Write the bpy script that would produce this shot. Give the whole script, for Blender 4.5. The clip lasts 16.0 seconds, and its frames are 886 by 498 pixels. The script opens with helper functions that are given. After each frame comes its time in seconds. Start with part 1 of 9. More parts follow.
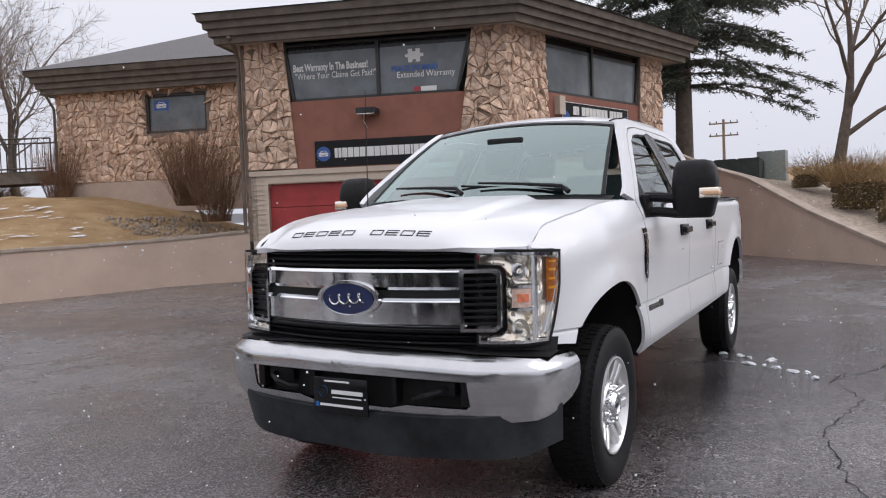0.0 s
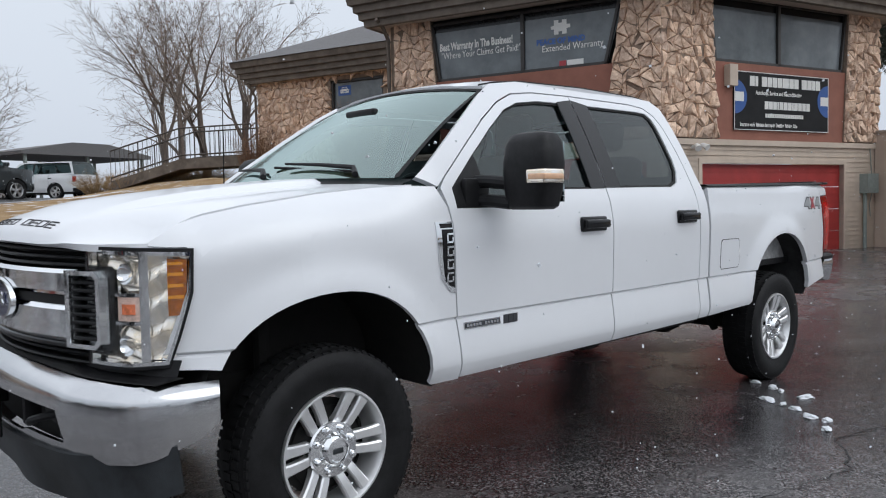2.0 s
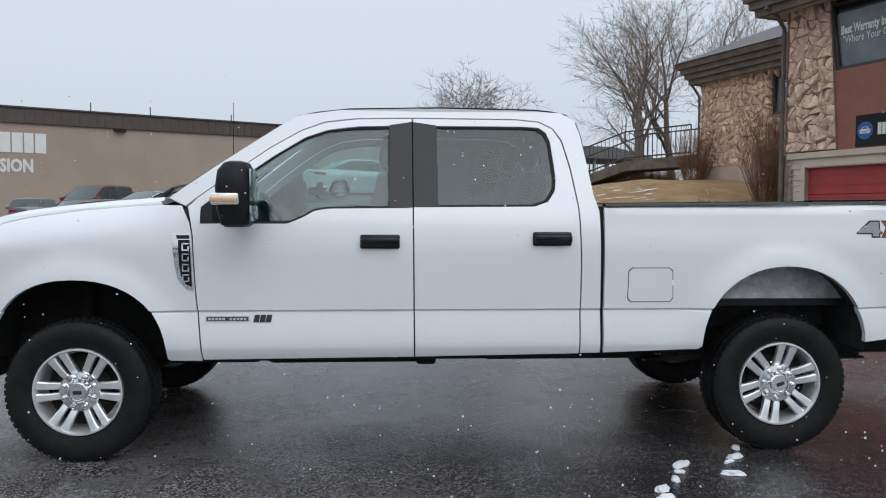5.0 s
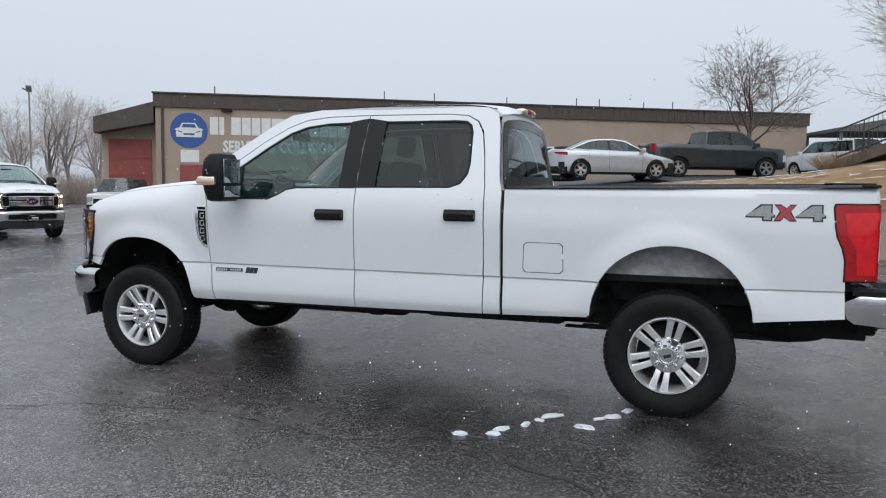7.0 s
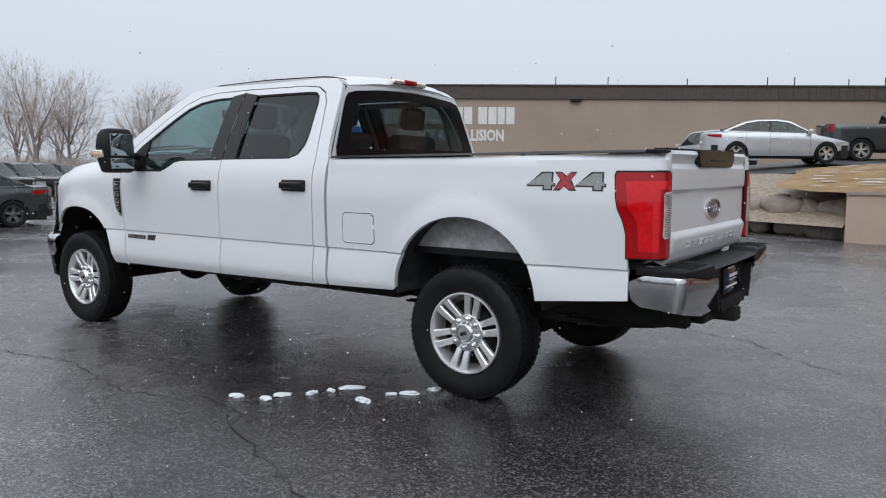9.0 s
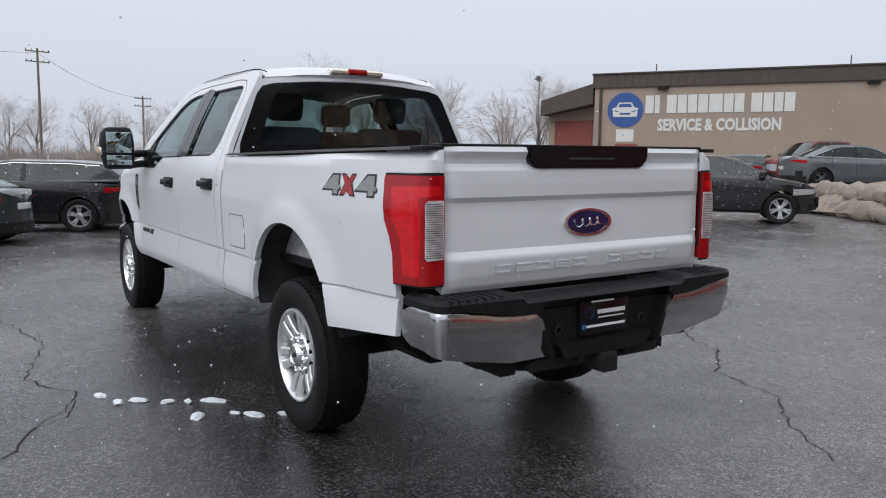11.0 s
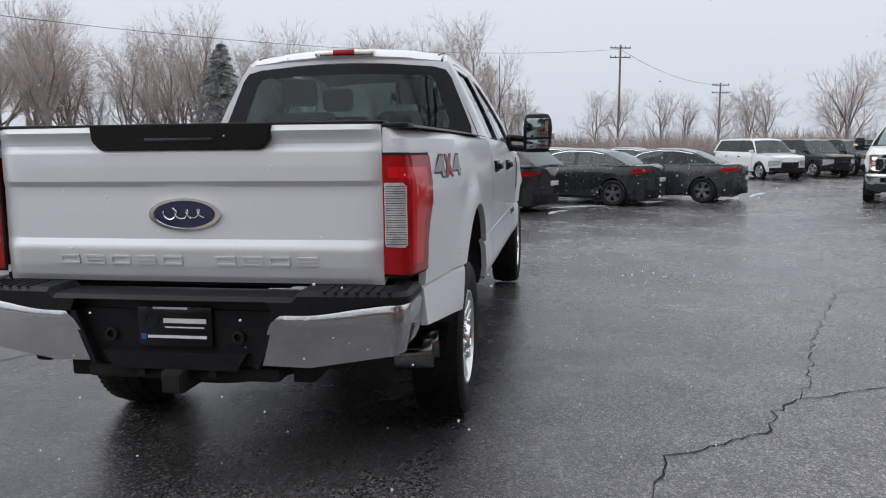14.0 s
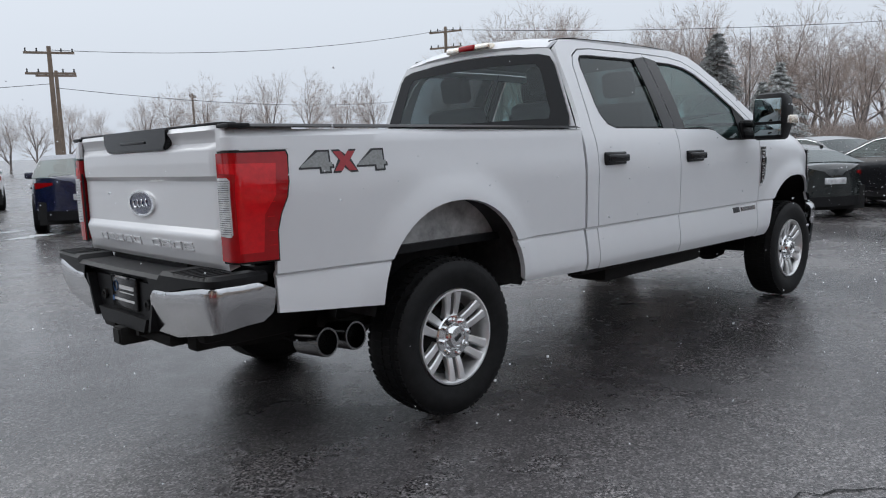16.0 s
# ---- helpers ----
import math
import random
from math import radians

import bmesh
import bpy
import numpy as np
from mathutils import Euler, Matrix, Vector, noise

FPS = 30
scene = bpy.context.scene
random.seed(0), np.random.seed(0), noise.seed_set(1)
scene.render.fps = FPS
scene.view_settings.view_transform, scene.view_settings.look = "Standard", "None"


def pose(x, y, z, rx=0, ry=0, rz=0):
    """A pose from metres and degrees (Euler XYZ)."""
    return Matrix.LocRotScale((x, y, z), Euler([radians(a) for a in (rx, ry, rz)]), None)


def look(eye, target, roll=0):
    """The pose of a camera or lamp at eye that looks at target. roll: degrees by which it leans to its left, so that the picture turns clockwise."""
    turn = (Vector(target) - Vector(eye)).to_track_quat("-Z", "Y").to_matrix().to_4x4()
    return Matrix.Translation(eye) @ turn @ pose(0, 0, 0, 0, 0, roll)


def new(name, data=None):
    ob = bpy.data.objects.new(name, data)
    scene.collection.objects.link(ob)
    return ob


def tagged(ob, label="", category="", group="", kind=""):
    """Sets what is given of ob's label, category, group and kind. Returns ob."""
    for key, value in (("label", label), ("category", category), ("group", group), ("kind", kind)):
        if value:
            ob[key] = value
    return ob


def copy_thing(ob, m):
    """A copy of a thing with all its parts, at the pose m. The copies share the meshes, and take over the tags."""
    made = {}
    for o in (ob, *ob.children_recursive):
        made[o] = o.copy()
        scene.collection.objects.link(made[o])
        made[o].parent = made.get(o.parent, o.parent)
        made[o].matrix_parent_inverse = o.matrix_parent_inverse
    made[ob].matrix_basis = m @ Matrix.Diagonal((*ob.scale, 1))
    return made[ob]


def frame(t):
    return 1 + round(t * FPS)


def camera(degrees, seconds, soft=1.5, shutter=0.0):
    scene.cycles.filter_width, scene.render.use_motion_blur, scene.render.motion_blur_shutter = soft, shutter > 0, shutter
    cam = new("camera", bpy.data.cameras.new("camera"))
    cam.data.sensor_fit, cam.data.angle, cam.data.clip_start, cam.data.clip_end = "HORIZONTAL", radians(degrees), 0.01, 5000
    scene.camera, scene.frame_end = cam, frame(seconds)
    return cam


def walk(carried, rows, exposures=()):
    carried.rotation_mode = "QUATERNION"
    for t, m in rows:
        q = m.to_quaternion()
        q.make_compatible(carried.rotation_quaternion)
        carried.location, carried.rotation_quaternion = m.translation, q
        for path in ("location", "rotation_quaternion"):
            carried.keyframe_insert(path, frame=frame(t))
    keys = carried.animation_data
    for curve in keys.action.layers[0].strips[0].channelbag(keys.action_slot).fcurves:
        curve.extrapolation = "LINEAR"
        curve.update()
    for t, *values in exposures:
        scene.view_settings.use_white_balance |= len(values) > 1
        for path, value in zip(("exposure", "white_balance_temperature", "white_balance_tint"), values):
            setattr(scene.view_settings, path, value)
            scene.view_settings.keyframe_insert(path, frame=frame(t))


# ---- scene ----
cam = camera(59.6, 16.0, 1.1)
PATH = [
    (0, (3.869, 2.098, 1.391), (2.109, 1.151, 1.31), -2.1),
    (0.5, (3.558, 2.714, 1.395), (1.869, 1.646, 1.3), -1.9),
    (1, (2.999, 3.063, 1.396), (1.386, 1.886, 1.286), -1.6),
    (1.5, (2.385, 3.299, 1.358), (0.857, 2.014, 1.243), -1.4),
    (2, (1.773, 3.48, 1.355), (0.396, 2.033, 1.247), -1.3),
    (2.5, (1.236, 3.753, 1.385), (0.04, 2.154, 1.283), -1.1),
    (3, (0.624, 4.032, 1.399), (-0.385, 2.308, 1.295), -0.8),
    (3.5, (0.026, 4.333, 1.41), (-0.725, 2.482, 1.312), -0.5),
    (4, (-0.571, 4.693, 1.424), (-1.056, 2.755, 1.328), -0.2),
    (4.5, (-1.159, 5.01, 1.436), (-1.446, 3.033, 1.34), -0.1),
    (4.7, (-1.385, 5.174, 1.422), (-1.614, 3.189, 1.326), 0.0),
    (6.8, (-4.018, 6.044, 1.472), (-3.456, 4.131, 1.314), 0.6),
    (7, (-4.245, 6.04, 1.458), (-3.607, 4.151, 1.297), 0.6),
    (7.5, (-4.78, 5.869, 1.422), (-4.013, 4.03, 1.255), 0.6),
    (8, (-5.372, 5.642, 1.406), (-4.497, 3.851, 1.239), 0.6),
    (8.5, (-5.944, 5.301, 1.366), (-4.96, 3.568, 1.194), 0.8),
    (8.7, (-6.189, 5.129, 1.358), (-5.152, 3.429, 1.176), 0.7),
    (10.8, (-7.731, 2.846, 1.401), (-6.125, 1.676, 1.179), 0.8),
    (11, (-7.819, 2.585, 1.431), (-6.168, 1.48, 1.206), 0.7),
    (11.5, (-7.966, 1.904, 1.445), (-6.213, 0.971, 1.21), 0.7),
    (12, (-8.152, 1.224, 1.43), (-6.305, 0.493, 1.19), 0.5),
    (12.5, (-8.24, 0.54, 1.437), (-6.329, 0.001, 1.193), 0.5),
    (13, (-8.298, -0.136, 1.463), (-6.336, -0.434, 1.212), 0.5),
    (13.5, (-8.205, -0.768, 1.459), (-6.222, -0.79, 1.199), 0.4),
    (14, (-8.054, -1.393, 1.432), (-6.094, -1.1, 1.164), -0.0),
    (14.5, (-7.828, -1.948, 1.378), (-5.945, -1.331, 1.108), -0.5),
    (15, (-7.541, -2.538, 1.362), (-5.795, -1.6, 1.091), -1.1),
    (15.5, (-7.205, -3.117, 1.389), (-5.65, -1.888, 1.121), -1.6),
    (16, (-6.785, -3.682, 1.395), (-5.412, -2.252, 1.13), -1.8),
]
walk(cam, [(t, look(eye, target, roll)) for t, eye, target, roll in PATH],
     [(0.0, 0.22, 6450, 15), (1.0, 0.15, 6300, 12), (2.5, 0.08, 6100, 7), (4.0, 0.04, 6050, 6), (8.5, 0.07, 6180, 8), (12.0, 0.12, 6280, 9), (14.0, 0.16, 6300, 9), (16.0, 0.12, 6230, 8)])

# ---- light: an overcast winter sky and a soft low sun behind cloud ----
world = bpy.data.worlds.new("overcast")
scene.world = world
world.use_nodes = True
wn, wl = world.node_tree.nodes, world.node_tree.links
wn.clear()
sky = wn.new("ShaderNodeTexSky")
sky.sky_type = 'NISHITA'
sky.sun_disc = False
sky.sun_elevation, sky.sun_rotation = radians(45.3), radians(342)
sky.dust_density, sky.air_density = 4.0, 1.0
pale = wn.new("ShaderNodeHueSaturation")
pale.inputs["Saturation"].default_value = 0.10
cloud = wn.new("ShaderNodeMix")
cloud.data_type = 'RGBA'
cloud.inputs["Factor"].default_value = 0.9
# cloud deck: brighter overhead than at the horizon
coord = wn.new("ShaderNodeTexCoord")
split = wn.new("ShaderNodeSeparateXYZ")
deck = wn.new("ShaderNodeValToRGB")
deck.color_ramp.elements[0].position, deck.color_ramp.elements[0].color = 0.0, (0.285, 0.300, 0.330, 1)
deck.color_ramp.elements[1].position, deck.color_ramp.elements[1].color = 1.0, (0.51, 0.52, 0.55, 1)
mid = deck.color_ramp.elements.new(0.30)
mid.color = (0.345, 0.360, 0.386, 1)
high = deck.color_ramp.elements.new(0.46)
high.color = (0.50, 0.51, 0.54, 1)
lift = wn.new("ShaderNodeVectorMath")
lift.operation = 'SCALE'
lift.inputs["Scale"].default_value = 18.0
bg = wn.new("ShaderNodeBackground")
bg.inputs["Strength"].default_value = 0.12
wo = wn.new("ShaderNodeOutputWorld")
wl.new(sky.outputs[0], pale.inputs["Color"])
wl.new(pale.outputs[0], cloud.inputs["A"])
wl.new(coord.outputs["Generated"], split.inputs[0])
wl.new(split.outputs["Z"], deck.inputs["Fac"])
wl.new(deck.outputs["Color"], lift.inputs[0])
wl.new(lift.outputs[0], cloud.inputs["B"])
wl.new(cloud.outputs["Result"], bg.inputs["Color"])
wl.new(bg.outputs[0], wo.inputs["Surface"])
sun_data = bpy.data.lights.new("sun", 'SUN')
sun_data.energy, sun_data.angle, sun_data.color = 0.8, radians(50), (1.0, 0.97, 0.93)
sun = new("sun", sun_data)
sun.matrix_world = look((0, 0, 16), (5, -15, 0))


# ---- helpers ----
def shade(me, angle=35):
    lim = radians(angle)
    b = bmesh.new()
    b.from_mesh(me)
    for f in b.faces:
        f.smooth = True
    for e in b.edges:
        if len(e.link_faces) == 2:
            e.smooth = e.calc_face_angle(0) < lim
    b.to_mesh(me)
    b.free()


def part(name, bm, material, parent=None, label="", angle=35, kind=""):
    """One mesh object from a bmesh, under a thing or under a part."""
    me = bpy.data.meshes.new(name)
    bm.to_mesh(me)
    bm.free()
    shade(me, angle)
    for m in (material if isinstance(material, (list, tuple)) else [material]):
        me.materials.append(m)
    ob = new(name, me)
    if parent is not None:
        ob.parent = parent
    return tagged(ob, label, "", "", kind)


def thing(name, label, category, m=None, group="", kind=""):
    ob = new(name)
    ob.empty_display_size = 0.2
    if m is not None:
        ob.matrix_basis = m
    return tagged(ob, label, category, group, kind)


def bm_new():
    return bmesh.new()


def box(bm, lo, hi, bevel=0.0, seg=2, m=None):
    lo, hi = Vector(lo), Vector(hi)
    mat = Matrix.Translation((lo + hi) / 2) @ Matrix.Diagonal((*(hi - lo), 1))
    r = bmesh.ops.create_cube(bm, size=1.0, matrix=(m @ mat if m is not None else mat))
    if bevel:
        es = list({e for v in r["verts"] for e in v.link_edges})
        bmesh.ops.bevel(bm, geom=es, offset=bevel, segments=seg, affect='EDGES', profile=0.5)
    return bm


def tube(bm, pts, rad, seg=8, caps=True):
    """A round bar along points; rad is one number or one for each point."""
    pts = [Vector(p) for p in pts]
    rads = rad if isinstance(rad, (list, tuple)) else [rad] * len(pts)
    rings = []
    up = None
    for i, p in enumerate(pts):
        d = (pts[min(i + 1, len(pts) - 1)] - pts[max(i - 1, 0)]).normalized()
        if up is None:
            up = d.orthogonal().normalized()
        side = d.cross(up).normalized()
        up = side.cross(d).normalized()
        rings.append([bm.verts.new(p + rads[i] * (math.cos(a) * side + math.sin(a) * up)) for a in (2 * math.pi * k / seg for k in range(seg))])
    for a, b in zip(rings, rings[1:]):
        for k in range(seg):
            bm.faces.new((a[k], a[(k + 1) % seg], b[(k + 1) % seg], b[k]))
    if caps:
        bm.faces.new(rings[0][::-1])
        bm.faces.new(rings[-1])
    return bm


def lathe(bm, profile, seg=32, m=None, closed=False, caps=False):
    """Turns (radius, along) points round the y axis; m places it."""
    m = m or Matrix()
    n = len(profile)
    rings = [[bm.verts.new(m @ Vector((r * math.cos(a), y, r * math.sin(a)))) for a in (2 * math.pi * k / seg for k in range(seg))] for r, y in profile]
    pairs = list(zip(rings, rings[1:])) + ([(rings[-1], rings[0])] if closed else [])
    for a, b in pairs:
        for k in range(seg):
            bm.faces.new((a[k], a[(k + 1) % seg], b[(k + 1) % seg], b[k]))
    if caps:
        for ring in (rings[0], rings[-1]):
            bm.faces.new(ring)
    bmesh.ops.recalc_face_normals(bm, faces=bm.faces[:])
    return bm


def grid(bm, us, vs, f, flip=False):
    """A sheet of quads f(u, v) over two lists."""
    rows = [[bm.verts.new(f(u, v)) for v in vs] for u in us]
    for a, b in zip(rows, rows[1:]):
        for k in range(len(vs) - 1):
            q = (a[k], b[k], b[k + 1], a[k + 1])
            bm.faces.new(q[::-1] if flip else q)
    return bm


def prism(bm, pts, lo, hi, place):
    """Extrudes a 2D outline from lo to hi; place(u, v, w) gives the point."""
    a = [bm.verts.new(place(u, v, lo)) for u, v in pts]
    b = [bm.verts.new(place(u, v, hi)) for u, v in pts]
    n = len(pts)
    fs = [bm.faces.new(a[::-1]), bm.faces.new(b)]
    for k in range(n):
        fs.append(bm.faces.new((a[k], a[(k + 1) % n], b[(k + 1) % n], b[k])))
    bmesh.ops.recalc_face_normals(bm, faces=fs)
    return bm


def thicken(bm, thick):
    """Gives a sheet a back, behind its normals, and closes the rim."""
    bm.normal_update()
    front = bm.faces[:]
    back = {v: bm.verts.new(v.co - v.normal * thick) for v in bm.verts[:]}
    rim = [(e.verts[0], e.verts[1], e.link_faces[0]) for e in bm.edges if len(e.link_faces) == 1]
    for f in front:
        bm.faces.new([back[v] for v in reversed(f.verts)])
    for a, c, f in rim:
        vs = list(f.verts)
        i = vs.index(a)
        if vs[(i + 1) % len(vs)] != c:
            a, c = c, a
        bm.faces.new((c, a, back[a], back[c]))
    return bm


def sheet(loops, f, su=0.06, sv=0.05, thick=0.02, flip=False, cuts=()):
    """A curved panel with holes: 2D outlines cut into a fine net, then laid on f(u, v), with thickness behind."""
    bm = bmesh.new()
    es = []
    for loop in loops:
        vs = [bm.verts.new((u, 0, v)) for u, v in loop]
        es += [bm.edges.new((vs[k], vs[(k + 1) % len(vs)])) for k in range(len(vs))]
    bmesh.ops.triangle_fill(bm, edges=es, use_beauty=True, use_dissolve=False)
    us = [u for l in loops for u, _ in l]
    vs = [v for l in loops for _, v in l]
    for lo, hi, st, no in ((min(us), max(us), su, (1, 0, 0)), (min(vs), max(vs), sv, (0, 0, 1))):
        k = math.ceil(lo / st + 1e-6)
        while k * st < hi - 1e-6:
            co = Vector(no) * (k * st)
            bmesh.ops.bisect_plane(bm, geom=bm.verts[:] + bm.edges[:] + bm.faces[:], dist=1e-6, plane_co=co, plane_no=no)
            k += 1
    for v in cuts:
        if min(vs) + 1e-4 < v < max(vs) - 1e-4:
            bmesh.ops.bisect_plane(bm, geom=bm.verts[:] + bm.edges[:] + bm.faces[:], dist=1e-6, plane_co=Vector((0, 0, v)), plane_no=(0, 0, 1))
    loose = []
    for e in bm.edges:
        if len(e.link_faces) == 2:
            d = e.verts[0].co - e.verts[1].co
            if abs(d.x) > 1e-5 and abs(d.z) > 1e-5:
                loose.append(e)
    bmesh.ops.dissolve_edges(bm, edges=loose, use_verts=False)
    bmesh.ops.recalc_face_normals(bm, faces=bm.faces[:])
    if bm.faces[:] and bm.faces[0].normal.y < 0:
        bmesh.ops.reverse_faces(bm, faces=bm.faces[:])
    for v in bm.verts:
        v.co = f(v.co.x, v.co.z)
    if flip:
        bmesh.ops.reverse_faces(bm, faces=bm.faces[:])
    bm.normal_update()
    if thick:
        thicken(bm, thick)
    return bm


def arc(cx, cz, rx, rz, a0, a1, n, p=2.0):
    out = []
    for k in range(n + 1):
        a = radians(a0 + (a1 - a0) * k / n)
        c, s = math.cos(a), math.sin(a)
        out.append((cx + rx * math.copysign(abs(c) ** (2 / p), c), cz + rz * math.copysign(abs(s) ** (2 / p), s)))
    return out


def lerp(x, table):
    """Smooth reading of a table of (x, value)."""
    if x <= table[0][0]:
        return table[0][1]
    for (a, va), (b, vb) in zip(table, table[1:]):
        if x <= b:
            t = (x - a) / (b - a)
            return va + (vb - va) * t
    return table[-1][1]


# ---- materials ----
def mat(name, color, rough=0.5, metal=0.0, var=0.0, scale=20.0, bump=0.0, bscale=80.0, coat=0.0, spec=0.5, c2=None, rvar=0.0, detail=6.0):
    m = bpy.data.materials.new(name)
    m.use_nodes = True
    nt = m.node_tree
    b = nt.nodes["Principled BSDF"]
    b.inputs["Base Color"].default_value = (*color, 1)
    b.inputs["Roughness"].default_value = rough
    b.inputs["Metallic"].default_value = metal
    b.inputs["Specular IOR Level"].default_value = spec
    b.inputs["Coat Weight"].default_value = coat
    b.inputs["Coat Roughness"].default_value = 0.04
    tc = nt.nodes.new("ShaderNodeTexCoord")
    if var or c2:
        n1 = nt.nodes.new("ShaderNodeTexNoise")
        n1.inputs["Scale"].default_value, n1.inputs["Detail"].default_value = scale, detail
        n1.inputs["Roughness"].default_value = 0.65
        nt.links.new(tc.outputs["Object"], n1.inputs["Vector"])
        rp = nt.nodes.new("ShaderNodeValToRGB")
        other = c2 or tuple(min(1, c * (1 + var)) for c in color)
        base = color if c2 else tuple(c * (1 - var) for c in color)
        rp.color_ramp.elements[0].color, rp.color_ramp.elements[0].position = (*base, 1), 0.35
        rp.color_ramp.elements[1].color, rp.color_ramp.elements[1].position = (*other, 1), 0.65
        nt.links.new(n1.outputs["Fac"], rp.inputs["Fac"])
        nt.links.new(rp.outputs["Color"], b.inputs["Base Color"])
        if rvar:
            mr = nt.nodes.new("ShaderNodeMapRange")
            mr.inputs["To Min"].default_value, mr.inputs["To Max"].default_value = rough - rvar, rough + rvar
            mr.inputs["From Min"].default_value, mr.inputs["From Max"].default_value = 0.3, 0.7
            nt.links.new(n1.outputs["Fac"], mr.inputs["Value"])
            nt.links.new(mr.outputs["Result"], b.inputs["Roughness"])
    if bump:
        n2 = nt.nodes.new("ShaderNodeTexNoise")
        n2.inputs["Scale"].default_value, n2.inputs["Detail"].default_value = bscale, 8.0
        nt.links.new(tc.outputs["Object"], n2.inputs["Vector"])
        bp = nt.nodes.new("ShaderNodeBump")
        bp.inputs["Strength"].default_value, bp.inputs["Distance"].default_value = 1.0, bump
        nt.links.new(n2.outputs["Fac"], bp.inputs["Height"])
        nt.links.new(bp.outputs["Normal"], b.inputs["Normal"])
    return m


def glass_mat(name, tint, rough=0.0, film=0.08, sheen=(0.9, 0.95, 0.95)):
    """Thin tinted glass: a mirror film over a see-through tint."""
    m = bpy.data.materials.new(name)
    m.use_nodes = True
    nt = m.node_tree
    nt.nodes.clear()
    out = nt.nodes.new("ShaderNodeOutputMaterial")
    tr = nt.nodes.new("ShaderNodeBsdfTransparent")
    tr.inputs["Color"].default_value = (*tint, 1)
    gl = nt.nodes.new("ShaderNodeBsdfGlossy")
    gl.inputs["Roughness"].default_value = rough + 0.02
    gl.inputs["Color"].default_value = (*sheen, 1)
    # gloss of a thin pane: 7 % head on, all at grazing
    fr = nt.nodes.new("ShaderNodeLayerWeight")
    fr.inputs["Blend"].default_value = 0.5
    pw = nt.nodes.new("ShaderNodeMath")
    pw.operation = 'POWER'
    pw.inputs[1].default_value = 5.0
    ma = nt.nodes.new("ShaderNodeMath")
    ma.operation = 'MULTIPLY_ADD'
    ma.inputs[1].default_value, ma.inputs[2].default_value = 1.0 - film, film
    nt.links.new(fr.outputs["Facing"], pw.inputs[0])
    nt.links.new(pw.outputs[0], ma.inputs[0])
    mx = nt.nodes.new("ShaderNodeMixShader")
    nt.links.new(ma.outputs[0], mx.inputs[0])
    nt.links.new(tr.outputs[0], mx.inputs[1])
    nt.links.new(gl.outputs[0], mx.inputs[2])
    nt.links.new(mx.outputs[0], out.inputs["Surface"])
    return m


M_white = mat("white_paint", (0.70, 0.71, 0.73), 0.34, var=0.012, scale=3, coat=0.45)
M_chrome = mat("chrome", (0.78, 0.79, 0.80), 0.07, 1.0, var=0.04, scale=6)
M_steel = mat("satin_chrome", (0.56, 0.56, 0.57), 0.15, 1.0, var=0.06, scale=9)
M_alloy = mat("cast_alloy", (0.78, 0.78, 0.78), 0.34, 0.75, var=0.06, scale=14)
M_blackplastic = mat("black_plastic", (0.009, 0.009, 0.010), 0.5, var=0.3, scale=30, bump=0.0006, bscale=300, spec=0.22)
M_greyplastic = mat("worn_grey_plastic", (0.022, 0.025, 0.028), 0.55, var=0.55, scale=5, bump=0.0008, bscale=200, spec=0.4)
M_gloss = mat("gloss_black", (0.008, 0.008, 0.009), 0.14, var=0.1, scale=8, spec=0.3)
M_rubber = mat("tyre_rubber", (0.008, 0.008, 0.0085), 0.6, var=0.4, scale=18, bump=0.0008, bscale=160, spec=0.22)
M_under = mat("dirty_underbody", (0.008, 0.0075, 0.007), 0.9, var=0.4, scale=11, bump=0.002, bscale=60)
M_liner = mat("grey_wheel_liner", (0.42, 0.42, 0.42), 0.75, var=0.35, scale=9, bump=0.001, bscale=90)
M_well = mat("dark_wheel_liner", (0.035, 0.035, 0.036), 0.8, var=0.4, scale=9, bump=0.002, bscale=50)
M_wind = glass_mat("windscreen_glass", (0.44, 0.60, 0.58), film=0.28, sheen=(0.80, 0.96, 0.93))
M_side = glass_mat("side_window_glass", (0.50, 0.70, 0.68), film=0.07)
M_tint = glass_mat("privacy_glass", (0.20, 0.22, 0.23), film=0.055)
M_back = glass_mat("rear_glass", (0.50, 0.58, 0.58), film=0.06)
M_interior = mat("grey_cloth_interior", (0.042, 0.043, 0.046), 0.85, var=0.2, scale=40, bump=0.001, bscale=300)
M_headliner = mat("headliner", (0.20, 0.21, 0.21), 0.9, var=0.08, scale=60)
M_red = mat("red_lens", (0.34, 0.003, 0.006), 0.10, var=0.12, scale=25, spec=0.3, coat=0.4)
M_redlit = mat("bright_red_lens", (0.60, 0.005, 0.010), 0.10, var=0.12, scale=30, spec=0.3, coat=0.4)
M_reddark = mat("dark_red_lens", (0.16, 0.002, 0.004), 0.15, coat=0.7, var=0.2, scale=30)
# gold second tone paints warm reflections into the silver
M_clear = mat("silvered_reflector", (0.90, 0.88, 0.84), 0.12, 0.75, c2=(0.90, 0.78, 0.60), scale=16)
M_amber = mat("amber_lens", (0.34, 0.095, 0.006), 0.12, coat=0.2, var=0.35, scale=40)
M_badgeblue = mat("badge_blue", (0.008, 0.016, 0.075), 0.15, coat=0.8, var=0.1, scale=9)
M_darktext = mat("dark_lettering", (0.02, 0.02, 0.024), 0.35, var=0.15, scale=60)
M_whitetext = mat("white_lettering", (0.78, 0.78, 0.78), 0.5, var=0.03, scale=20)
M_redtext = mat("red_lettering", (0.35, 0.03, 0.04), 0.4, var=0.1, scale=40)
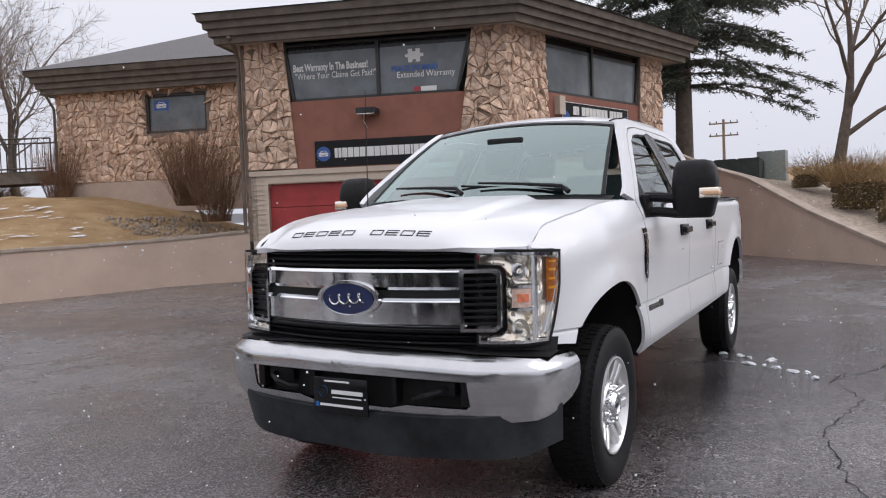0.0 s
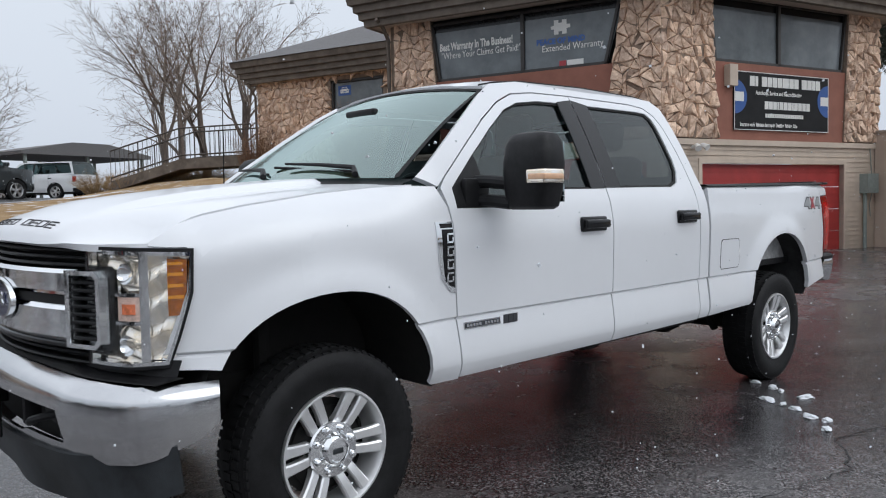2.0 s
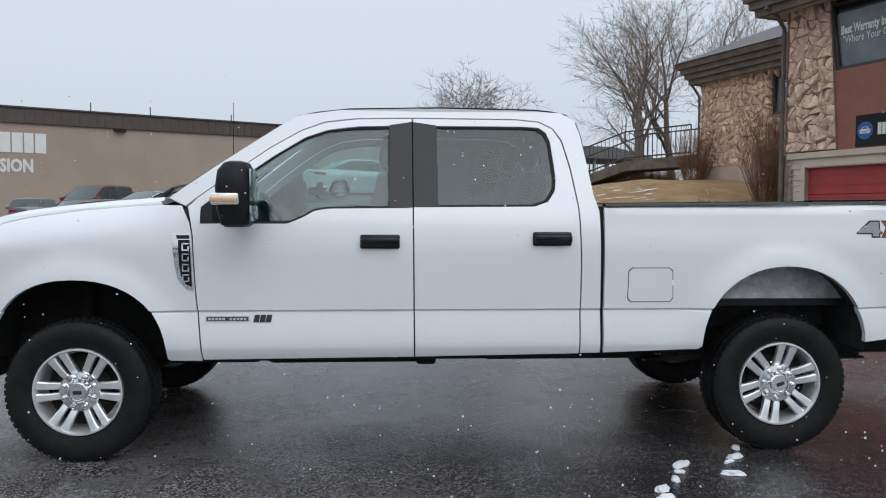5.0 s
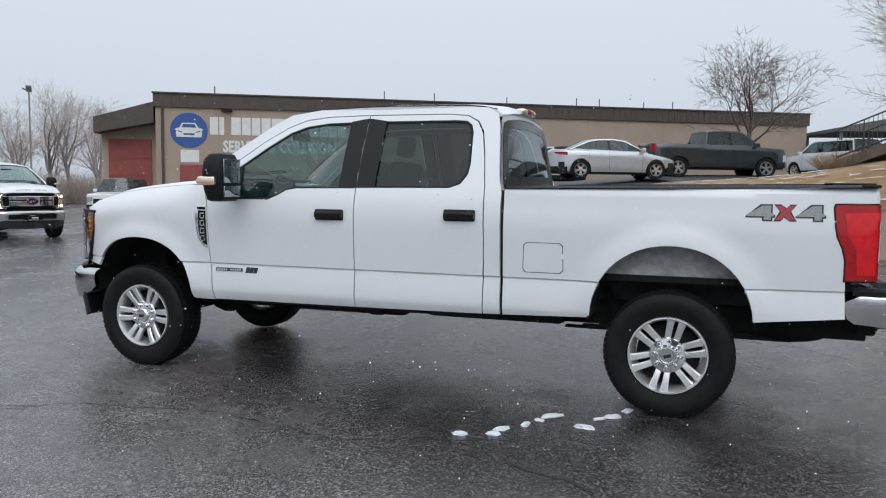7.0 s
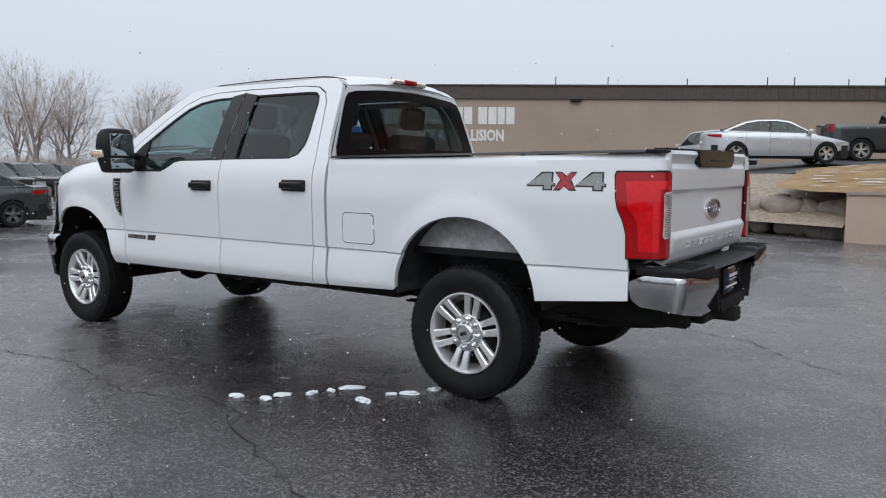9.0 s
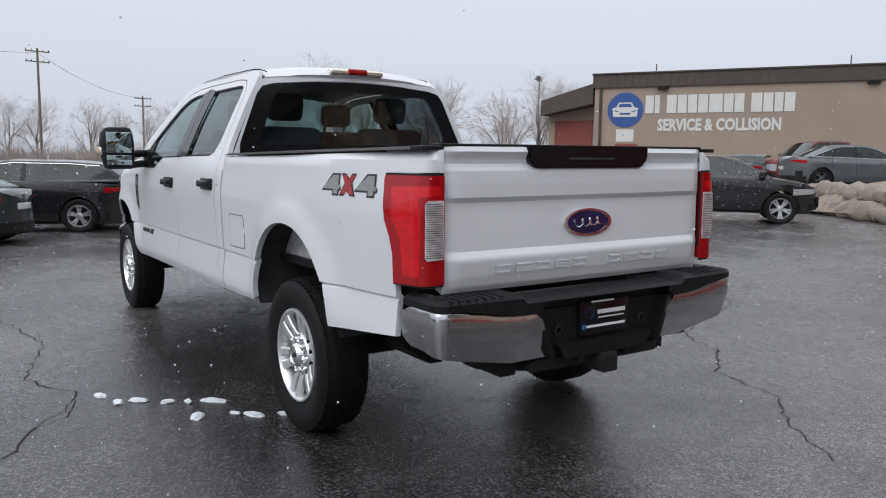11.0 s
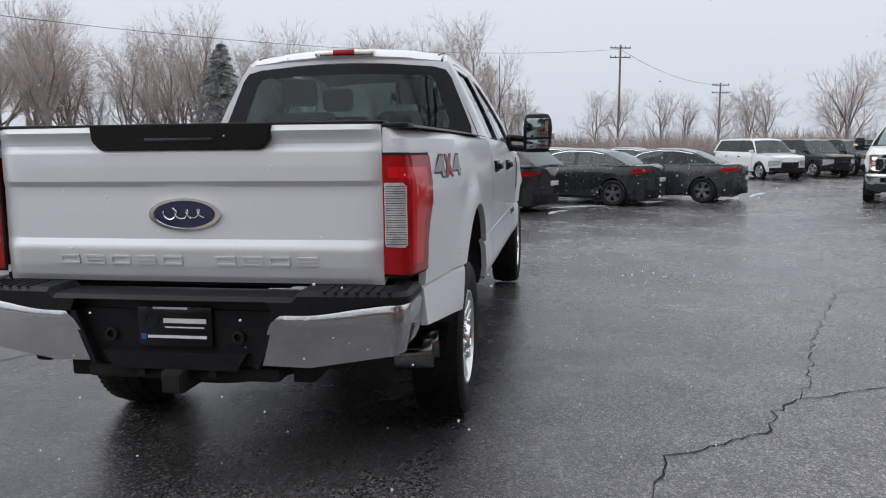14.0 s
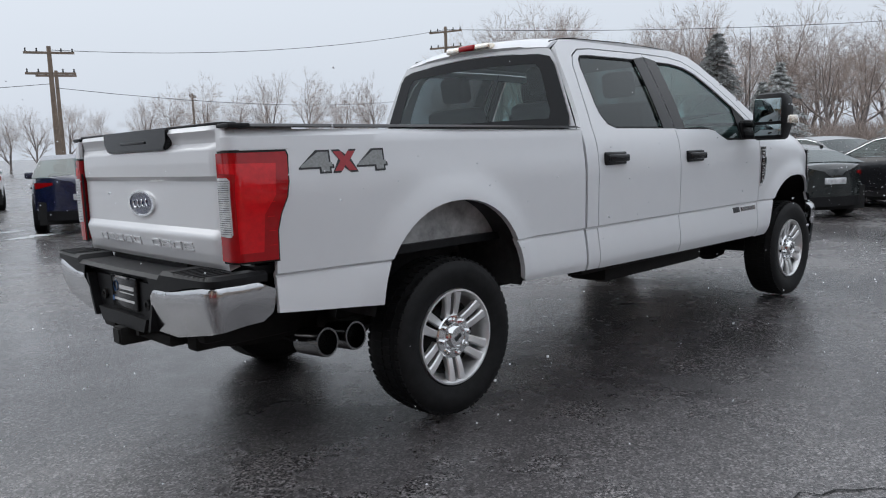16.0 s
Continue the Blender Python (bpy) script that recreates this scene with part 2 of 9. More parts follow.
# near-black for rubber seals, gaps and hollows; in hollows it paints their shade
M_gap = mat("seal_and_gap_black", (0.006, 0.006, 0.006), 0.8, var=0.2, scale=30)
M_chrome_b = mat("bumper_chrome", (0.56, 0.565, 0.575), 0.17, 1.0, var=0.05, scale=5)
M_clearlens = mat("clear_ribbed_lens", (0.72, 0.73, 0.75), 0.22, 0.35, var=0.25, scale=14)
M_orange = mat("turn_lens", (0.80, 0.22, 0.10), 0.15, coat=0.6, var=0.3, scale=40)
M_amberlight = mat("amber_rib", (0.70, 0.28, 0.015), 0.2, coat=0.2, var=0.1, scale=20)
M_lens = glass_mat("clear_lens", (0.97, 0.97, 0.97), film=0.05)
M_peach = mat("turn_lamp_lens", (0.85, 0.62, 0.52), 0.2, 0.2, coat=0.5, var=0.2, scale=60)
M_mirror = mat("mirror_glass", (0.34, 0.40, 0.41), 0.02, 1.0)
M_mirroramber = mat("mirror_amber", (0.70, 0.42, 0.25), 0.2, coat=0.5, var=0.1, scale=30)
M_decalgrey = mat("decal_grey", (0.26, 0.27, 0.27), 0.35, var=0.2, scale=90)
M_darkchrome = mat("dark_chrome", (0.20, 0.20, 0.20), 0.22, 1.0, var=0.2, scale=20)
M_metergreen = mat("grey_green_metal", (0.24, 0.27, 0.25), 0.55, var=0.12, scale=9)

# ---- ground ----
M_asphalt = bpy.data.materials.new("wet_asphalt")


def asphalt(m):
    """Dark asphalt, half wet: stone grain, drying pale patches, glossy damp film, and shade painted under the truck."""
    m.use_nodes = True
    nt = m.node_tree
    b = nt.nodes["Principled BSDF"]
    tc = nt.nodes.new("ShaderNodeTexCoord")

    def noise_node(scale, detail=6.0, rough=0.6, dist=0.0):
        n = nt.nodes.new("ShaderNodeTexNoise")
        n.inputs["Scale"].default_value, n.inputs["Detail"].default_value = scale, detail
        n.inputs["Roughness"].default_value, n.inputs["Distortion"].default_value = rough, dist
        nt.links.new(tc.outputs["Object"], n.inputs["Vector"])
        return n

    def ramp(src, p0, c0, p1, c1):
        r = nt.nodes.new("ShaderNodeValToRGB")
        r.color_ramp.elements[0].position, r.color_ramp.elements[0].color = p0, (*c0, 1)
        r.color_ramp.elements[1].position, r.color_ramp.elements[1].color = p1, (*c1, 1)
        nt.links.new(src, r.inputs["Fac"])
        return r
    grain = noise_node(60, 6, 0.78)
    stone = nt.nodes.new("ShaderNodeTexVoronoi")
    stone.inputs["Scale"].default_value = 105.0
    nt.links.new(tc.outputs["Object"], stone.inputs["Vector"])
    sep = nt.nodes.new("ShaderNodeSeparateColor")
    nt.links.new(stone.outputs["Color"], sep.inputs[0])
    patch = noise_node(0.32, 9, 0.66, 0.5)
    blot = noise_node(1.7, 8, 0.72)
    # aggregate: mostly black binder, some grey stones, a few pale ones
    c1 = ramp(sep.outputs[0], 0.22, (0.024, 0.0225, 0.023), 0.80, (0.160, 0.151, 0.152))
    pale = c1.color_ramp.elements.new(0.93)
    pale.color = (0.29, 0.28, 0.28, 1)
    c0 = ramp(grain.outputs["Fac"], 0.34, (0.66, 0.65, 0.65), 0.66, (1.34, 1.31, 1.30))
    mix0 = nt.nodes.new("ShaderNodeMix")
    mix0.data_type = 'RGBA'
    mix0.blend_type = 'MULTIPLY'
    mix0.inputs["Factor"].default_value = 1.0
    nt.links.new(c1.outputs["Color"], mix0.inputs["A"])
    nt.links.new(c0.outputs["Color"], mix0.inputs["B"])
    damp = ramp(patch.outputs["Fac"], 0.42, (0.0, 0.0, 0.0), 0.60, (1.0, 1.0, 1.0))
    mix = nt.nodes.new("ShaderNodeMix")
    mix.data_type = 'RGBA'
    mix.blend_type = 'MULTIPLY'
    mix.inputs["B"].default_value = (0.60, 0.60, 0.62, 1)
    nt.links.new(damp.outputs["Color"], mix.inputs["Factor"])
    nt.links.new(mix0.outputs["Result"], mix.inputs["A"])
    def wet_shade(centre, near, reach):
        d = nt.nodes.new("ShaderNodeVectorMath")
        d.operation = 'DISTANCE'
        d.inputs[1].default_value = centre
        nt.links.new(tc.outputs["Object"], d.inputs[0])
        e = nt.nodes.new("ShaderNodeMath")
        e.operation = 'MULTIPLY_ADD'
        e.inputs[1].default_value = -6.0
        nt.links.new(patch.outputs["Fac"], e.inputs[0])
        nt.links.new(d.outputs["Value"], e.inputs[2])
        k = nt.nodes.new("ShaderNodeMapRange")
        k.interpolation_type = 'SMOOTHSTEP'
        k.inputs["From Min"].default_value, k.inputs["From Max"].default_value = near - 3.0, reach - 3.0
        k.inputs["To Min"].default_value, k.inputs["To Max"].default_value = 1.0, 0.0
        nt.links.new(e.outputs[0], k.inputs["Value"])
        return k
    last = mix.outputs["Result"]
    # wet patch beneath the truck, with its shade and dark reflection painted in
    for src, tone in ((wet_shade((-3.4, -0.1, 0), 1.0, 3.8), (0.44, 0.425, 0.44, 1)),):
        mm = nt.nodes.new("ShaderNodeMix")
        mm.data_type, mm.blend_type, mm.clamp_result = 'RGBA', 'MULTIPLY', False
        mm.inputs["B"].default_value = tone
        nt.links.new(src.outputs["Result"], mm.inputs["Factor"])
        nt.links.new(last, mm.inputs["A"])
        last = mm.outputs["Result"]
    mix2 = nt.nodes.new("ShaderNodeMix")
    mix2.data_type = 'RGBA'
    mix2.blend_type = 'ADD'
    dust = ramp(blot.outputs["Fac"], 0.48, (0.0, 0.0, 0.0), 0.70, (0.034, 0.033, 0.033))
    mix2.inputs["Factor"].default_value = 1.0
    nt.links.new(last, mix2.inputs["A"])
    nt.links.new(dust.outputs["Color"], mix2.inputs["B"])
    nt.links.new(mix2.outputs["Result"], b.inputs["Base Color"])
    add = nt.nodes.new("ShaderNodeMath")
    add.operation = 'ADD'
    nt.links.new(patch.outputs["Fac"], add.inputs[0])
    nt.links.new(blot.outputs["Fac"], add.inputs[1])
    rr = nt.nodes.new("ShaderNodeMapRange")
    rr.inputs["From Min"].default_value, rr.inputs["From Max"].default_value = 0.80, 1.14
    rr.inputs["To Min"].default_value, rr.inputs["To Max"].default_value = 0.38, 0.13
    nt.links.new(add.outputs[0], rr.inputs["Value"])
    nt.links.new(rr.outputs["Result"], b.inputs["Roughness"])
    hsum = nt.nodes.new("ShaderNodeMath")
    hsum.operation = 'MULTIPLY_ADD'
    hsum.inputs[1].default_value = 0.6
    nt.links.new(sep.outputs[1], hsum.inputs[0])
    nt.links.new(grain.outputs["Fac"], hsum.inputs[2])
    bp = nt.nodes.new("ShaderNodeBump")
    bp.inputs["Strength"].default_value, bp.inputs["Distance"].default_value = 0.7, 0.0026
    nt.links.new(hsum.outputs[0], bp.inputs["Height"])
    nt.links.new(bp.outputs["Normal"], b.inputs["Normal"])
    b.inputs["Specular IOR Level"].default_value = 0.75


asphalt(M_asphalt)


def sstep(a, b, x):
    t = max(0.0, min(1.0, (x - a) / (b - a)))
    return t * t * (3 - 2 * t)


def gz(x, y):
    """Height of the lot: nearly level, falling a little to the east, rising a little to the south and west."""
    z = -0.13 * sstep(1, 13, x) + 0.16 * sstep(-6, -18, x)
    z += 0.14 * sstep(-4.0, -10.5, y) * math.exp(-((x - 5.0) / 9.0) ** 2)
    return z


def axis(lo, hi, fine, far):
    a = [lo + (hi - lo) * k / fine for k in range(fine + 1)]
    return [-s for s in far[::-1]] + a + list(far)


b = bm_new()
us = [-900, -500, -300, -180, -120, -80, -55, -40] + [-30 + k for k in range(61)] + [40, 55, 80, 120, 180, 300, 500, 900]
grid(b, us, us, lambda x, y: Vector((x, y, gz(x, y))))
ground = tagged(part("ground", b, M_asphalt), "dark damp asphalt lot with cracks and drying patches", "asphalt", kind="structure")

M_crack = mat("crack_shadow", (0.010, 0.010, 0.010), 0.9, var=0.3, scale=40)


def crack(pts, wide=0.016):
    """A ragged thin crack lying on the asphalt."""
    rnd = random.Random(len(pts) * 17 + int(pts[0][0] * 10))
    fine = []
    for (x0, y0), (x1, y1) in zip(pts, pts[1:]):
        n = max(2, int(math.hypot(x1 - x0, y1 - y0) / 0.07))
        for k in range(n):
            t = k / n
            fine.append((x0 + (x1 - x0) * t + rnd.uniform(-0.022, 0.022), y0 + (y1 - y0) * t + rnd.uniform(-0.022, 0.022)))
    fine.append(pts[-1])
    b = bm_new()
    prev = None
    for i, (x, y) in enumerate(fine):
        j = min(i + 1, len(fine) - 1)
        k = max(i - 1, 0)
        dx, dy = fine[j][0] - fine[k][0], fine[j][1] - fine[k][1]
        l = math.hypot(dx, dy) or 1
        w = wide * rnd.uniform(0.25, 1.0) * (0.4 if i in (0, len(fine) - 1) else 1)
        z = gz(x, y) + 0.004
        cur = (b.verts.new((x - dy / l * w, y + dx / l * w, z)), b.verts.new((x + dy / l * w, y - dx / l * w, z)))
        if prev:
            b.faces.new((prev[0], prev[1], cur[1], cur[0]))
        prev = cur
    bmesh.ops.recalc_face_normals(b, faces=b.faces[:])
    tagged(part("crack", b, M_crack, ground), "thin ragged crack in the asphalt")


# ---- office building ----
M_stone = mat("tan_fieldstone", (0.52, 0.365, 0.265), 0.9, c2=(0.84, 0.67, 0.53), scale=7, bump=0.06, bscale=12)


def island_stone(m):
    nt = m.node_tree
    b = nt.nodes["Principled BSDF"]
    src = b.inputs["Base Color"].links[0].from_socket
    geo = nt.nodes.new("ShaderNodeNewGeometry")
    obi = nt.nodes.new("ShaderNodeObjectInfo")
    ad = nt.nodes.new("ShaderNodeMath")
    ad.operation = 'ADD'
    fr = nt.nodes.new("ShaderNodeMath")
    fr.operation = 'FRACT'
    nt.links.new(geo.outputs["Random Per Island"], ad.inputs[0])
    nt.links.new(obi.outputs["Random"], ad.inputs[1])
    nt.links.new(ad.outputs[0], fr.inputs[0])
    rp = nt.nodes.new("ShaderNodeValToRGB")
    rp.color_ramp.elements[0].color, rp.color_ramp.elements[1].color = (0.78, 0.74, 0.74, 1), (1.14, 1.08, 1.02, 1)
    nt.links.new(fr.outputs[0], rp.inputs["Fac"])
    mx = nt.nodes.new("ShaderNodeMix")
    mx.data_type, mx.blend_type = 'RGBA', 'MULTIPLY'
    mx.inputs["Factor"].default_value = 1.0
    nt.links.new(src, mx.inputs["A"])
    nt.links.new(rp.outputs["Color"], mx.inputs["B"])
    nt.links.new(mx.outputs["Result"], b.inputs["Base Color"])


island_stone(M_stone)
M_mortar = mat("stone_mortar", (0.22, 0.16, 0.12), 0.95, var=0.25, scale=8, bump=0.01, bscale=30)
M_brown = mat("red_brown_panel", (0.26, 0.105, 0.072), 0.75, var=0.10, scale=2.5, bump=0.002, bscale=60)
M_siding = mat("beige_siding", (0.52, 0.43, 0.345), 0.7, var=0.07, scale=3, bump=0.001, bscale=120)
M_garage = mat("red_garage_door", (0.34, 0.035, 0.032), 0.5, var=0.14, scale=2.2, bump=0.001, bscale=90)
M_fascia = mat("weathered_brown_board", (0.155, 0.125, 0.10), 0.8, c2=(0.09, 0.072, 0.058), scale=3, bump=0.003, bscale=45)
M_soffit = mat("soffit", (0.42, 0.35, 0.29), 0.85, var=0.12, scale=3)
M_shingle = mat("grey_shingle", (0.10, 0.095, 0.095), 0.9, c2=(0.16, 0.155, 0.155), scale=18, bump=0.01, bscale=30)
M_winframe = mat("dark_window_frame", (0.03, 0.026, 0.024), 0.5, var=0.2, scale=20)
M_film = mat("grey_window_film", (0.125, 0.138, 0.145), 0.10, var=0.25, scale=1.3, spec=0.5)
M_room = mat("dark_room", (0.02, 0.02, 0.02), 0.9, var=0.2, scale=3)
M_stucco = mat("beige_stucco", (0.46, 0.355, 0.285), 0.9, var=0.07, scale=1.2, bump=0.004, bscale=70)
M_cap = mat("concrete_cap", (0.40, 0.33, 0.27), 0.9, c2=(0.28, 0.23, 0.19), scale=4, bump=0.004, bscale=60)
M_royal = mat("royal_blue_paint", (0.035, 0.095, 0.30), 0.6, var=0.08, scale=2)
M_paintwhite = mat("white_wall_paint", (0.70, 0.69, 0.66), 0.7, var=0.06, scale=3)
M_black = mat("black_sign", (0.014, 0.014, 0.015), 0.6, var=0.2, scale=4, spec=0.2)

A0, UA = Vector((-10.21, -10.58)), Vector((-0.312, 0.950)).normalized()
B0, UB = Vector((-13.67, -4.31)), Vector((-0.9625, 0.271)).normalized()
CORN = Vector((-12.13, -4.74))
LA = (CORN - A0).length
NA, NB = Vector((UA.y, -UA.x)), Vector((UB.y, -UB.x))     # outward normals


def onA(s, z, out=0.0):
    p = A0 + UA * s + NA * out
    return Vector((p.x, p.y, z))


def onB(r, z, out=0.0):
    p = B0 + UB * r + NB * out
    return Vector((p.x, p.y, z))


RB0 = (CORN - B0).dot(UB)
office = thing("office_building", "stone clad two storey office building with red garage doors", "building", Matrix.Translation((-12.13, -4.74, 0.1)))


def opart(name, b, m, label="", parent=None, angle=35):
    """A part of the office, built in world places."""
    par = parent or office
    base = par.matrix_basis if par.parent is None else par.parent.matrix_basis @ par.matrix_basis
    ob = part(name, b, m, par, label, angle)
    ob.matrix_parent_inverse = Matrix.Translation(-Vector((-12.13, -4.74, 0.1))) if par is office else Matrix()
    return ob


def face_box(on, s0, s1, z0, z1, d0, d1, b=None):
    """A block on a face, from d0 to d1 outward."""
    b = b or bm_new()
    vs = [b.verts.new(on(s, z, d)) for d in (d0, d1) for s, z in ((s0, z0), (s1, z0), (s1, z1), (s0, z1))]
    fs = [b.faces.new([vs[i] for i in q]) for q in ((0, 1, 2, 3), (7, 6, 5, 4), (0, 4, 5, 1), (1, 5, 6, 2), (2, 6, 7, 3), (3, 7, 4, 0))]
    bmesh.ops.recalc_face_normals(b, faces=fs)
    return b


def quad_block(on, pts, d0, d1, b=None):
    b = b or bm_new()
    return prism(b, pts, d0, d1, lambda u, v, w: on(u, v, w))


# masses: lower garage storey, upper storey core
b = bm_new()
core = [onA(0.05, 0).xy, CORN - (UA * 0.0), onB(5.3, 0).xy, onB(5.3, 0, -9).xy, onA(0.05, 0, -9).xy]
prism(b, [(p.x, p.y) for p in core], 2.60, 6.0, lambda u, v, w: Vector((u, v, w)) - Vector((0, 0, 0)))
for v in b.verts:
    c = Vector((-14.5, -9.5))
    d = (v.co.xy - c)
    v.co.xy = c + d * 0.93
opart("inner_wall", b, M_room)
# siding storey with openings for the garage doors
DOORS_A, DOORS_B = ((0.43, 5.03, 2.34), (5.22, 5.86, 2.18)), ((-0.49, 4.08, 2.14),)
b = bm_new()
for on, s0, s1, doors in ((onA, 0.0, LA, DOORS_A), (onB, RB0, 5.35, DOORS_B)):
    zs = [0.02 + 0.115 * k for k in range(23)]
    for z in zs:
        z1 = min(z + 0.115, 2.60)
        xs = [s0]
        for d0, d1, top in doors:
            if z < top - 0.02:
                xs += [d0, d1]
        xs.append(s1)
        for a, c in zip(xs[::2], xs[1::2]):
            quad_block(on, [(a, z), (c, z), (c, z1), (a, z1)], -0.12, 0.0, b)
lower = opart("wall", b, M_siding, "beige lap siding wall")
b = bm_new()
for on, s0, s1, doors in ((onA, 0.0, LA, DOORS_A), (onB, RB0, 5.35, DOORS_B)):
    for k in range(1, 22):
        z = 0.02 + 0.115 * k
        xs = [s0]
        for d0, d1, top in doors:
            if z < top:
                xs += [d0 - 0.09, d1 + 0.09]
        xs.append(s1)
        for a, c in zip(xs[::2], xs[1::2]):
            face_box(on, a, c, z - 0.012, z, 0.0, 0.014, b)
opart("siding_lap", b, M_siding, "", lower)
for on, doors in ((onA, DOORS_A), (onB, DOORS_B)):
    for d0, d1, top in doors:
        gd = None
        n = 4 if d1 - d0 > 2 else 1
        h = (top - 0.08) / n
        for k in range(n):
            b = face_box(on, d0, d1, 0.08 + h * k + 0.006, 0.08 + h * (k + 1) - 0.006, -0.16, -0.10)
            if n > 1:
                for j in (1, 2):
                    face_box(on, d0 + 0.02, d1 - 0.02, 0.08 + h * k + h * j / 3 - 0.008, 0.08 + h * k + h * j / 3 + 0.008, -0.10, -0.092, b)
            if gd is None:
                gd = opart("garage_door" if n > 1 else "door", b, M_garage, "red sectional garage door" if n > 1 else "red side door")
            else:
                opart("door_panel", b, M_garage, "", gd)
        b = bm_new()
        for a, c, z0, z1 in ((d0 - 0.09, d0, 0.05, top), (d1, d1 + 0.09, 0.05, top), (d0 - 0.09, d1 + 0.09, top, top + 0.10)):
            face_box(on, a, c, z0, z1, -0.12, 0.025, b)
        opart("door_frame", b, M_siding, "", gd)
b = bm_new()
face_box(onA, -0.02, LA, 2.52, 2.64, -0.05, 0.05, b)
face_box(onB, RB0, 5.37, 2.52, 2.64, -0.05, 0.05, b)
opart("band_trim", b, M_siding, "beige band board")
# brown panels
for on, s0, s1, z1 in ((onA, 0.9, 5.45, 4.22), (onB, -0.25, 4.3, 4.27)):
    opart("brown_panel", face_box(on, s0, s1, 2.64, z1, -0.10, -0.02), M_brown, "red-brown painted panel")

# windows upstairs
for on, tl, tr, bl, br, z0, z1, mid in ((onA, 0.93, 5.36, 1.12, 5.04, 4.22, 5.54, 3.19), (onB, -0.22, 4.24, -0.05, 4.06, 4.27, 5.64, 1.92)):
    wf = None
    def X(side, z):
        t = (z - z0) / (z1 - z0)
        return (bl + (tl - bl) * t) if side < 0 else (br + (tr - br) * t)
    b = bm_new()
    for q in ([(bl, z0), (br, z0), (br, z0 + 0.06), (bl, z0 + 0.06)], [(tl, z1 - 0.05), (tr, z1 - 0.05), (tr, z1), (tl, z1)],
              [(bl, z0), (bl + 0.06, z0), (tl + 0.06, z1), (tl, z1)], [(br - 0.06, z0), (br, z0), (tr, z1), (tr - 0.06, z1)], [(mid - 0.04, z0), (mid + 0.04, z0), (mid + 0.04, z1), (mid - 0.04, z1)]):
        quad_block(on, q, -0.13, -0.03, b)
    wf = opart("window", b, M_winframe, "dark framed window with grey film")
    for q in ([(bl, z0), (mid, z0), (mid, z1 - 0.2), (tl, z1 - 0.2)], [(mid, z0), (br, z0), (tr, z1 - 0.2), (mid, z1 - 0.2)]):
        opart("pane", quad_block(on, q, -0.10, -0.09), M_film, "", wf)
    opart("pane", quad_block(on, [(tl, z1 - 0.22), (tr, z1 - 0.22), (tr, z1), (tl, z1)], -0.104, -0.094), M_gloss, "", wf)


# stones
def stones(on, left, right, z0, z1, size, seed, hole=None):
    """Irregular stones over a patch between two slanted edges; left(z), right(z)."""
    rnd = random.Random(seed)
    nz = max(2, round((z1 - z0) / size))
    out = []
    mid_w = (right((z0 + z1) / 2) - left((z0 + z1) / 2))
    ns = max(2, round(mid_w / size / 0.85))
    P = {}
    for i in range(ns + 1):
        for j in range(nz + 1):
            z = z0 + (z1 - z0) * j / nz
            jz = 0 if j in (0, nz) else rnd.uniform(-0.42, 0.42) * size
            t = i / ns
            js = 0 if i in (0, ns) else rnd.uniform(-0.40, 0.40) * size
            zz = z + jz
            P[i, j] = (left(zz) + (right(zz) - left(zz)) * t + js, zz)
    E = {}

    def mid(a, c):
        k = (min(a, c), max(a, c))
        if k not in E:
            pa, pc = P[a], P[c]
            edge = a[0] == c[0] and a[0] in (0, ns)
            E[k] = ((pa[0] + pc[0]) / 2 + rnd.uniform(-0.13, 0.13) * size * (not edge), (pa[1] + pc[1]) / 2 + rnd.uniform(-0.13, 0.13) * size * (c[1] not in (0, nz) or a[1] not in (0, nz)))
        return E[k]
    for i in range(ns):
        for j in range(nz):
            cs = [(i, j), (i + 1, j), (i + 1, j + 1), (i, j + 1)]
            loop = []
            for k in range(4):
                loop.append(P[cs[k]])
                loop.append(mid(cs[k], cs[(k + 1) % 4]))
            polys = [loop]
            if rnd.random() < 0.62:
                polys = [loop[0:5], [loop[4], loop[5], loop[6], loop[7], loop[0]]] if rnd.random() < 0.5 else [loop[2:7], [loop[6], loop[7], loop[0], loop[1], loop[2]]]
            for q in polys:
                cx, cz = sum(p[0] for p in q) / len(q), sum(p[1] for p in q) / len(q)
                if hole and hole[0] < cx < hole[1] and hole[2] < cz < hole[3]:
                    continue
                out.append((q, cx, cz, rnd.uniform(0.03, 0.08), rnd.uniform(-0.3, 0.3), rnd.uniform(-0.3, 0.3)))
    return out


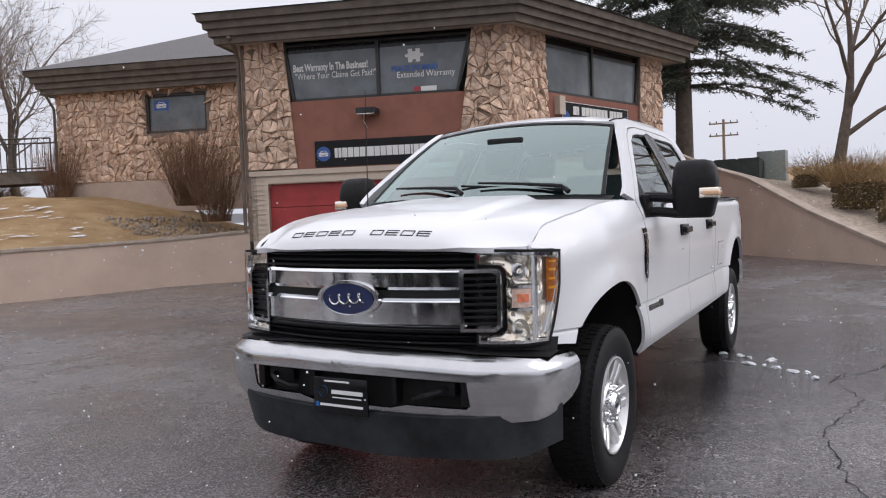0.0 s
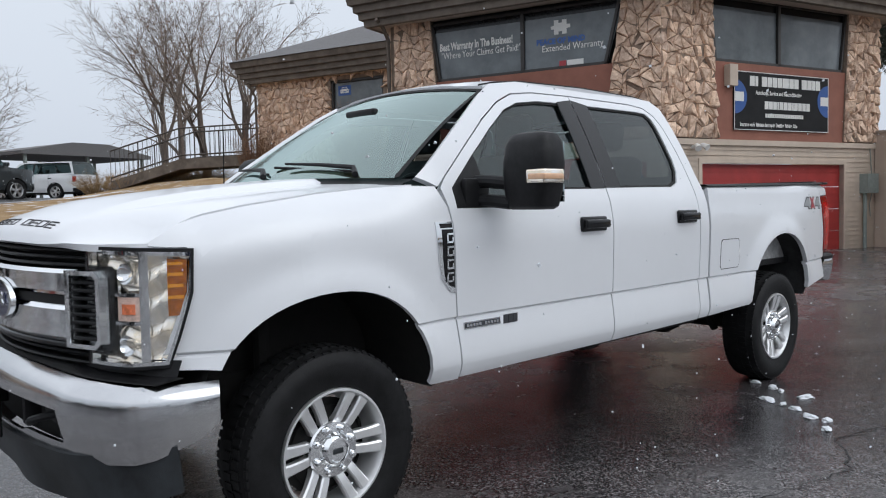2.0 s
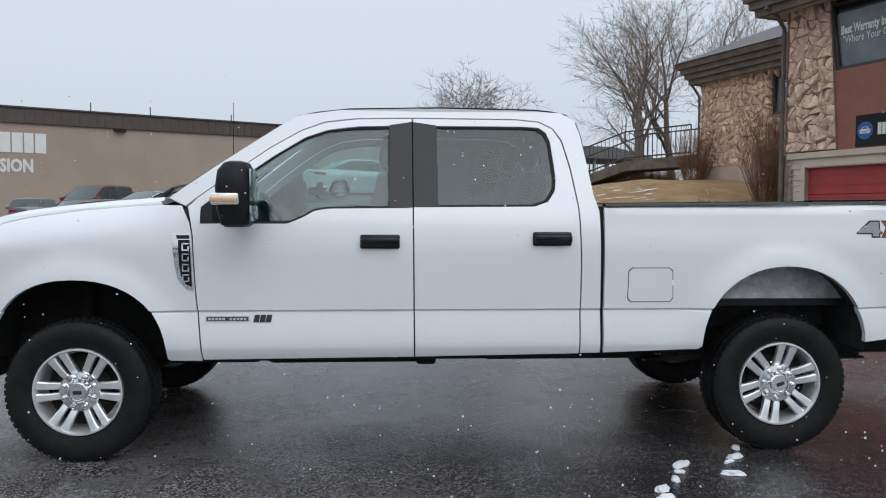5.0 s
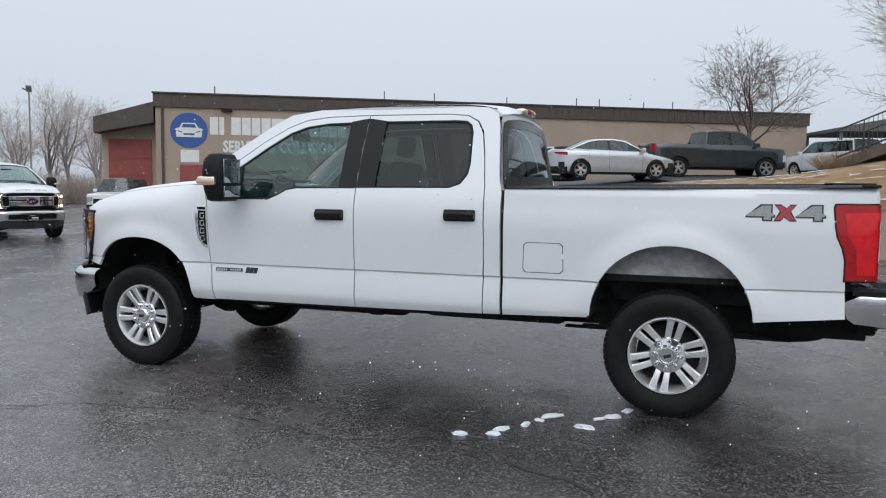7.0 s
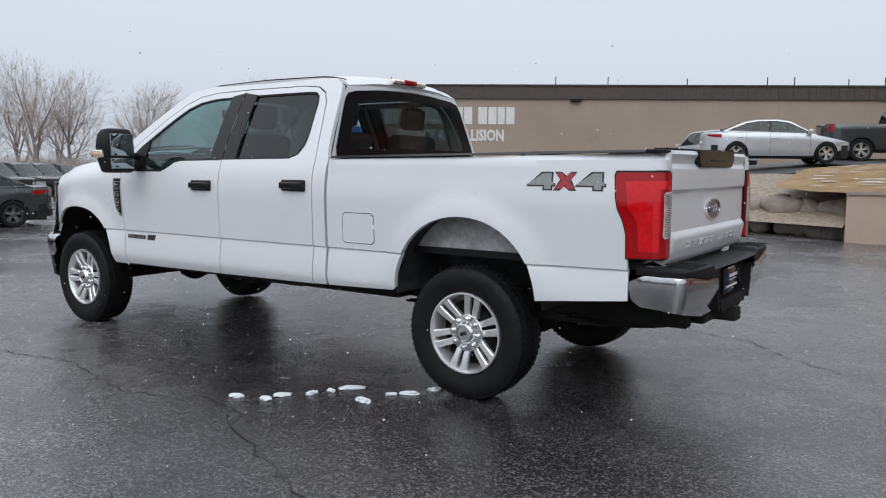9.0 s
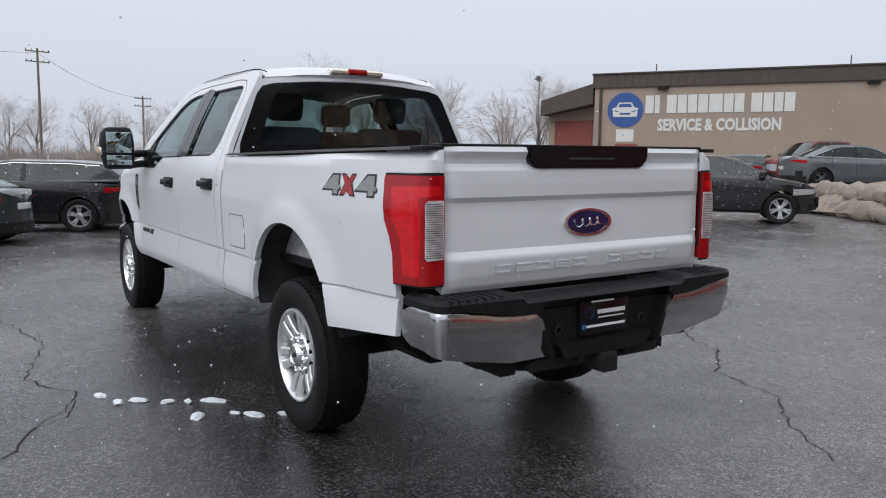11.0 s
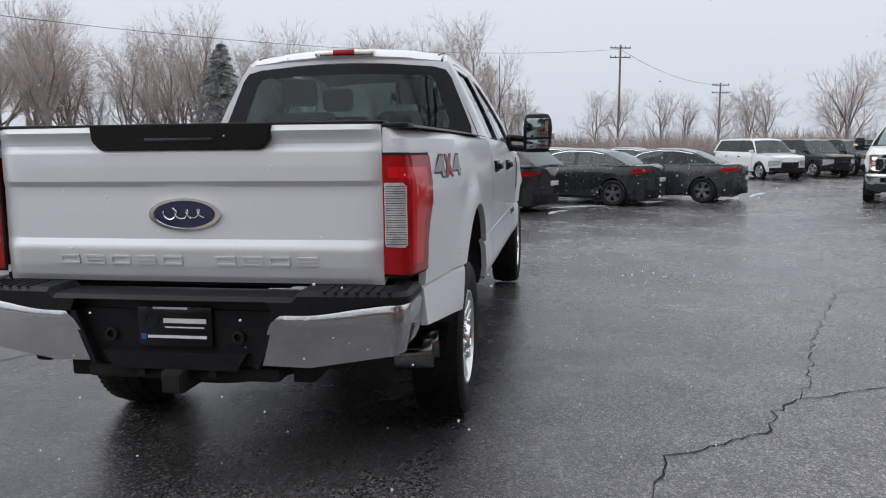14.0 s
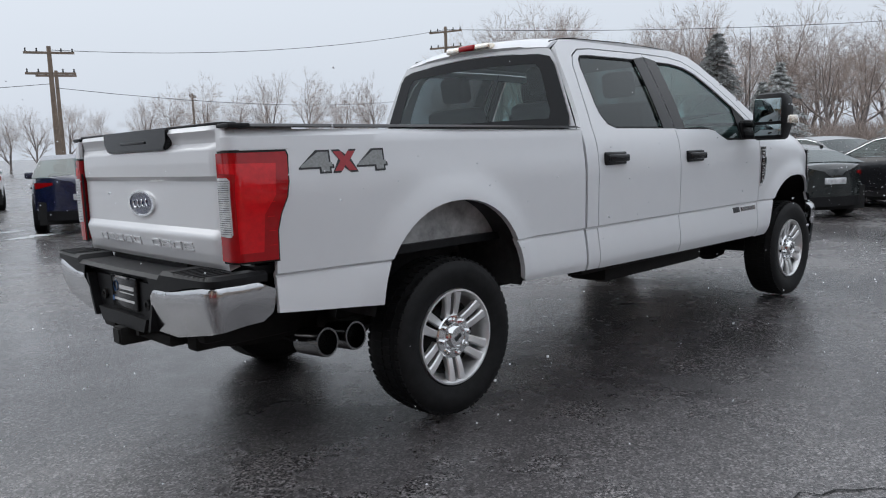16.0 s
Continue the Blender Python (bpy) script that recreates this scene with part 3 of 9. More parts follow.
def stone_mesh(b, on, st):
    q, cx, cz, h, ta, tb = st
    n = len(q)
    rings = []
    for k, d in ((0.97, -0.02), (0.94, h * 0.6), (0.78, h)):
        rings.append([b.verts.new(on(cx + (u - cx) * k, cz + (v - cz) * k, d + (0 if d < 0 else (u - cx) * ta + (v - cz) * tb))) for u, v in q])
    for a, c in zip(rings, rings[1:]):
        for k in range(n):
            b.faces.new((a[k], a[(k + 1) % n], c[(k + 1) % n], c[k]))
    if int(h * 1e5) % 3:
        b.faces.new(rings[-1])
        bmesh.ops.recalc_face_normals(b, faces=b.faces[:])
        return b
    # a broken ridge across the face
    far = max(range(n), key=lambda k: (q[k][0] - cx) ** 2 + (q[k][1] - cz) ** 2)
    ru, rv = (q[far][0] - cx) * 0.36, (q[far][1] - cz) * 0.36
    e0 = b.verts.new(on(cx + ru, cz + rv, h * 1.12 + ru * ta))
    e1 = b.verts.new(on(cx - ru, cz - rv, h * 1.0 - ru * ta))
    own = [e0 if (u - cx) * ru + (v - cz) * rv > 0 else e1 for u, v in q]
    top = rings[-1]
    for k in range(n):
        a, c = own[k], own[(k + 1) % n]
        b.faces.new((top[k], top[(k + 1) % n], a) if a is c else (top[k], top[(k + 1) % n], c, a))
    bmesh.ops.recalc_face_normals(b, faces=b.faces[:])
    return b


PIERS = [(onA, lambda z: -0.02, lambda z: 1.19 - 0.22 * (z - 2.65) / 2.8, 2.66, 5.66, 0.23, 3), (onA, lambda z: 4.97 + 0.40 * (z - 2.65) / 2.8, lambda z: LA + 0.02, 2.66, 5.66, 0.23, 5),
         (onB, lambda z: RB0 - 0.02, lambda z: -0.03 - 0.17 * (z - 2.65) / 2.8, 2.66, 5.68, 0.23, 8), (onB, lambda z: 4.06 + 0.16 * (z - 2.65) / 2.8, lambda z: 5.36, 2.66, 5.68, 0.23, 13)]
for on, l, r, z0, z1, size, seed in PIERS:
    b = quad_block(on, [(l(z0), z0), (r(z0), z0), (r(z1), z1), (l(z1), z1)], -0.15, 0.015)
    pier = opart("stone_pier", b, M_mortar, "tan split fieldstone pier")
    for st in stones(on, l, r, z0, z1, size, seed):
        opart("stone", stone_mesh(bm_new(), on, st), M_stone, "", pier, 50)

# the left side wall and the wing set back on the slope
W0, UW = Vector((-12.37, -20.5)), Vector((-0.312, 0.950)).normalized()
NW = Vector((UW.y, -UW.x))


def onW(s, z, out=0.0):
    p = W0 + UW * s + NW * out
    return Vector((p.x, p.y, z))


wing_len = 7.6
b = bm_new()
for q in ([(0, 2.0), (wing_len, 2.0), (wing_len, 4.36), (0, 4.36)], [(0, 4.36), (3.08, 4.36), (3.08, 5.58), (0, 5.58)], [(5.12, 4.36), (wing_len, 4.36), (wing_len, 5.58), (5.12, 5.58)], [(0, 5.58), (wing_len, 5.58), (wing_len, 6.2), (0, 6.2)]):
    quad_block(onW, q, -0.25, 0.0, b)
quad_block(lambda u, v, w: onW(w, v, -u), [(0.25, 1.5), (7.0, 1.5), (7.0, 6.2), (0.25, 6.2)], 0.0, 0.25, b)
wing = opart("wing_wall", b, M_mortar, "tan fieldstone wing wall")
b = bm_new()
for st in stones(onW, lambda z: -0.02, lambda z: wing_len, 2.9, 5.9, 0.23, 21, (3.0, 5.2, 4.3, 5.64)):
    stone_mesh(b, onW, st)
ob = opart("stone_facing", b, M_stone, "split fieldstone facing", wing, 50)
tagged(ob, kind="stuff")
opart("base_band", face_box(onW, -0.02, wing_len, 1.9, 2.9, -0.1, 0.05), M_stucco, "beige painted plinth", wing)
b = bm_new()
for q in ([(3.08, 4.36), (5.12, 4.36), (5.12, 4.44), (3.08, 4.44)], [(3.08, 5.50), (5.12, 5.50), (5.12, 5.58), (3.08, 5.58)], [(3.08, 4.36), (3.15, 4.36), (3.15, 5.58), (3.08, 5.58)], [(5.05, 4.36), (5.12, 4.36), (5.12, 5.58), (5.05, 5.58)]):
    quad_block(onW, q, -0.2, -0.04, b)
ww = opart("window", b, M_winframe, "dark framed wing window")
opart("pane", face_box(onW, 3.1, 5.1, 4.38, 5.56, -0.14, -0.13), M_film, "", ww)
opart("window_sticker", face_box(onW, 3.30, 3.80, 5.08, 5.40, -0.13, -0.126), M_royal, "blue sticker with a white car shape", ww)
# main left flank
b = bm_new()
prism(b, [(0.0, 1.0), (6.5, 1.0), (6.5, 6.0), (0.0, 6.0)], -0.12, 0.13, lambda u, v, w: Vector(((A0 - NA * u + UA * w).x, (A0 - NA * u + UA * w).y, v)))
opart("flank_wall", b, M_mortar, "tan stone flank")
b = bm_new()
for st in stones(lambda s, z, o=0.0: Vector(((A0 - NA * s - UA * (0.12 + o)).x, (A0 - NA * s - UA * (0.12 + o)).y, z)), lambda z: 0.0, lambda z: 5.0, 2.6, 5.9, 0.30, 34):
    stone_mesh(b, lambda s, z, o=0.0: Vector(((A0 - NA * s - UA * (0.12 + o)).x, (A0 - NA * s - UA * (0.12 + o)).y, z)), st)
ob = opart("stone_facing", b, M_stone, "split fieldstone facing", None, 50)
tagged(ob, kind="stuff")


# eaves: stepped boards leaning outward, soffit and shingle roof
def eave(path, name, z0, steps, inner_z, roof_to):
    """path: outline of the wall head, walked so that outside is to the right of travel; boards step out as they rise."""
    def offs(d):
        out = []
        n = len(path)
        for i, p in enumerate(path):
            a = (path[i] - path[i - 1]).normalized() if i else (path[1] - path[0]).normalized()
            c = (path[i + 1] - path[i]).normalized() if i < n - 1 else a
            if i == 0:
                a = c
            na, nc = Vector((a.y, -a.x)), Vector((c.y, -c.x))
            m = (na + nc)
            m = m / max(0.3, m.dot(na))
            out.append(p + m * d)
        return out
    fas = None
    for z_lo, z_hi, d_lo, d_hi in steps:
        b = bm_new()
        lo, hi, bi = offs(d_lo), offs(d_hi), offs(d_lo - 0.12)
        rows = [[b.verts.new((p.x, p.y, z_lo)) for p in bi], [b.verts.new((p.x, p.y, z_lo)) for p in lo], [b.verts.new((p.x, p.y, z_hi)) for p in hi], [b.verts.new((p.x, p.y, z_hi)) for p in offs(d_lo - 0.10)]]
        for r0, r1 in zip(rows, rows[1:]):
            for k in range(len(path) - 1):
                b.faces.new((r0[k], r0[k + 1], r1[k + 1], r1[k]))
        for e in (0, -1):
            b.faces.new([r[e] for r in rows])
        bmesh.ops.recalc_face_normals(b, faces=b.faces[:])
        if fas is None:
            fas = opart("fascia_board", b, M_fascia, "weathered brown eave board", None, 20)
        else:
            opart("fascia_board", b, M_fascia, "weathered brown eave board", None, 20)
    b = bm_new()
    inn, out = offs(-0.2), offs(steps[0][2])
    r0 = [b.verts.new((p.x, p.y, inner_z)) for p in inn]
    r1 = [b.verts.new((p.x, p.y, z0)) for p in out]
    for k in range(len(path) - 1):
        b.faces.new((r0[k], r0[k + 1], r1[k + 1], r1[k]))
    opart("soffit", b, M_soffit, "pale boarded soffit")
    b = bm_new()
    top = offs(steps[-1][3] + 0.05)
    r0 = [b.verts.new((p.x, p.y, steps[-1][1] + 0.01)) for p in top]
    c = b.verts.new(roof_to)
    for k in range(len(path) - 1):
        b.faces.new((r0[k], r0[k + 1], c))
    b.faces.new((r0[-1], r0[0], c))
    opart("roof", b, M_shingle, "low grey shingle roof")


STEPS = [(5.56, 5.72, 0.52, 0.53), (5.72, 5.88, 0.61, 0.62), (5.88, 6.04, 0.70, 0.71), (6.04, 6.20, 0.79, 0.82)]
mainpath = [(A0 - NA * 6.0), A0.copy(), CORN.copy(), onB(5.35, 0).xy, onB(5.35, 0, -6).xy]
eave(mainpath, "eave", 5.56, STEPS, 5.64, (-15.5, -9.5, 7.3))
WSTEPS = [(5.72, 5.90, 0.33, 0.34), (5.90, 6.08, 0.43, 0.44), (6.08, 6.26, 0.53, 0.54), (6.26, 6.44, 0.63, 0.67)]
wingpath = [onW(0, 0, -6.5).xy, onW(0, 0).xy, onW(wing_len, 0).xy]
eave(wingpath, "eave", 5.72, WSTEPS, 5.76, (-17.5, -16.0, 8.5))
# downpipes
for pts in ([onW(-0.1, 5.75, 0.45), onW(-0.1, 5.6, 0.3), onW(-0.05, 5.3, 0.1), onW(-0.05, 2.3, 0.08)], [onA(-0.12, 5.68, 0.62), onA(-0.14, 5.55, 0.3), onA(-0.16, 5.3, 0.06), onA(-0.16, 1.2, 0.06)]):
    opart("downpipe", tube(bm_new(), pts, 0.045, 8), M_fascia, "brown downpipe")

# ---- retaining walls, lawn, upper lot ----
M_grass = mat("dormant_lawn", (0.29, 0.175, 0.075), 0.95, c2=(0.42, 0.29, 0.15), scale=1.3, bump=0.03, bscale=90)
M_gravel = mat("pale_gravel", (0.42, 0.34, 0.26), 0.95, c2=(0.22, 0.18, 0.15), scale=9, bump=0.03, bscale=40)
M_upper = mat("upper_lot_asphalt", (0.07, 0.07, 0.072), 0.6, var=0.25, scale=0.6, bump=0.003, bscale=80, rvar=0.12)
M_snow = mat("wet_snow", (0.70, 0.72, 0.75), 0.65, var=0.05, scale=20, bump=0.01, bscale=60)
M_boulder = mat("boulder", (0.36, 0.30, 0.25), 0.9, c2=(0.22, 0.185, 0.16), scale=2.5, bump=0.02, bscale=14)


def low_wall(name, label, pts, cap=0.06, wide=0.22, capw=0.30):
    """A stucco wall along (x, y, foot, top) points with a capping."""
    w = thing(name, label, "retaining wall", Matrix.Translation((pts[0][0], pts[0][1], pts[0][2])))
    inv = Matrix.Translation((-pts[0][0], -pts[0][1], -pts[0][2]))
    dirs = []
    P = [Vector(p[:2]) for p in pts]
    nrm = []
    for i in range(len(P)):
        a = (P[i] - P[i - 1]).normalized() if i else (P[1] - P[0]).normalized()
        c = (P[i + 1] - P[i]).normalized() if i < len(P) - 1 else a
        n = Vector((a.y, -a.x)) + Vector((c.y, -c.x))
        nrm.append(n / max(0.4, n.dot(Vector((a.y, -a.x)))))
    for nm, half, z0, z1, m in (("wall", wide / 2, lambda p: p[2] - 0.3, lambda p: p[3] - cap, M_stucco), ("coping", capw / 2, lambda p: p[3] - cap, lambda p: p[3], M_cap)):
        b = bm_new()
        rows = []
        for p, q, n in zip(pts, P, nrm):
            rows.append([b.verts.new((q.x + n.x * d, q.y + n.y * d, z)) for d, z in ((-half, z0(p)), (half, z0(p)), (half, z1(p)), (-half, z1(p)))])
        for a, c in zip(rows, rows[1:]):
            for k in range(4):
                b.faces.new((a[k], a[(k + 1) % 4], c[(k + 1) % 4], c[k]))
        b.faces.new(rows[0])
        b.faces.new(rows[-1])
        bmesh.ops.recalc_face_normals(b, faces=b.faces[:])
        ob = part(nm, b, m, w, "", 20)
        ob.matrix_parent_inverse = inv
    return w


LW = [(-4.45, -12.75, 0.08, 1.07), (-6.5, -12.45, 0.08, 1.10), (-8.6, -12.0, 0.08, 1.15), (-9.4, -11.5, 0.08, 1.20), (-10.25, -10.75, 0.10, 1.28)]
low_wall("retaining_wall", "beige stucco garden retaining wall with coping", LW)
RW = [(-18.80, -2.86, 0.1, 2.95), (-18.75, -2.30, 0.1, 2.95), (-18.40, -1.50, 0.1, 2.55), (-17.0, -0.24, 0.1, 2.12), (-15.4, 1.2, 0.1, 1.27), (-13.9, 2.55, 0.1, 0.62), (-12.6, 3.7, 0.08, 0.2)]
low_wall("ramp_wall", "beige stucco ramp wall with sloping concrete coping", RW)


def lawn_z(x, y):
    """Lawn: from the wall's top up to the wing's plinth and across to the upper lot."""
    d = -12.5 - y
    return 1.02 + lerp(x, [(-10.0, 1.45), (-7.5, 1.0), (-6.0, 0.80), (-3.0, 0.62)]) * sstep(-0.5, 7.5, d)


b = bm_new()
xs = [-14.2 + 0.5 * k for k in range(24)]
ys = [0.0, 0.02, 0.05] + [0.1 + 0.9 * k / 14 for k in range(15)]


def lawn_edge(x):
    return lerp(x, [(-14.2, -11.5), (-10.3, -10.85), (-9.4, -11.6), (-8.6, -12.12), (-6.5, -12.56), (-4.45, -12.85), (-2.7, -14.2)])


grid(b, xs, ys, lambda x, v: (lambda y: Vector((x, y, lawn_z(x, y) + 0.03 * math.sin(x * 2.1) * math.sin(y * 1.7))))(lawn_edge(x) + (-24.0 - lawn_edge(x)) * v))
bmesh.ops.recalc_face_normals(b, faces=b.faces[:])
lawn = tagged(part("lawn", b, M_grass), "dormant yellow-brown lawn dusted with snow", "lawn", kind="structure")
def upper_fall(x):
    return lerp(x, [(-3, 1.0), (0.5, 0.93), (3, 0.70), (6, 0.36), (9, 0.26), (13, 0.05), (13.5, 0.0)])


b = bm_new()
xs = [-90, -60, -40, -30, -20, -14, -10, -6, -2, 2, 5, 8, 10.5]
grid(b, xs, [0, 0.03, 0.06, 0.1, 0.25, 0.5, 0.75, 1.0], lambda x, v: (lambda e: Vector((x, e + (-120 - e) * v, lerp(v, [(0, 1.50), (0.03, 1.78), (0.06, 2.06), (0.25, 2.1), (1, 2.2)]) * upper_fall(x))))(lerp(x, [(-90, -24), (-10, -23.5), (-4, -22), (0, -19.5), (4, -19.0), (10.5, -24)])))
bmesh.ops.recalc_face_normals(b, faces=b.faces[:])
tagged(part("upper_lot", b, M_upper), "higher asphalt parking lot behind the lawn", "asphalt", kind="structure")
b = bm_new()
grid(b, [-4.4, -3.0, -1.5, 0, 1.5, 3, 4.2, 6, 8, 10.5], [0, 0.3, 0.6, 1], lambda x, v: (lambda e, f: Vector((x, e + (f - e) * v, lerp(v, [(0, 0.35), (0.3, 1.0), (0.6, 1.25), (1, 1.5)]) * upper_fall(x))))(lerp(x, [(-4.4, -13.0), (0, -15.4), (4, -18.0), (10.5, -24.0)]) + 0.5, lerp(x, [(-4.4, -23.5), (0, -19.4), (4, -18.9), (10.5, -24.2)])))
bmesh.ops.recalc_face_normals(b, faces=b.faces[:])
tagged(part("bank", b, M_gravel), "gravel bank behind the boulders", "bank", kind="structure")

# land to the west, above the ramp wall: gravel, dry grass
b = bm_new()
grid(b, [0, 0.08, 0.2, 0.4, 0.7, 1.0], [k / 12 for k in range(13)], lambda u, v: (lambda p, top: Vector((p[0] - 90 * u * (0.62 + 0.0 * v) - 3.0 * u, p[1] + (-8 + 70 * v) * u + 4.0 * u, top - 0.05 + (2.35 - top) * sstep(0, 0.35, u))))(
    (lerp(v, [(0, -18.8), (0.1, -18.4), (0.45, -15.4), (0.75, -13.9), (1, -12.6)]), lerp(v, [(0, -2.6), (0.1, -1.5), (0.45, 1.2), (0.75, 2.55), (1, 3.7)])), lerp(v, [(0, 2.5), (0.1, 2.5), (0.45, 1.25), (0.75, 0.62), (1, 0.25)])))
bmesh.ops.recalc_face_normals(b, faces=b.faces[:])
tagged(part("west_bank", b, M_gravel), "pale gravel land above the ramp wall", "bank", kind="structure")
M_field = mat("dry_field_grass", (0.42, 0.29, 0.16), 0.95, c2=(0.32, 0.21, 0.11), scale=0.5, bump=0.05, bscale=20)
b = bm_new()
grid(b, [-26, -40, -70, -120, -250], [-15, -5, 3, 10, 20, 40, 80], lambda x, y: Vector((x, y * (1 + (-26 - x) / 120), 2.3 + 0.15 * math.sin(x * 0.3 + y * 0.2) + 0.055 * min(50, -26 - x))))
bmesh.ops.recalc_face_normals(b, faces=b.faces[:])
tagged(part("field", b, M_field), "field of dry tan grass", "field", kind="structure")

# boulders along the bank
rnd = random.Random(5)


def boulder(x, y, z, r, seed, group):
    q = random.Random(seed)
    b = bm_new()
    bmesh.ops.create_icosphere(b, subdivisions=2, radius=1.0)
    for v in b.verts:
        n = noise.noise(v.co * 1.3 + Vector((seed * 3.1, 0, 0)))
        v.co *= 1 + 0.35 * n
        v.co = Vector((v.co.x * r * q.uniform(1.1, 1.12), v.co.y * r * 0.95, v.co.z * r * 0.75))
    bmesh.ops.rotate(b, verts=b.verts[:], matrix=Matrix.Rotation(q.uniform(0, 6), 3, 'Z'))
    ob = part("boulder", b, M_boulder, None, "", 60)
    ob.location = (x, y, z)
    tagged(ob, "rough tan boulder in a stacked rock border", "boulder", group)


seed = 0
line = [(-4.6, -13.6), (-3.0, -14.0), (-1.2, -14.6), (0.8, -15.6), (2.4, -16.8), (4.2, -18.4), (6.0, -20.4), (8.0, -22.4)]
for (x0, y0), (x1, y1) in zip(line, line[1:]):
    n = 4
    for k in range(n):
        for row in (0, 1):
            seed += 1
            t = (k + rnd.uniform(-0.2, 0.2) + 0.5 * row) / n
            x, y = x0 + (x1 - x0) * t, y0 + (y1 - y0) * t
            boulder(x, y - 0.35 * row, gz(x, y) + 0.18 + 0.42 * row, rnd.uniform(0.26, 0.40), seed, "boulders of the rock border")

# ---- service building ----
K1, K2 = Vector((23.6, -28.4)), Vector((-10.2, -48.4))
UK = (K2 - K1).normalized()
NK = Vector((-UK.y, UK.x)) if Vector((-UK.y, UK.x)).dot(Vector((0, 1))) > 0 else Vector((UK.y, -UK.x))
M_shop = mat("tan_block_wall", (0.36, 0.285, 0.225), 0.9, var=0.06, scale=0.4, bump=0.003, bscale=30)
M_parapet = mat("brown_metal_parapet", (0.075, 0.058, 0.048), 0.6, var=0.15, scale=3)
M_shopdoor = mat("faded_red_door", (0.26, 0.060, 0.048), 0.6, var=0.12, scale=2)


def onK(s, z, out=0.0):
    p = K1 + UK * s + NK * out
    return Vector((p.x, p.y, z))


shop = thing("service_building", "long low tan service building with brown metal parapet", "building", Matrix.Translation((23.6, -28.4, 0)))


def spart(name, b, m, label="", parent=None, angle=35):
    ob = part(name, b, m, parent or shop, label, angle)
    ob.matrix_parent_inverse = Matrix.Translation((-23.6, 28.4, 0)) if parent is None else Matrix()
    return ob


LK = (K2 - K1).length
spart("wall", face_box(onK, 0, LK, -0.3, 5.53, -14, 0), M_shop, "tan painted block wall")
for k in range(1, 8):
    spart("wall_joint", face_box(onK, LK * k / 8 - 0.05, LK * k / 8 + 0.05, 0, 5.5, 0, 0.015), M_shop)
spart("parapet", face_box(onK, -0.1, LK + 0.1, 5.53, 6.26, -14.1, 0.12), M_parapet, "ribbed brown metal parapet")
b = bm_new()
n = int(LK / 0.4)
for k in range(n):
    face_box(onK, 0.4 * k, 0.4 * k + 0.05, 5.53, 6.25, 0.12, 0.15, b)
face_box(onK, -0.15, LK + 0.15, 6.24, 6.31, -0.1, 0.2, b)
ob = spart("parapet_rib", b, M_parapet)
tagged(ob, kind="stuff")
for s, h in ((2.9, 0.55), (12.5, 0.6), (15.5, 0.6), (20, 0.5), (24.5, 0.6), (26, 0.6), (29, 0.5), (31, 0.6)):
    spart("roof_vent", tube(bm_new(), [onK(s, 6.2, -2), onK(s, 6.25 + h + 0.15, -2)], 0.03, 8), M_parapet)
for s in (3.4, 13.2):
    spart("wall_light", face_box(onK, s, s + 0.55, 5.38, 5.50, 0, 0.25), M_black)
# side bay with awning and red door
spart("bay_wall", prism(bm_new(), [(-2.95, -0.3), (-0.1, -0.3), (-0.1, 5.60), (-2.95, 4.75)], -8, -1.2, lambda u, v, w: onK(u, v, w)), M_shop, "tan side bay")
spart("bay_door", face_box(onK, -2.6, -0.4, 0.0, 3.85, -1.2, -1.12), M_shopdoor, "faded red bay door")
for z in (0.95, 1.90, 2.85):
    spart("door_rib", face_box(onK, -2.6, -0.4, z - 0.03, z + 0.03, -1.12, -1.09), M_shopdoor)
spart("awning", prism(bm_new(), [(-3.1, 4.10), (-0.1, 4.70), (-0.1, 5.80), (-3.1, 4.92)], -5, 0.0, lambda u, v, w: onK(u, v, w)), M_parapet, "deep sloping brown awning")
spart("downpipe", tube(bm_new(), [onK(0.35, 5.5, 0.1), onK(0.35, 0, 0.1)], 0.07, 8), M_parapet)
spart("side_door", face_box(onK, 1.2, 2.4, 0.0, 2.5, 0, 0.05), M_shopdoor, "brown red side door")
spart("notice", face_box(onK, 1.25, 2.2, 2.62, 3.28, 0, 0.03), M_paintwhite, "white notice board")


# lettering helpers
def lettering(txt, size, origin, u, up, material, parent=None, name="lettering", sx=1.0, label="", bold=0.0, base=None, thick=0.0):
    """Words set flat at origin, running along u; up is the way up the wall."""
    cu = bpy.data.curves.new("lettering", 'FONT')
    cu.body, cu.size, cu.resolution_u, cu.offset, cu.extrude = txt, size, 2, bold, thick
    tmp = new("lettering_tmp", cu)
    me = bpy.data.meshes.new_from_object(tmp.evaluated_get(bpy.context.evaluated_depsgraph_get()))
    bpy.data.objects.remove(tmp)
    b = bm_new()
    b.from_mesh(me)
    nrm = Vector(u).cross(Vector(up))
    for v in b.verts:
        v.co = Vector(origin) + Vector(u) * (v.co.x * sx) + Vector(up) * v.co.y + nrm * v.co.z
    ob = part(name, b, material, parent, label)
    if base is not None and parent is not None:
        ob.matrix_parent_inverse = base
    return ob


UK3, UP = Vector((UK.x, UK.y, 0)), Vector((0, 0, 1))
sbase = Matrix.Translation((-23.6, 28.4, 0))
b = bm_new()
vs = [b.verts.new(onK(1.70 + 0.97 * math.cos(a), 4.32 + 0.94 * math.sin(a), 0.02)) for a in [2 * math.pi * k / 48 for k in range(48)]]
b.faces.new(vs)
bmesh.ops.recalc_face_normals(b, faces=b.faces[:])
spart("roundel", b, M_royal, "painted blue roundel with white car shape")
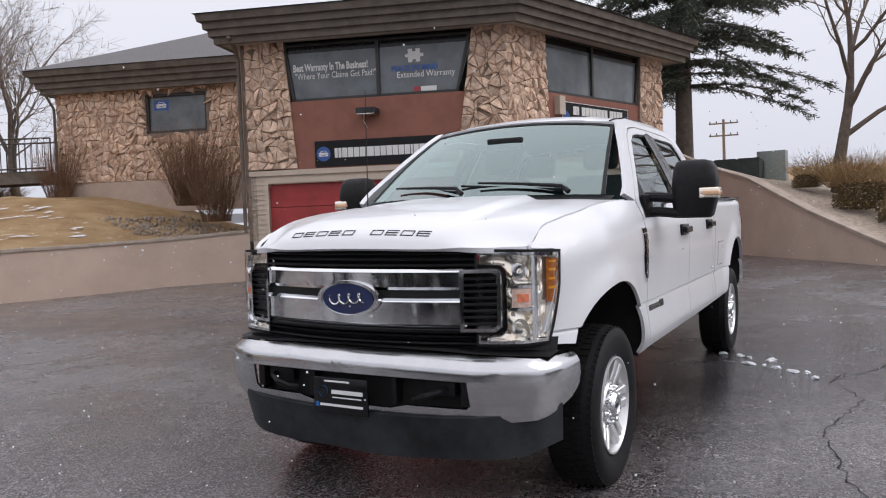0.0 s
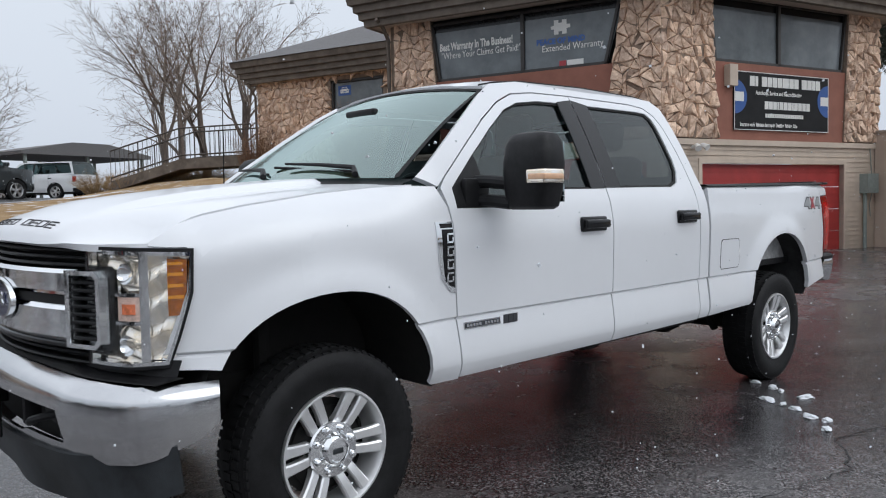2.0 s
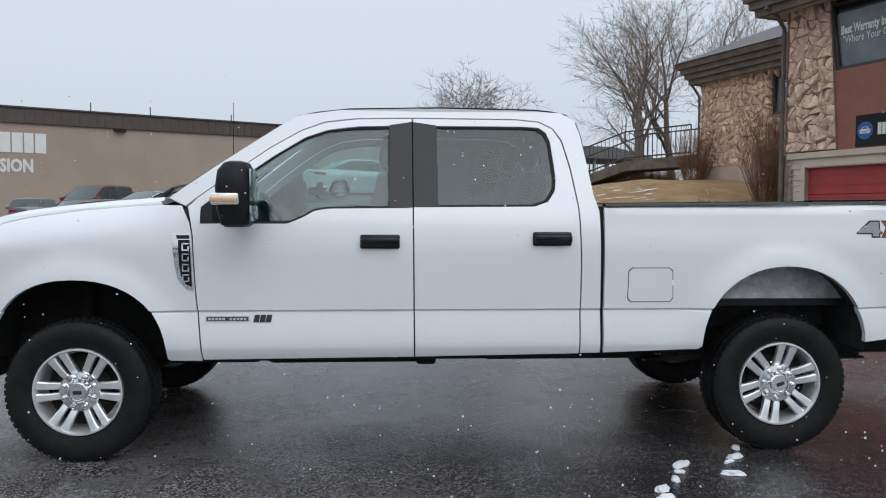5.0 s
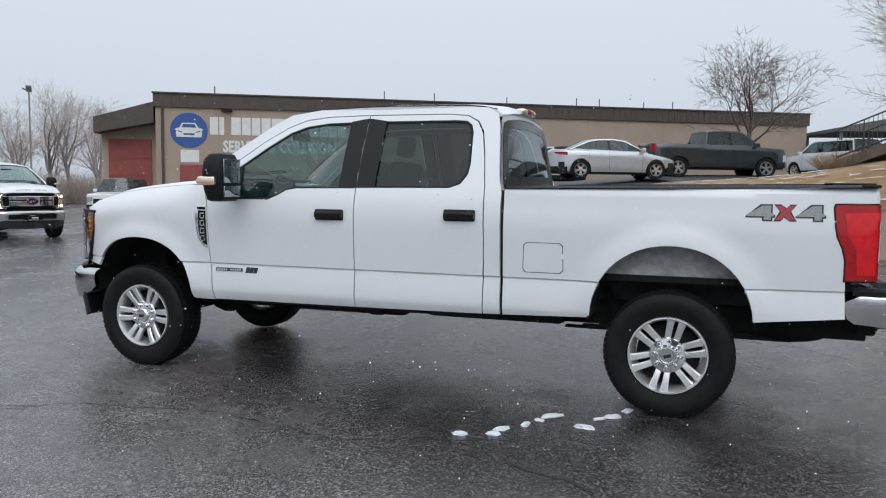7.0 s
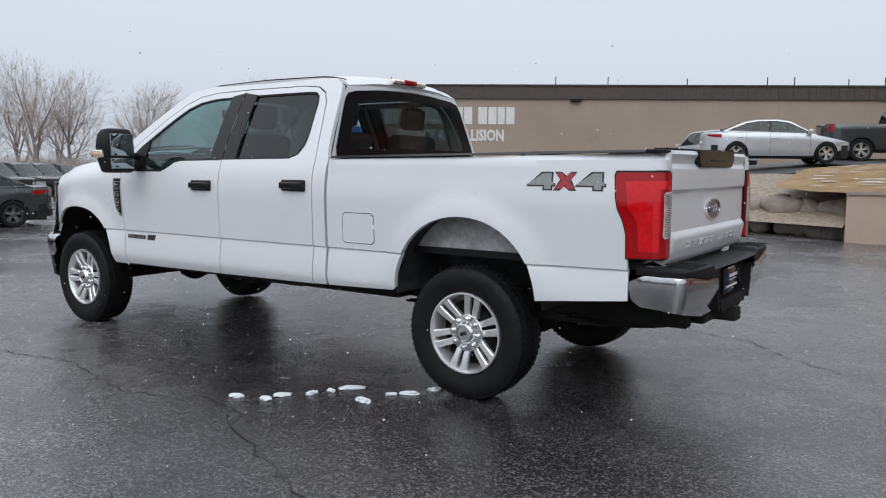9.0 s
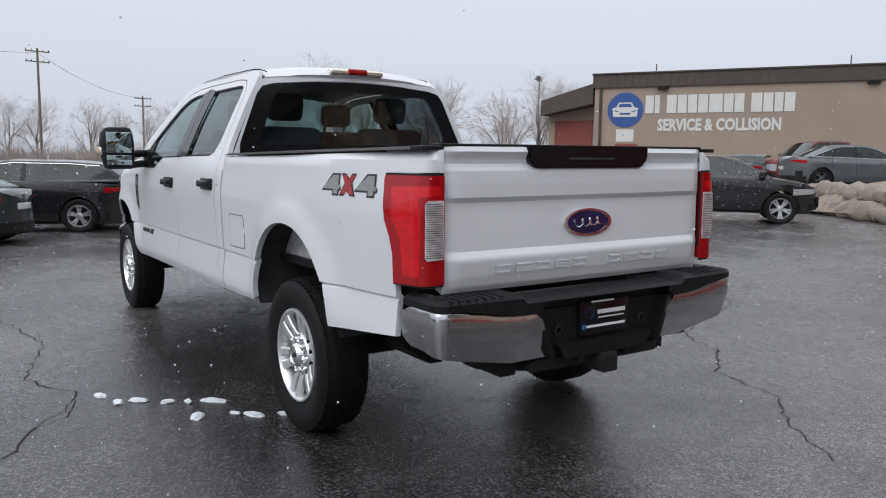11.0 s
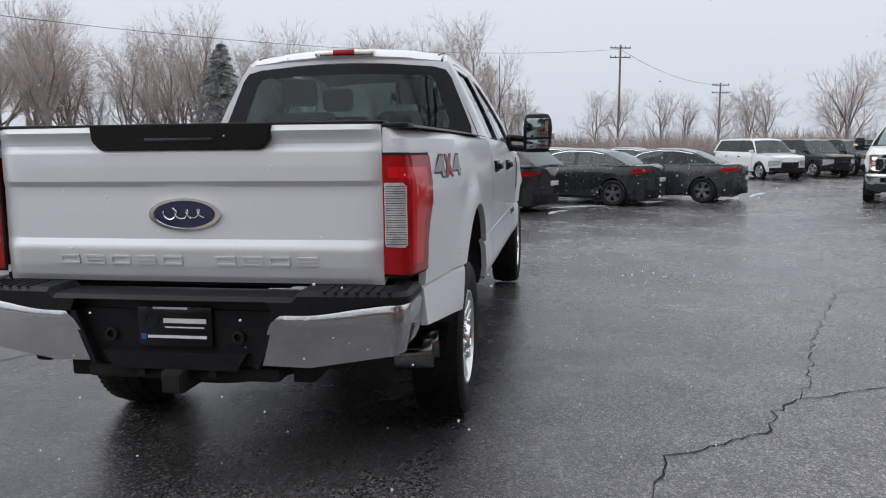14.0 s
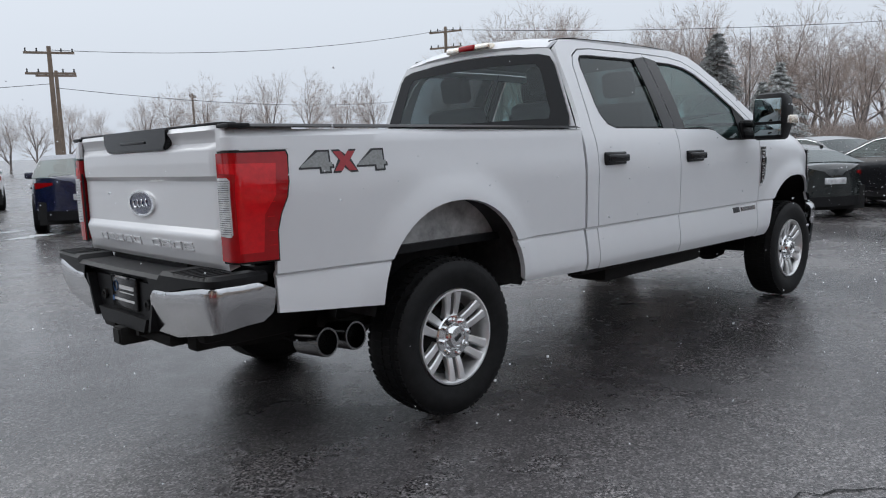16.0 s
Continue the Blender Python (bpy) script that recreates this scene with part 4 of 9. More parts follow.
CARLOGO = [(-0.78, 0.06), (-0.66, 0.14), (-0.52, 0.16), (-0.36, 0.44), (0.36, 0.44), (0.52, 0.16), (0.66, 0.14), (0.78, 0.06), (0.66, 0.02), (0.70, -0.12), (0.66, -0.36), (-0.66, -0.36), (-0.70, -0.12), (-0.66, 0.02)]


def car_mark(on, s, z, size, out, adder, name="car_mark"):
    """The plain car outline of the roundel."""
    b = prism(bm_new(), [(s + x * size, z + y * size) for x, y in CARLOGO], out, out + 0.006, lambda u, v, w: on(u, v, w))
    adder(name, b, M_paintwhite)
    for q in ([(-0.40, 0.18), (0.40, 0.18), (0.30, 0.37), (-0.30, 0.37)], [(-0.60, 0.02), (-0.36, -0.06), (-0.36, -0.11), (-0.60, -0.05)], [(0.60, 0.02), (0.36, -0.06), (0.36, -0.11), (0.60, -0.05)], [(-0.32, -0.14), (0.32, -0.14), (0.28, -0.24), (-0.28, -0.24)]):
        b = prism(bm_new(), [(s + x * size, z + y * size) for x, y in q], out + 0.006, out + 0.010, lambda u, v, w: on(u, v, w))
        adder("car_mark_shade", b, M_royal)


car_mark(onK, 1.70, 4.30, 0.96, 0.03, spart)


def bars(on, s0, widths, gap, z0, h, out, material, adder, name="text_bar"):
    """Plain bars, one for each letter, where a name stands."""
    s = s0
    for w in widths:
        if w > 0:
            adder(name, face_box(on, s, s + w, z0, z0 + h, out, out + 0.006), material)
        s += abs(w) + gap
    return s


car_mark(onW, 3.55, 5.24, 0.24, -0.124, opart)
bars(onK, 2.78, [0.83 * w for w in (0.52, 0.30, -0.30, 0.60, 0.55, 0.55, 0.58, 0.80, 0.55, 0.55, -0.25, 0.62, 0.55, 0.48, 0.58)], 0.062, 4.12, 0.95, 0.02, M_paintwhite, spart)
lettering("SERVICE & COLLISION", 0.84, onK(3.45, 3.22, 0.03), UK3, UP, M_paintwhite, shop, sx=0.735, bold=0.035, base=sbase, label="painted white words")

# ---- writing on the office ----
obase = Matrix.Translation(-Vector((-12.13, -4.74, 0.1)))
UA3, UB3 = Vector((UA.x, UA.y, 0)), Vector((UB.x, UB.y, 0))
lettering("Best Warranty In The Business!", 0.235, onA(1.14, 4.92, -0.085), UA3, UP, M_paintwhite, office, sx=0.60, bold=0.008, base=obase, label="white window lettering")
lettering('"Where Your Claims Get Paid!"', 0.21, onA(1.18, 4.73, -0.085), UA3, UP, M_paintwhite, office, sx=0.72, base=obase, label="white window lettering")
lettering("Extended Warranty", 0.20, onA(3.62, 4.62, -0.085), UA3, UP, M_paintwhite, office, sx=0.84, base=obase, label="white window lettering")
lettering("PEACE OF MIND", 0.165, onA(3.50, 4.775, -0.085), UA3, UP, M_royal, office, sx=0.90, bold=0.008, base=obase, label="blue window lettering")
JIG = [(0, 0), (0.10, 0), (0.10, 0.06), (0.18, 0.06), (0.18, 0), (0.28, 0), (0.28, 0.11), (0.36, 0.12), (0.36, 0.19), (0.28, 0.20), (0.28, 0.30), (0.18, 0.30), (0.18, 0.24), (0.10, 0.24), (0.10, 0.30), (0, 0.30), (0, 0.19), (-0.07, 0.18), (-0.07, 0.12), (0, 0.11)]
opart("jigsaw_mark", quad_block(onA, [(3.90 + x, 4.96 + z) for x, z in JIG], -0.09, -0.084), M_paintwhite, "white jigsaw piece mark")
opart("sticker", face_box(onA, 4.18, 4.54, 4.28, 4.40, -0.09, -0.084), M_paintwhite, "white sticker")
opart("sticker_mark", face_box(onA, 4.01, 4.16, 4.28, 4.40, -0.09, -0.084), M_redtext)
# floodlight over the banner
b = face_box(onA, 2.76, 3.20, 3.80, 3.93, -0.02, 0.42)
opart("flood_light", b, M_greyplastic, "weathered flood light")
opart("flood_lens", face_box(onA, 2.78, 3.18, 3.786, 3.80, 0.05, 0.40), M_clear)
opart("cable", tube(bm_new(), [onA(2.85, 3.88, 0.0), onA(2.82, 3.68, 0.01), onA(2.90, 3.52, 0.0)], 0.012, 6), M_siding)

banner = thing("banner", "long black web address banner on the brown panel", "banner", Matrix.Translation(onA(1.62, 2.66)))
nb = Matrix.Translation(-onA(1.62, 2.66))


def bpart(name, b, m, label="", parent=None, angle=35):
    ob = part(name, b, m, banner, label)
    ob.matrix_parent_inverse = nb
    return ob


bpart("banner_board", face_box(onA, 1.62, 4.61, 2.67, 3.27, -0.018, 0.012), M_black)
b = bm_new()
b.faces.new([b.verts.new(onA(1.83 + 0.17 * math.cos(a), 2.97 + 0.17 * math.sin(a), 0.016)) for a in [2 * math.pi * k / 32 for k in range(32)]])
bmesh.ops.recalc_face_normals(b, faces=b.faces[:])
bpart("roundel", b, M_royal, "blue roundel")
car_mark(onA, 1.83, 2.97, 0.16, 0.018, bpart)
bars(onA, 2.10, [0.075, 0.07] + [0.125] * 4 + [0.19] + [0.125] * 6 + [0.05] + [0.12, 0.13, 0.20], 0.017, 2.87, 0.22, 0.014, M_paintwhite, bpart)

sign = thing("wall_sign", "black painted business sign with white and blue marks", "sign", Matrix.Translation(onB(0.45, 2.85)))
sb = Matrix.Translation(-onB(0.45, 2.85))


def gpart(name, b, m, label="", parent=None, angle=35):
    ob = part(name, b, m, sign, label)
    ob.matrix_parent_inverse = sb
    return ob


gpart("sign_board", face_box(onB, 0.45, 3.50, 2.86, 4.10, -0.018, 0.02), M_black)
b = bm_new()
for s0, s1, z0, z1 in ((0.45, 3.5, 2.86, 2.875), (0.45, 3.5, 4.085, 4.10), (0.45, 0.465, 2.86, 4.1), (3.485, 3.5, 2.86, 4.1)):
    face_box(onB, s0, s1, z0, z1, 0.02, 0.024, b)
gpart("sign_border", b, M_paintwhite)
for c in (0.47, 3.48):
    q = [(max(0.47, min(3.48, c + 0.36 * math.cos(a))), 3.56 + 0.36 * math.sin(a)) for a in [2 * math.pi * k / 32 for k in range(32)]]
    q2 = []
    for p in q:
        if not q2 or (abs(p[0] - q2[-1][0]) + abs(p[1] - q2[-1][1])) > 1e-4:
            q2.append(p)
    gpart("roundel", quad_block(onB, q2, 0.02, 0.024), M_royal, "blue roundel")
    d = 1 if c < 1 else -1
    gpart("car_mark", face_box(onB, min(c, c + d * 0.26), max(c, c + d * 0.26), 3.46, 3.66, 0.025, 0.029), M_paintwhite, "white half car mark")
bars(onB, 0.92, [0.15, 0.08, -0.08, 0.16, 0.14, 0.14, 0.14, 0.20, 0.14, 0.14, -0.07, 0.17, 0.14, 0.11, 0.14], 0.020, 3.80, 0.21, 0.022, M_paintwhite, gpart)
lettering("Autobody, Service and Reconditioning", 0.125, onB(1.10, 3.625, 0.024), UB3, UP, M_paintwhite, sign, sx=0.76, base=sb, bold=0.004)
bars(onB, 1.38, [0.115] * 3 + [0.05] + [0.115] * 3 + [0.05] + [0.115] * 4, 0.02, 3.32, 0.17, 0.022, M_paintwhite, gpart)
bars(onB, 1.40, [0.06] * 17, 0.013, 3.14, 0.085, 0.022, M_paintwhite, gpart)
lettering("Insurance work  Paintless dent repair  Detailing  Painting  Sales", 0.115, onB(0.62, 2.94, 0.024), UB3, UP, M_paintwhite, sign, sx=0.62, base=sb, bold=0.004)
gpart("junction_box", face_box(onB, 0.20, 0.43, 3.76, 4.20, -0.02, 0.14), M_siding, "beige junction box")
# small things by the garage doors
opart("security_light", tube(bm_new(), [onB(-0.60, 2.46, 0.0), onB(-0.60, 2.50, 0.14), onB(-0.58, 2.44, 0.26)], [0.05, 0.05, 0.07], 10), M_paintwhite, "white security light")
opart("security_light", tube(bm_new(), [onB(-0.76, 2.46, 0.0), onB(-0.76, 2.50, 0.14), onB(-0.82, 2.42, 0.24)], [0.04, 0.04, 0.07], 10), M_paintwhite, "white security light")
b = bm_new()
b.faces.new([b.verts.new(onA(5.54 + 0.24 * math.cos(a), 1.82 + 0.22 * math.sin(a), -0.085)) for a in [2 * math.pi * k / 32 for k in range(32)]])
bmesh.ops.recalc_face_normals(b, faces=b.faces[:])
opart("door_roundel", b, M_royal, "blue roundel sign")
car_mark(onA, 5.54, 1.82, 0.23, -0.082, opart)
eb = thing("electric_meter_box", "grey green electric meter box with conduit", "meter box", Matrix.Translation(onB(4.85, 1.4)))
for nm, b in (("box", face_box(onB, 4.68, 5.08, 1.46, 1.92, 0.0, 0.22)), ("conduit", tube(bm_new(), [onB(4.78, 0.12, 0.08), onB(4.78, 1.46, 0.08)], 0.045, 8)), ("cable", tube(bm_new(), [onB(5.02, 2.6, 0.03), onB(5.08, 1.9, 0.04), onB(5.10, 1.5, 0.05), onB(5.0, 1.2, 0.04), onB(5.06, 0.9, 0.03)], 0.012, 6))):
    ob = part(nm, b, M_metergreen, eb)
    ob.matrix_parent_inverse = Matrix.Translation(-onB(4.85, 1.4))
mb = thing("utility_box", "grey utility box on the stucco wall", "utility box", Matrix.Translation((-18.45, -1.9, 1.3)))
ob = part("box", box(bm_new(), (-0.02, -0.17, 0.0), (0.14, 0.17, 0.62), 0.01), M_metergreen, mb)
ob = part("meter_dial", lathe(bm_new(), [(0.09, 0), (0.09, 0.08), (0.001, 0.09)], 20, pose(0.14, 0, 0.42, 0, 0, -90)), M_clear, mb)

# ---- the white pickup truck: front axle at x = 0, nose to +x, driver's side +y ----
truck = thing("pickup_truck", "white crew cab heavy duty pickup truck parked on wet asphalt", "pickup truck", pose(0, 0.002, 0.006, -0.6, 0, -0.38))
AX, HUB = -4.058, 0.405
PROFILE = [(0.50, -0.045), (0.57, -0.034), (0.615, -0.012), (0.65, -0.001), (0.70, 0.0), (0.80, -0.012), (0.848, -0.019), (0.856, -0.027), (0.866, -0.010), (0.95, -0.007),
           (1.10, -0.002), (1.20, 0.0), (1.28, -0.006), (1.36, -0.020), (1.42, -0.040), (1.46, -0.058)]


def arch_bump(x, z, cx, cz, rx, rz, high, wide):
    r = math.hypot((x - cx) / rx, (z - cz) / rz) - 1
    if z < cz - 0.05 or r < -0.2:
        return 0.0
    t = max(0.0, min(1.0, 1 - r * rz / wide))
    fade = max(0.0, min(1.0, (z - cz + 0.05) / 0.25))
    return high * (t * t * (3 - 2 * t)) * fade


def half_width(x):
    w = 1.0
    if x > 0.1:
        w -= 0.115 * ((x - 0.1) / 0.45) ** 1.5
    if x < -4.4:
        w -= 0.095 * ((-4.4 - x) / 0.8) ** 1.5
    return w


def side_y(x, z):
    w = half_width(x)
    if z <= 1.46:
        y = w + lerp(z, PROFILE)
    else:
        d = z - 1.46
        y = w - 0.058 - 0.40 * d - 0.18 * d * d
    y += arch_bump(x, z, 0.0, 0.585, 0.50, 0.455, 0.028, 0.15)
    if x > -0.62:
        top = seam_z(x)
        y -= 0.10 * max(0.0, (z - top + 0.16) / 0.16) ** 2 * sstep(-0.60, -0.15, x) * (1 - 0.6 * sstep(0.45, 0.65, x))
    return y


def seam_z(x):
    """Height of the shut line between bonnet and wing."""
    return lerp(x, [(-0.60, 1.462), (-0.3, 1.447), (0.0, 1.420), (0.3, 1.378), (0.45, 1.346), (0.55, 1.318), (0.60, 1.290), (0.65, 1.258), (0.70, 1.248)])


def bed_y(x, z):
    y = half_width(x) + lerp(min(z, 1.34), PROFILE)
    y += arch_bump(x, z, AX, 0.62, 0.495, 0.49, 0.030, 0.16)
    if z > 1.34:
        y -= 0.012 * (z - 1.34) / 0.12 + 0.03 * max(0, (z - 1.43) / 0.04) ** 2
    return y


def on_side(fy, s, off=0.0):
    return lambda x, z: Vector((x, s * (fy(x, z) + off), z))


FENDER = ([(-0.515, 0.578)] + arc(0, 0.585, 0.50, 0.455, 180, 25, 22, 2.2) + [(0.515, 0.80), (0.640, 0.806), (0.606, 0.93), (0.552, 1.08), (0.540, 1.238), (0.60, 1.240), (0.655, 1.245), (0.65, 1.258), (0.60, 1.289), (0.55, 1.317)]
          + [(x, seam_z(x)) for x in (0.45, 0.3, 0.15, 0.0, -0.15, -0.3, -0.45)] + [(-0.58, 1.452), (-0.625, 1.36), (-0.642, 1.28), (-0.655, 0.98), (-0.688, 0.575)])
DOOR_F = [(-0.696, 0.582), (-0.663, 0.98), (-0.650, 1.28), (-0.634, 1.37), (-0.615, 1.445), (-0.66, 1.492), (-0.85, 1.638), (-1.05, 1.785), (-1.22, 1.890), (-1.36, 1.945), (-1.55, 1.968),
          (-1.874, 1.975), (-1.874, 1.45), (-1.882, 0.590)]
GLASS_F = [(-0.685, 1.352), (-1.17, 1.352), (-1.25, 1.385), (-1.32, 1.425), (-1.40, 1.437), (-1.862, 1.442), (-1.862, 1.932), (-1.56, 1.925), (-1.38, 1.902), (-1.25, 1.855), (-1.08, 1.745), (-0.88, 1.600), (-0.74, 1.490), (-0.685, 1.445)]
DOOR_R = [(-1.890, 0.590), (-1.882, 1.45), (-1.882, 1.975), (-2.50, 1.972), (-2.64, 1.958), (-2.72, 1.915), (-2.765, 1.84), (-2.80, 1.68), (-2.832, 1.45), (-2.842, 1.10), (-2.838, 0.602)]
GLASS_R = [(-1.894, 1.446), (-2.58, 1.452), (-2.66, 1.480), (-2.705, 1.545), (-2.715, 1.62), (-2.70, 1.84), (-2.68, 1.895), (-2.64, 1.925), (-2.55, 1.932), (-1.894, 1.932)]
CORNER = [(-2.846, 0.604), (-2.850, 1.10), (-2.840, 1.45), (-2.808, 1.69), (-2.773, 1.85), (-2.726, 1.922), (-2.645, 1.966), (-2.50, 1.98), (-1.90, 1.983), (-1.55, 1.976),
          (-1.36, 1.953), (-1.22, 1.898), (-1.05, 1.793), (-0.85, 1.646), (-0.66, 1.500), (-0.60, 1.452), (-0.50, 1.495), (-0.68, 1.625), (-0.90, 1.785), (-1.10, 1.925),
          (-1.22, 1.993), (-1.45, 2.027), (-1.9, 2.040), (-2.5, 2.036), (-2.78, 2.020), (-2.86, 1.972), (-2.885, 1.88), (-2.93, 1.52), (-2.955, 1.43), (-2.962, 0.606)]
BED = ([(-2.982, 0.606), (-2.982, 1.448), (-4.0, 1.458), (-5.0, 1.472), (-5.175, 1.474), (-5.175, 1.384), (-4.990, 1.380), (-4.985, 1.25), (-5.005, 1.18), (-5.045, 1.10), (-5.052, 0.92), (-5.06, 0.70), (-4.56, 0.66)]
       + arc(AX, 0.62, 0.495, 0.49, 176, 2, 26, 2.1) + [(-3.54, 0.625)])

CREASE = (0.615, 0.65, 0.848, 0.856, 0.866)
for s in (1, -1):
    fl = s < 0
    f = on_side(side_y, s)
    part("fender", sheet([FENDER], f, 0.05, 0.04, 0.018, fl, CREASE), M_white, truck)
    door = part("door", sheet([DOOR_F, GLASS_F], f, 0.06, 0.04, 0.03, fl, CREASE), M_white, truck)
    part("window_glass", sheet([[(-0.90, 1.366)] + GLASS_F[1:5] + [(-1.735, 1.440), (-1.735, 1.928)] + GLASS_F[7:12]], on_side(side_y, s, -0.018), 0.1, 0.1, 0.0, fl), M_side, door, "lightly tinted front window")
    part("sail_panel", sheet([[(-0.69, 1.356), (-0.93, 1.358), (-0.915, 1.45), (-0.90, 1.608), (-0.74, 1.485), (-0.69, 1.44)]], on_side(side_y, s, -0.006), 0.1, 0.1, 0.01, fl), M_blackplastic, door)
    part("pillar_trim", sheet([[(-1.74, 1.444), (-1.874, 1.446), (-1.874, 1.955), (-1.74, 1.934)]], on_side(side_y, s, 0.002), 0.1, 0.06, 0.008, fl), M_gloss, door)
    seal = sheet([GLASS_F, [(a * 0.955 - 0.057, b * 0.945 + 0.090) for a, b in GLASS_F]], on_side(side_y, s, -0.010), 0.1, 0.06, 0.006, fl)
    part("window_seal", seal, M_gap, door)
    rdoor = part("door", sheet([DOOR_R, GLASS_R], f, 0.06, 0.04, 0.03, fl, CREASE), M_white, truck)
    part("window_glass", sheet([[(-2.02, 1.45)] + GLASS_R[1:-1] + [(-2.02, 1.928)]], on_side(side_y, s, -0.016), 0.1, 0.1, 0.0, fl), M_tint, rdoor, "dark privacy glass")
    part("pillar_trim", sheet([[(-1.882, 1.448), (-2.022, 1.450), (-2.022, 1.934), (-1.882, 1.955)]], on_side(side_y, s, 0.002), 0.1, 0.06, 0.008, fl), M_gloss, rdoor)
    part("window_seal", sheet([GLASS_R, [(a * 0.95 - 0.116, b * 0.945 + 0.092) for a, b in GLASS_R]], on_side(side_y, s, -0.009), 0.1, 0.06, 0.006, fl), M_gap, rdoor)
    part("cab_side", sheet([CORNER], f, 0.05, 0.05, 0.03, fl, CREASE), M_white, truck)
    part("bed_side", sheet([BED], on_side(bed_y, s), 0.05, 0.04, 0.03, fl, CREASE), M_white, truck)
    # dark shut-line backing behind the gaps
    for x0, x1, z0, z1 in ((-0.70, -0.63, 0.60, 1.43), (-1.90, -1.86, 0.60, 1.96), (-2.86, -2.82, 0.62, 1.60), (-3.0, -2.94, 0.62, 1.44)):
        b = grid(bm_new(), [x0, x1], [z0 + (z1 - z0) * k / 12 for k in range(13)], lambda x, z: Vector((x, s * (side_y(x, z) - 0.032), z)), fl)
        part("shut_line_seal", b, M_gap, truck)
    # handles
    for dr, x0, z0 in ((door, -1.69, 1.252), (rdoor, -2.673, 1.268)):
        b = bm_new()
        y0 = side_y(x0, z0)
        box(b, (x0 - 0.112, s * (y0 + 0.006) - 0.012, z0 - 0.040), (x0 + 0.112, s * (y0 + 0.006) + 0.012, z0 + 0.040), 0.011, 3)
        h = part("door_handle", b, M_gloss, dr, "black door handle")
        b = bm_new()
        box(b, (x0 - 0.10, s * (y0 + 0.034) - 0.012, z0 - 0.022), (x0 + 0.105, s * (y0 + 0.034) + 0.012, z0 + 0.024), 0.010, 3)
        box(b, (x0 - 0.11, s * (y0 + 0.020) - 0.022, z0 - 0.02), (x0 - 0.075, s * (y0 + 0.020) + 0.022, z0 + 0.02), 0.006, 2)
        box(b, (x0 + 0.07, s * (y0 + 0.020) - 0.022, z0 - 0.02), (x0 + 0.10, s * (y0 + 0.020) + 0.022, z0 + 0.02), 0.006, 2)
        part("grip", b, M_gloss, h)

# roof, cowl, bonnet
def roof_p(u, v):
    """u: 0 at the windscreen, 1 at the rear; v: -1 to 1 across."""
    y = v * lerp(u, [(0, 0.648), (0.15, 0.658), (0.5, 0.664), (0.9, 0.658), (1, 0.645)])
    x = -1.205 - 1.675 * u + 0.06 * (1 - u) * (1 - v * v) - 0.03 * u * (1 - v * v) * (u > 0.9)
    z = lerp(u, [(0, 1.985), (0.06, 2.006), (0.18, 2.028), (0.5, 2.040), (0.85, 2.032), (0.96, 2.014), (1, 1.968)])
    return Vector((x, y, z + 0.048 * (1 - v * v) * lerp(u, [(0, 0.6), (0.2, 1), (0.9, 1), (1, 0.7)]) + 0.006 * (abs(v) < 0.75)))


b = grid(bm_new(), [k / 30 for k in range(31)], [-1 + k / 16 for k in range(33)], roof_p, True)
thicken(b, 0.02)
roof = part("roof", b, M_white, truck)
for s in (1, -1):
    b = tube(bm_new(), [roof_p(u, s * 0.965) + Vector((0, 0, 0.004)) for u in [k / 16 * 0.97 for k in range(17)]], 0.005, 6)
    part("roof_moulding", b, M_gap, roof, "black roof ditch moulding")


def hood_z(x, y):
    x += 0.105 * min(1.0, abs(y) / 0.78) ** 2.2 * sstep(0.45, 0.75, x)
    c = lerp(x, [(-0.5, 1.520), (-0.3, 1.505), (0.0, 1.482), (0.3, 1.450), (0.5, 1.424), (0.65, 1.398), (0.78, 1.366), (0.84, 1.342), (0.875, 1.318), (0.895, 1.292), (0.908, 1.262)])
    a = abs(y)
    dome = 0.026 * max(0.0, min(1.0, (a - 0.40 - 0.05 * x) / 0.06)) * (1 - sstep(0.45, 0.80, x)) + 0.006 * sstep(0.45, 0.80, x)
    edge = half_width(x) - 0.10
    core = c - dome - 0.030 * (a / edge) ** 2
    t = sstep(edge - 0.22, edge + 0.02, a)
    return core + (min(core, seam_z(x) + 0.005) - core) * t


def hood_p(u, v):
    front = 0.908 - 0.105 * abs(v) ** 2.2 - 0.12 * abs(v) ** 8
    back = -0.30 - 0.17 * abs(v) ** 2.2
    x = front + (back - front) * u
    q = min(x, 0.54)
    y = v * (side_y(q, seam_z(q)) - 0.006 - 0.14 * max(0.0, x - 0.54))
    return Vector((x, y, hood_z(x, y)))


b = grid(bm_new(), [0, 0.012, 0.03] + [0.06 + 0.94 * k / 26 for k in range(27)], [-1 + k / 32 for k in range(65)], hood_p, True)
thicken(b, 0.025)
hood = part("hood", b, M_white, truck, angle=50)
for s in (1, -1):
    b = grid(bm_new(), [0, 0.5, 1], [0.66 + 0.028 * k for k in range(9)], lambda u, y: Vector((0.44 + (lerp(y, [(0.60, 0.80), (0.80, 0.715), (0.89, 0.545)]) - 0.44) * u, s * y, 1.232 - 0.004 * u)), s > 0)
    bmesh.ops.recalc_face_normals(b, faces=b.faces[:])
    part("header_panel", b, M_white, truck)


def screen_p(u, v):
    y = v * (0.80 + (0.655 - 0.80) * u)
    base = Vector((-0.315 - 0.185 * abs(v) ** 2.2, y, 1.505 - 0.012 * v * v))
    top = Vector((-1.148 - 0.055 * v * v, y, 2.008 - 0.045 * v * v))
    p = base.lerp(top, u)
    p.z += 0.025 * math.sin(math.pi * u)
    p.y = y
    return p


b = grid(bm_new(), [k / 12 for k in range(13)], [-1 + k / 12 for k in range(25)], screen_p, True)
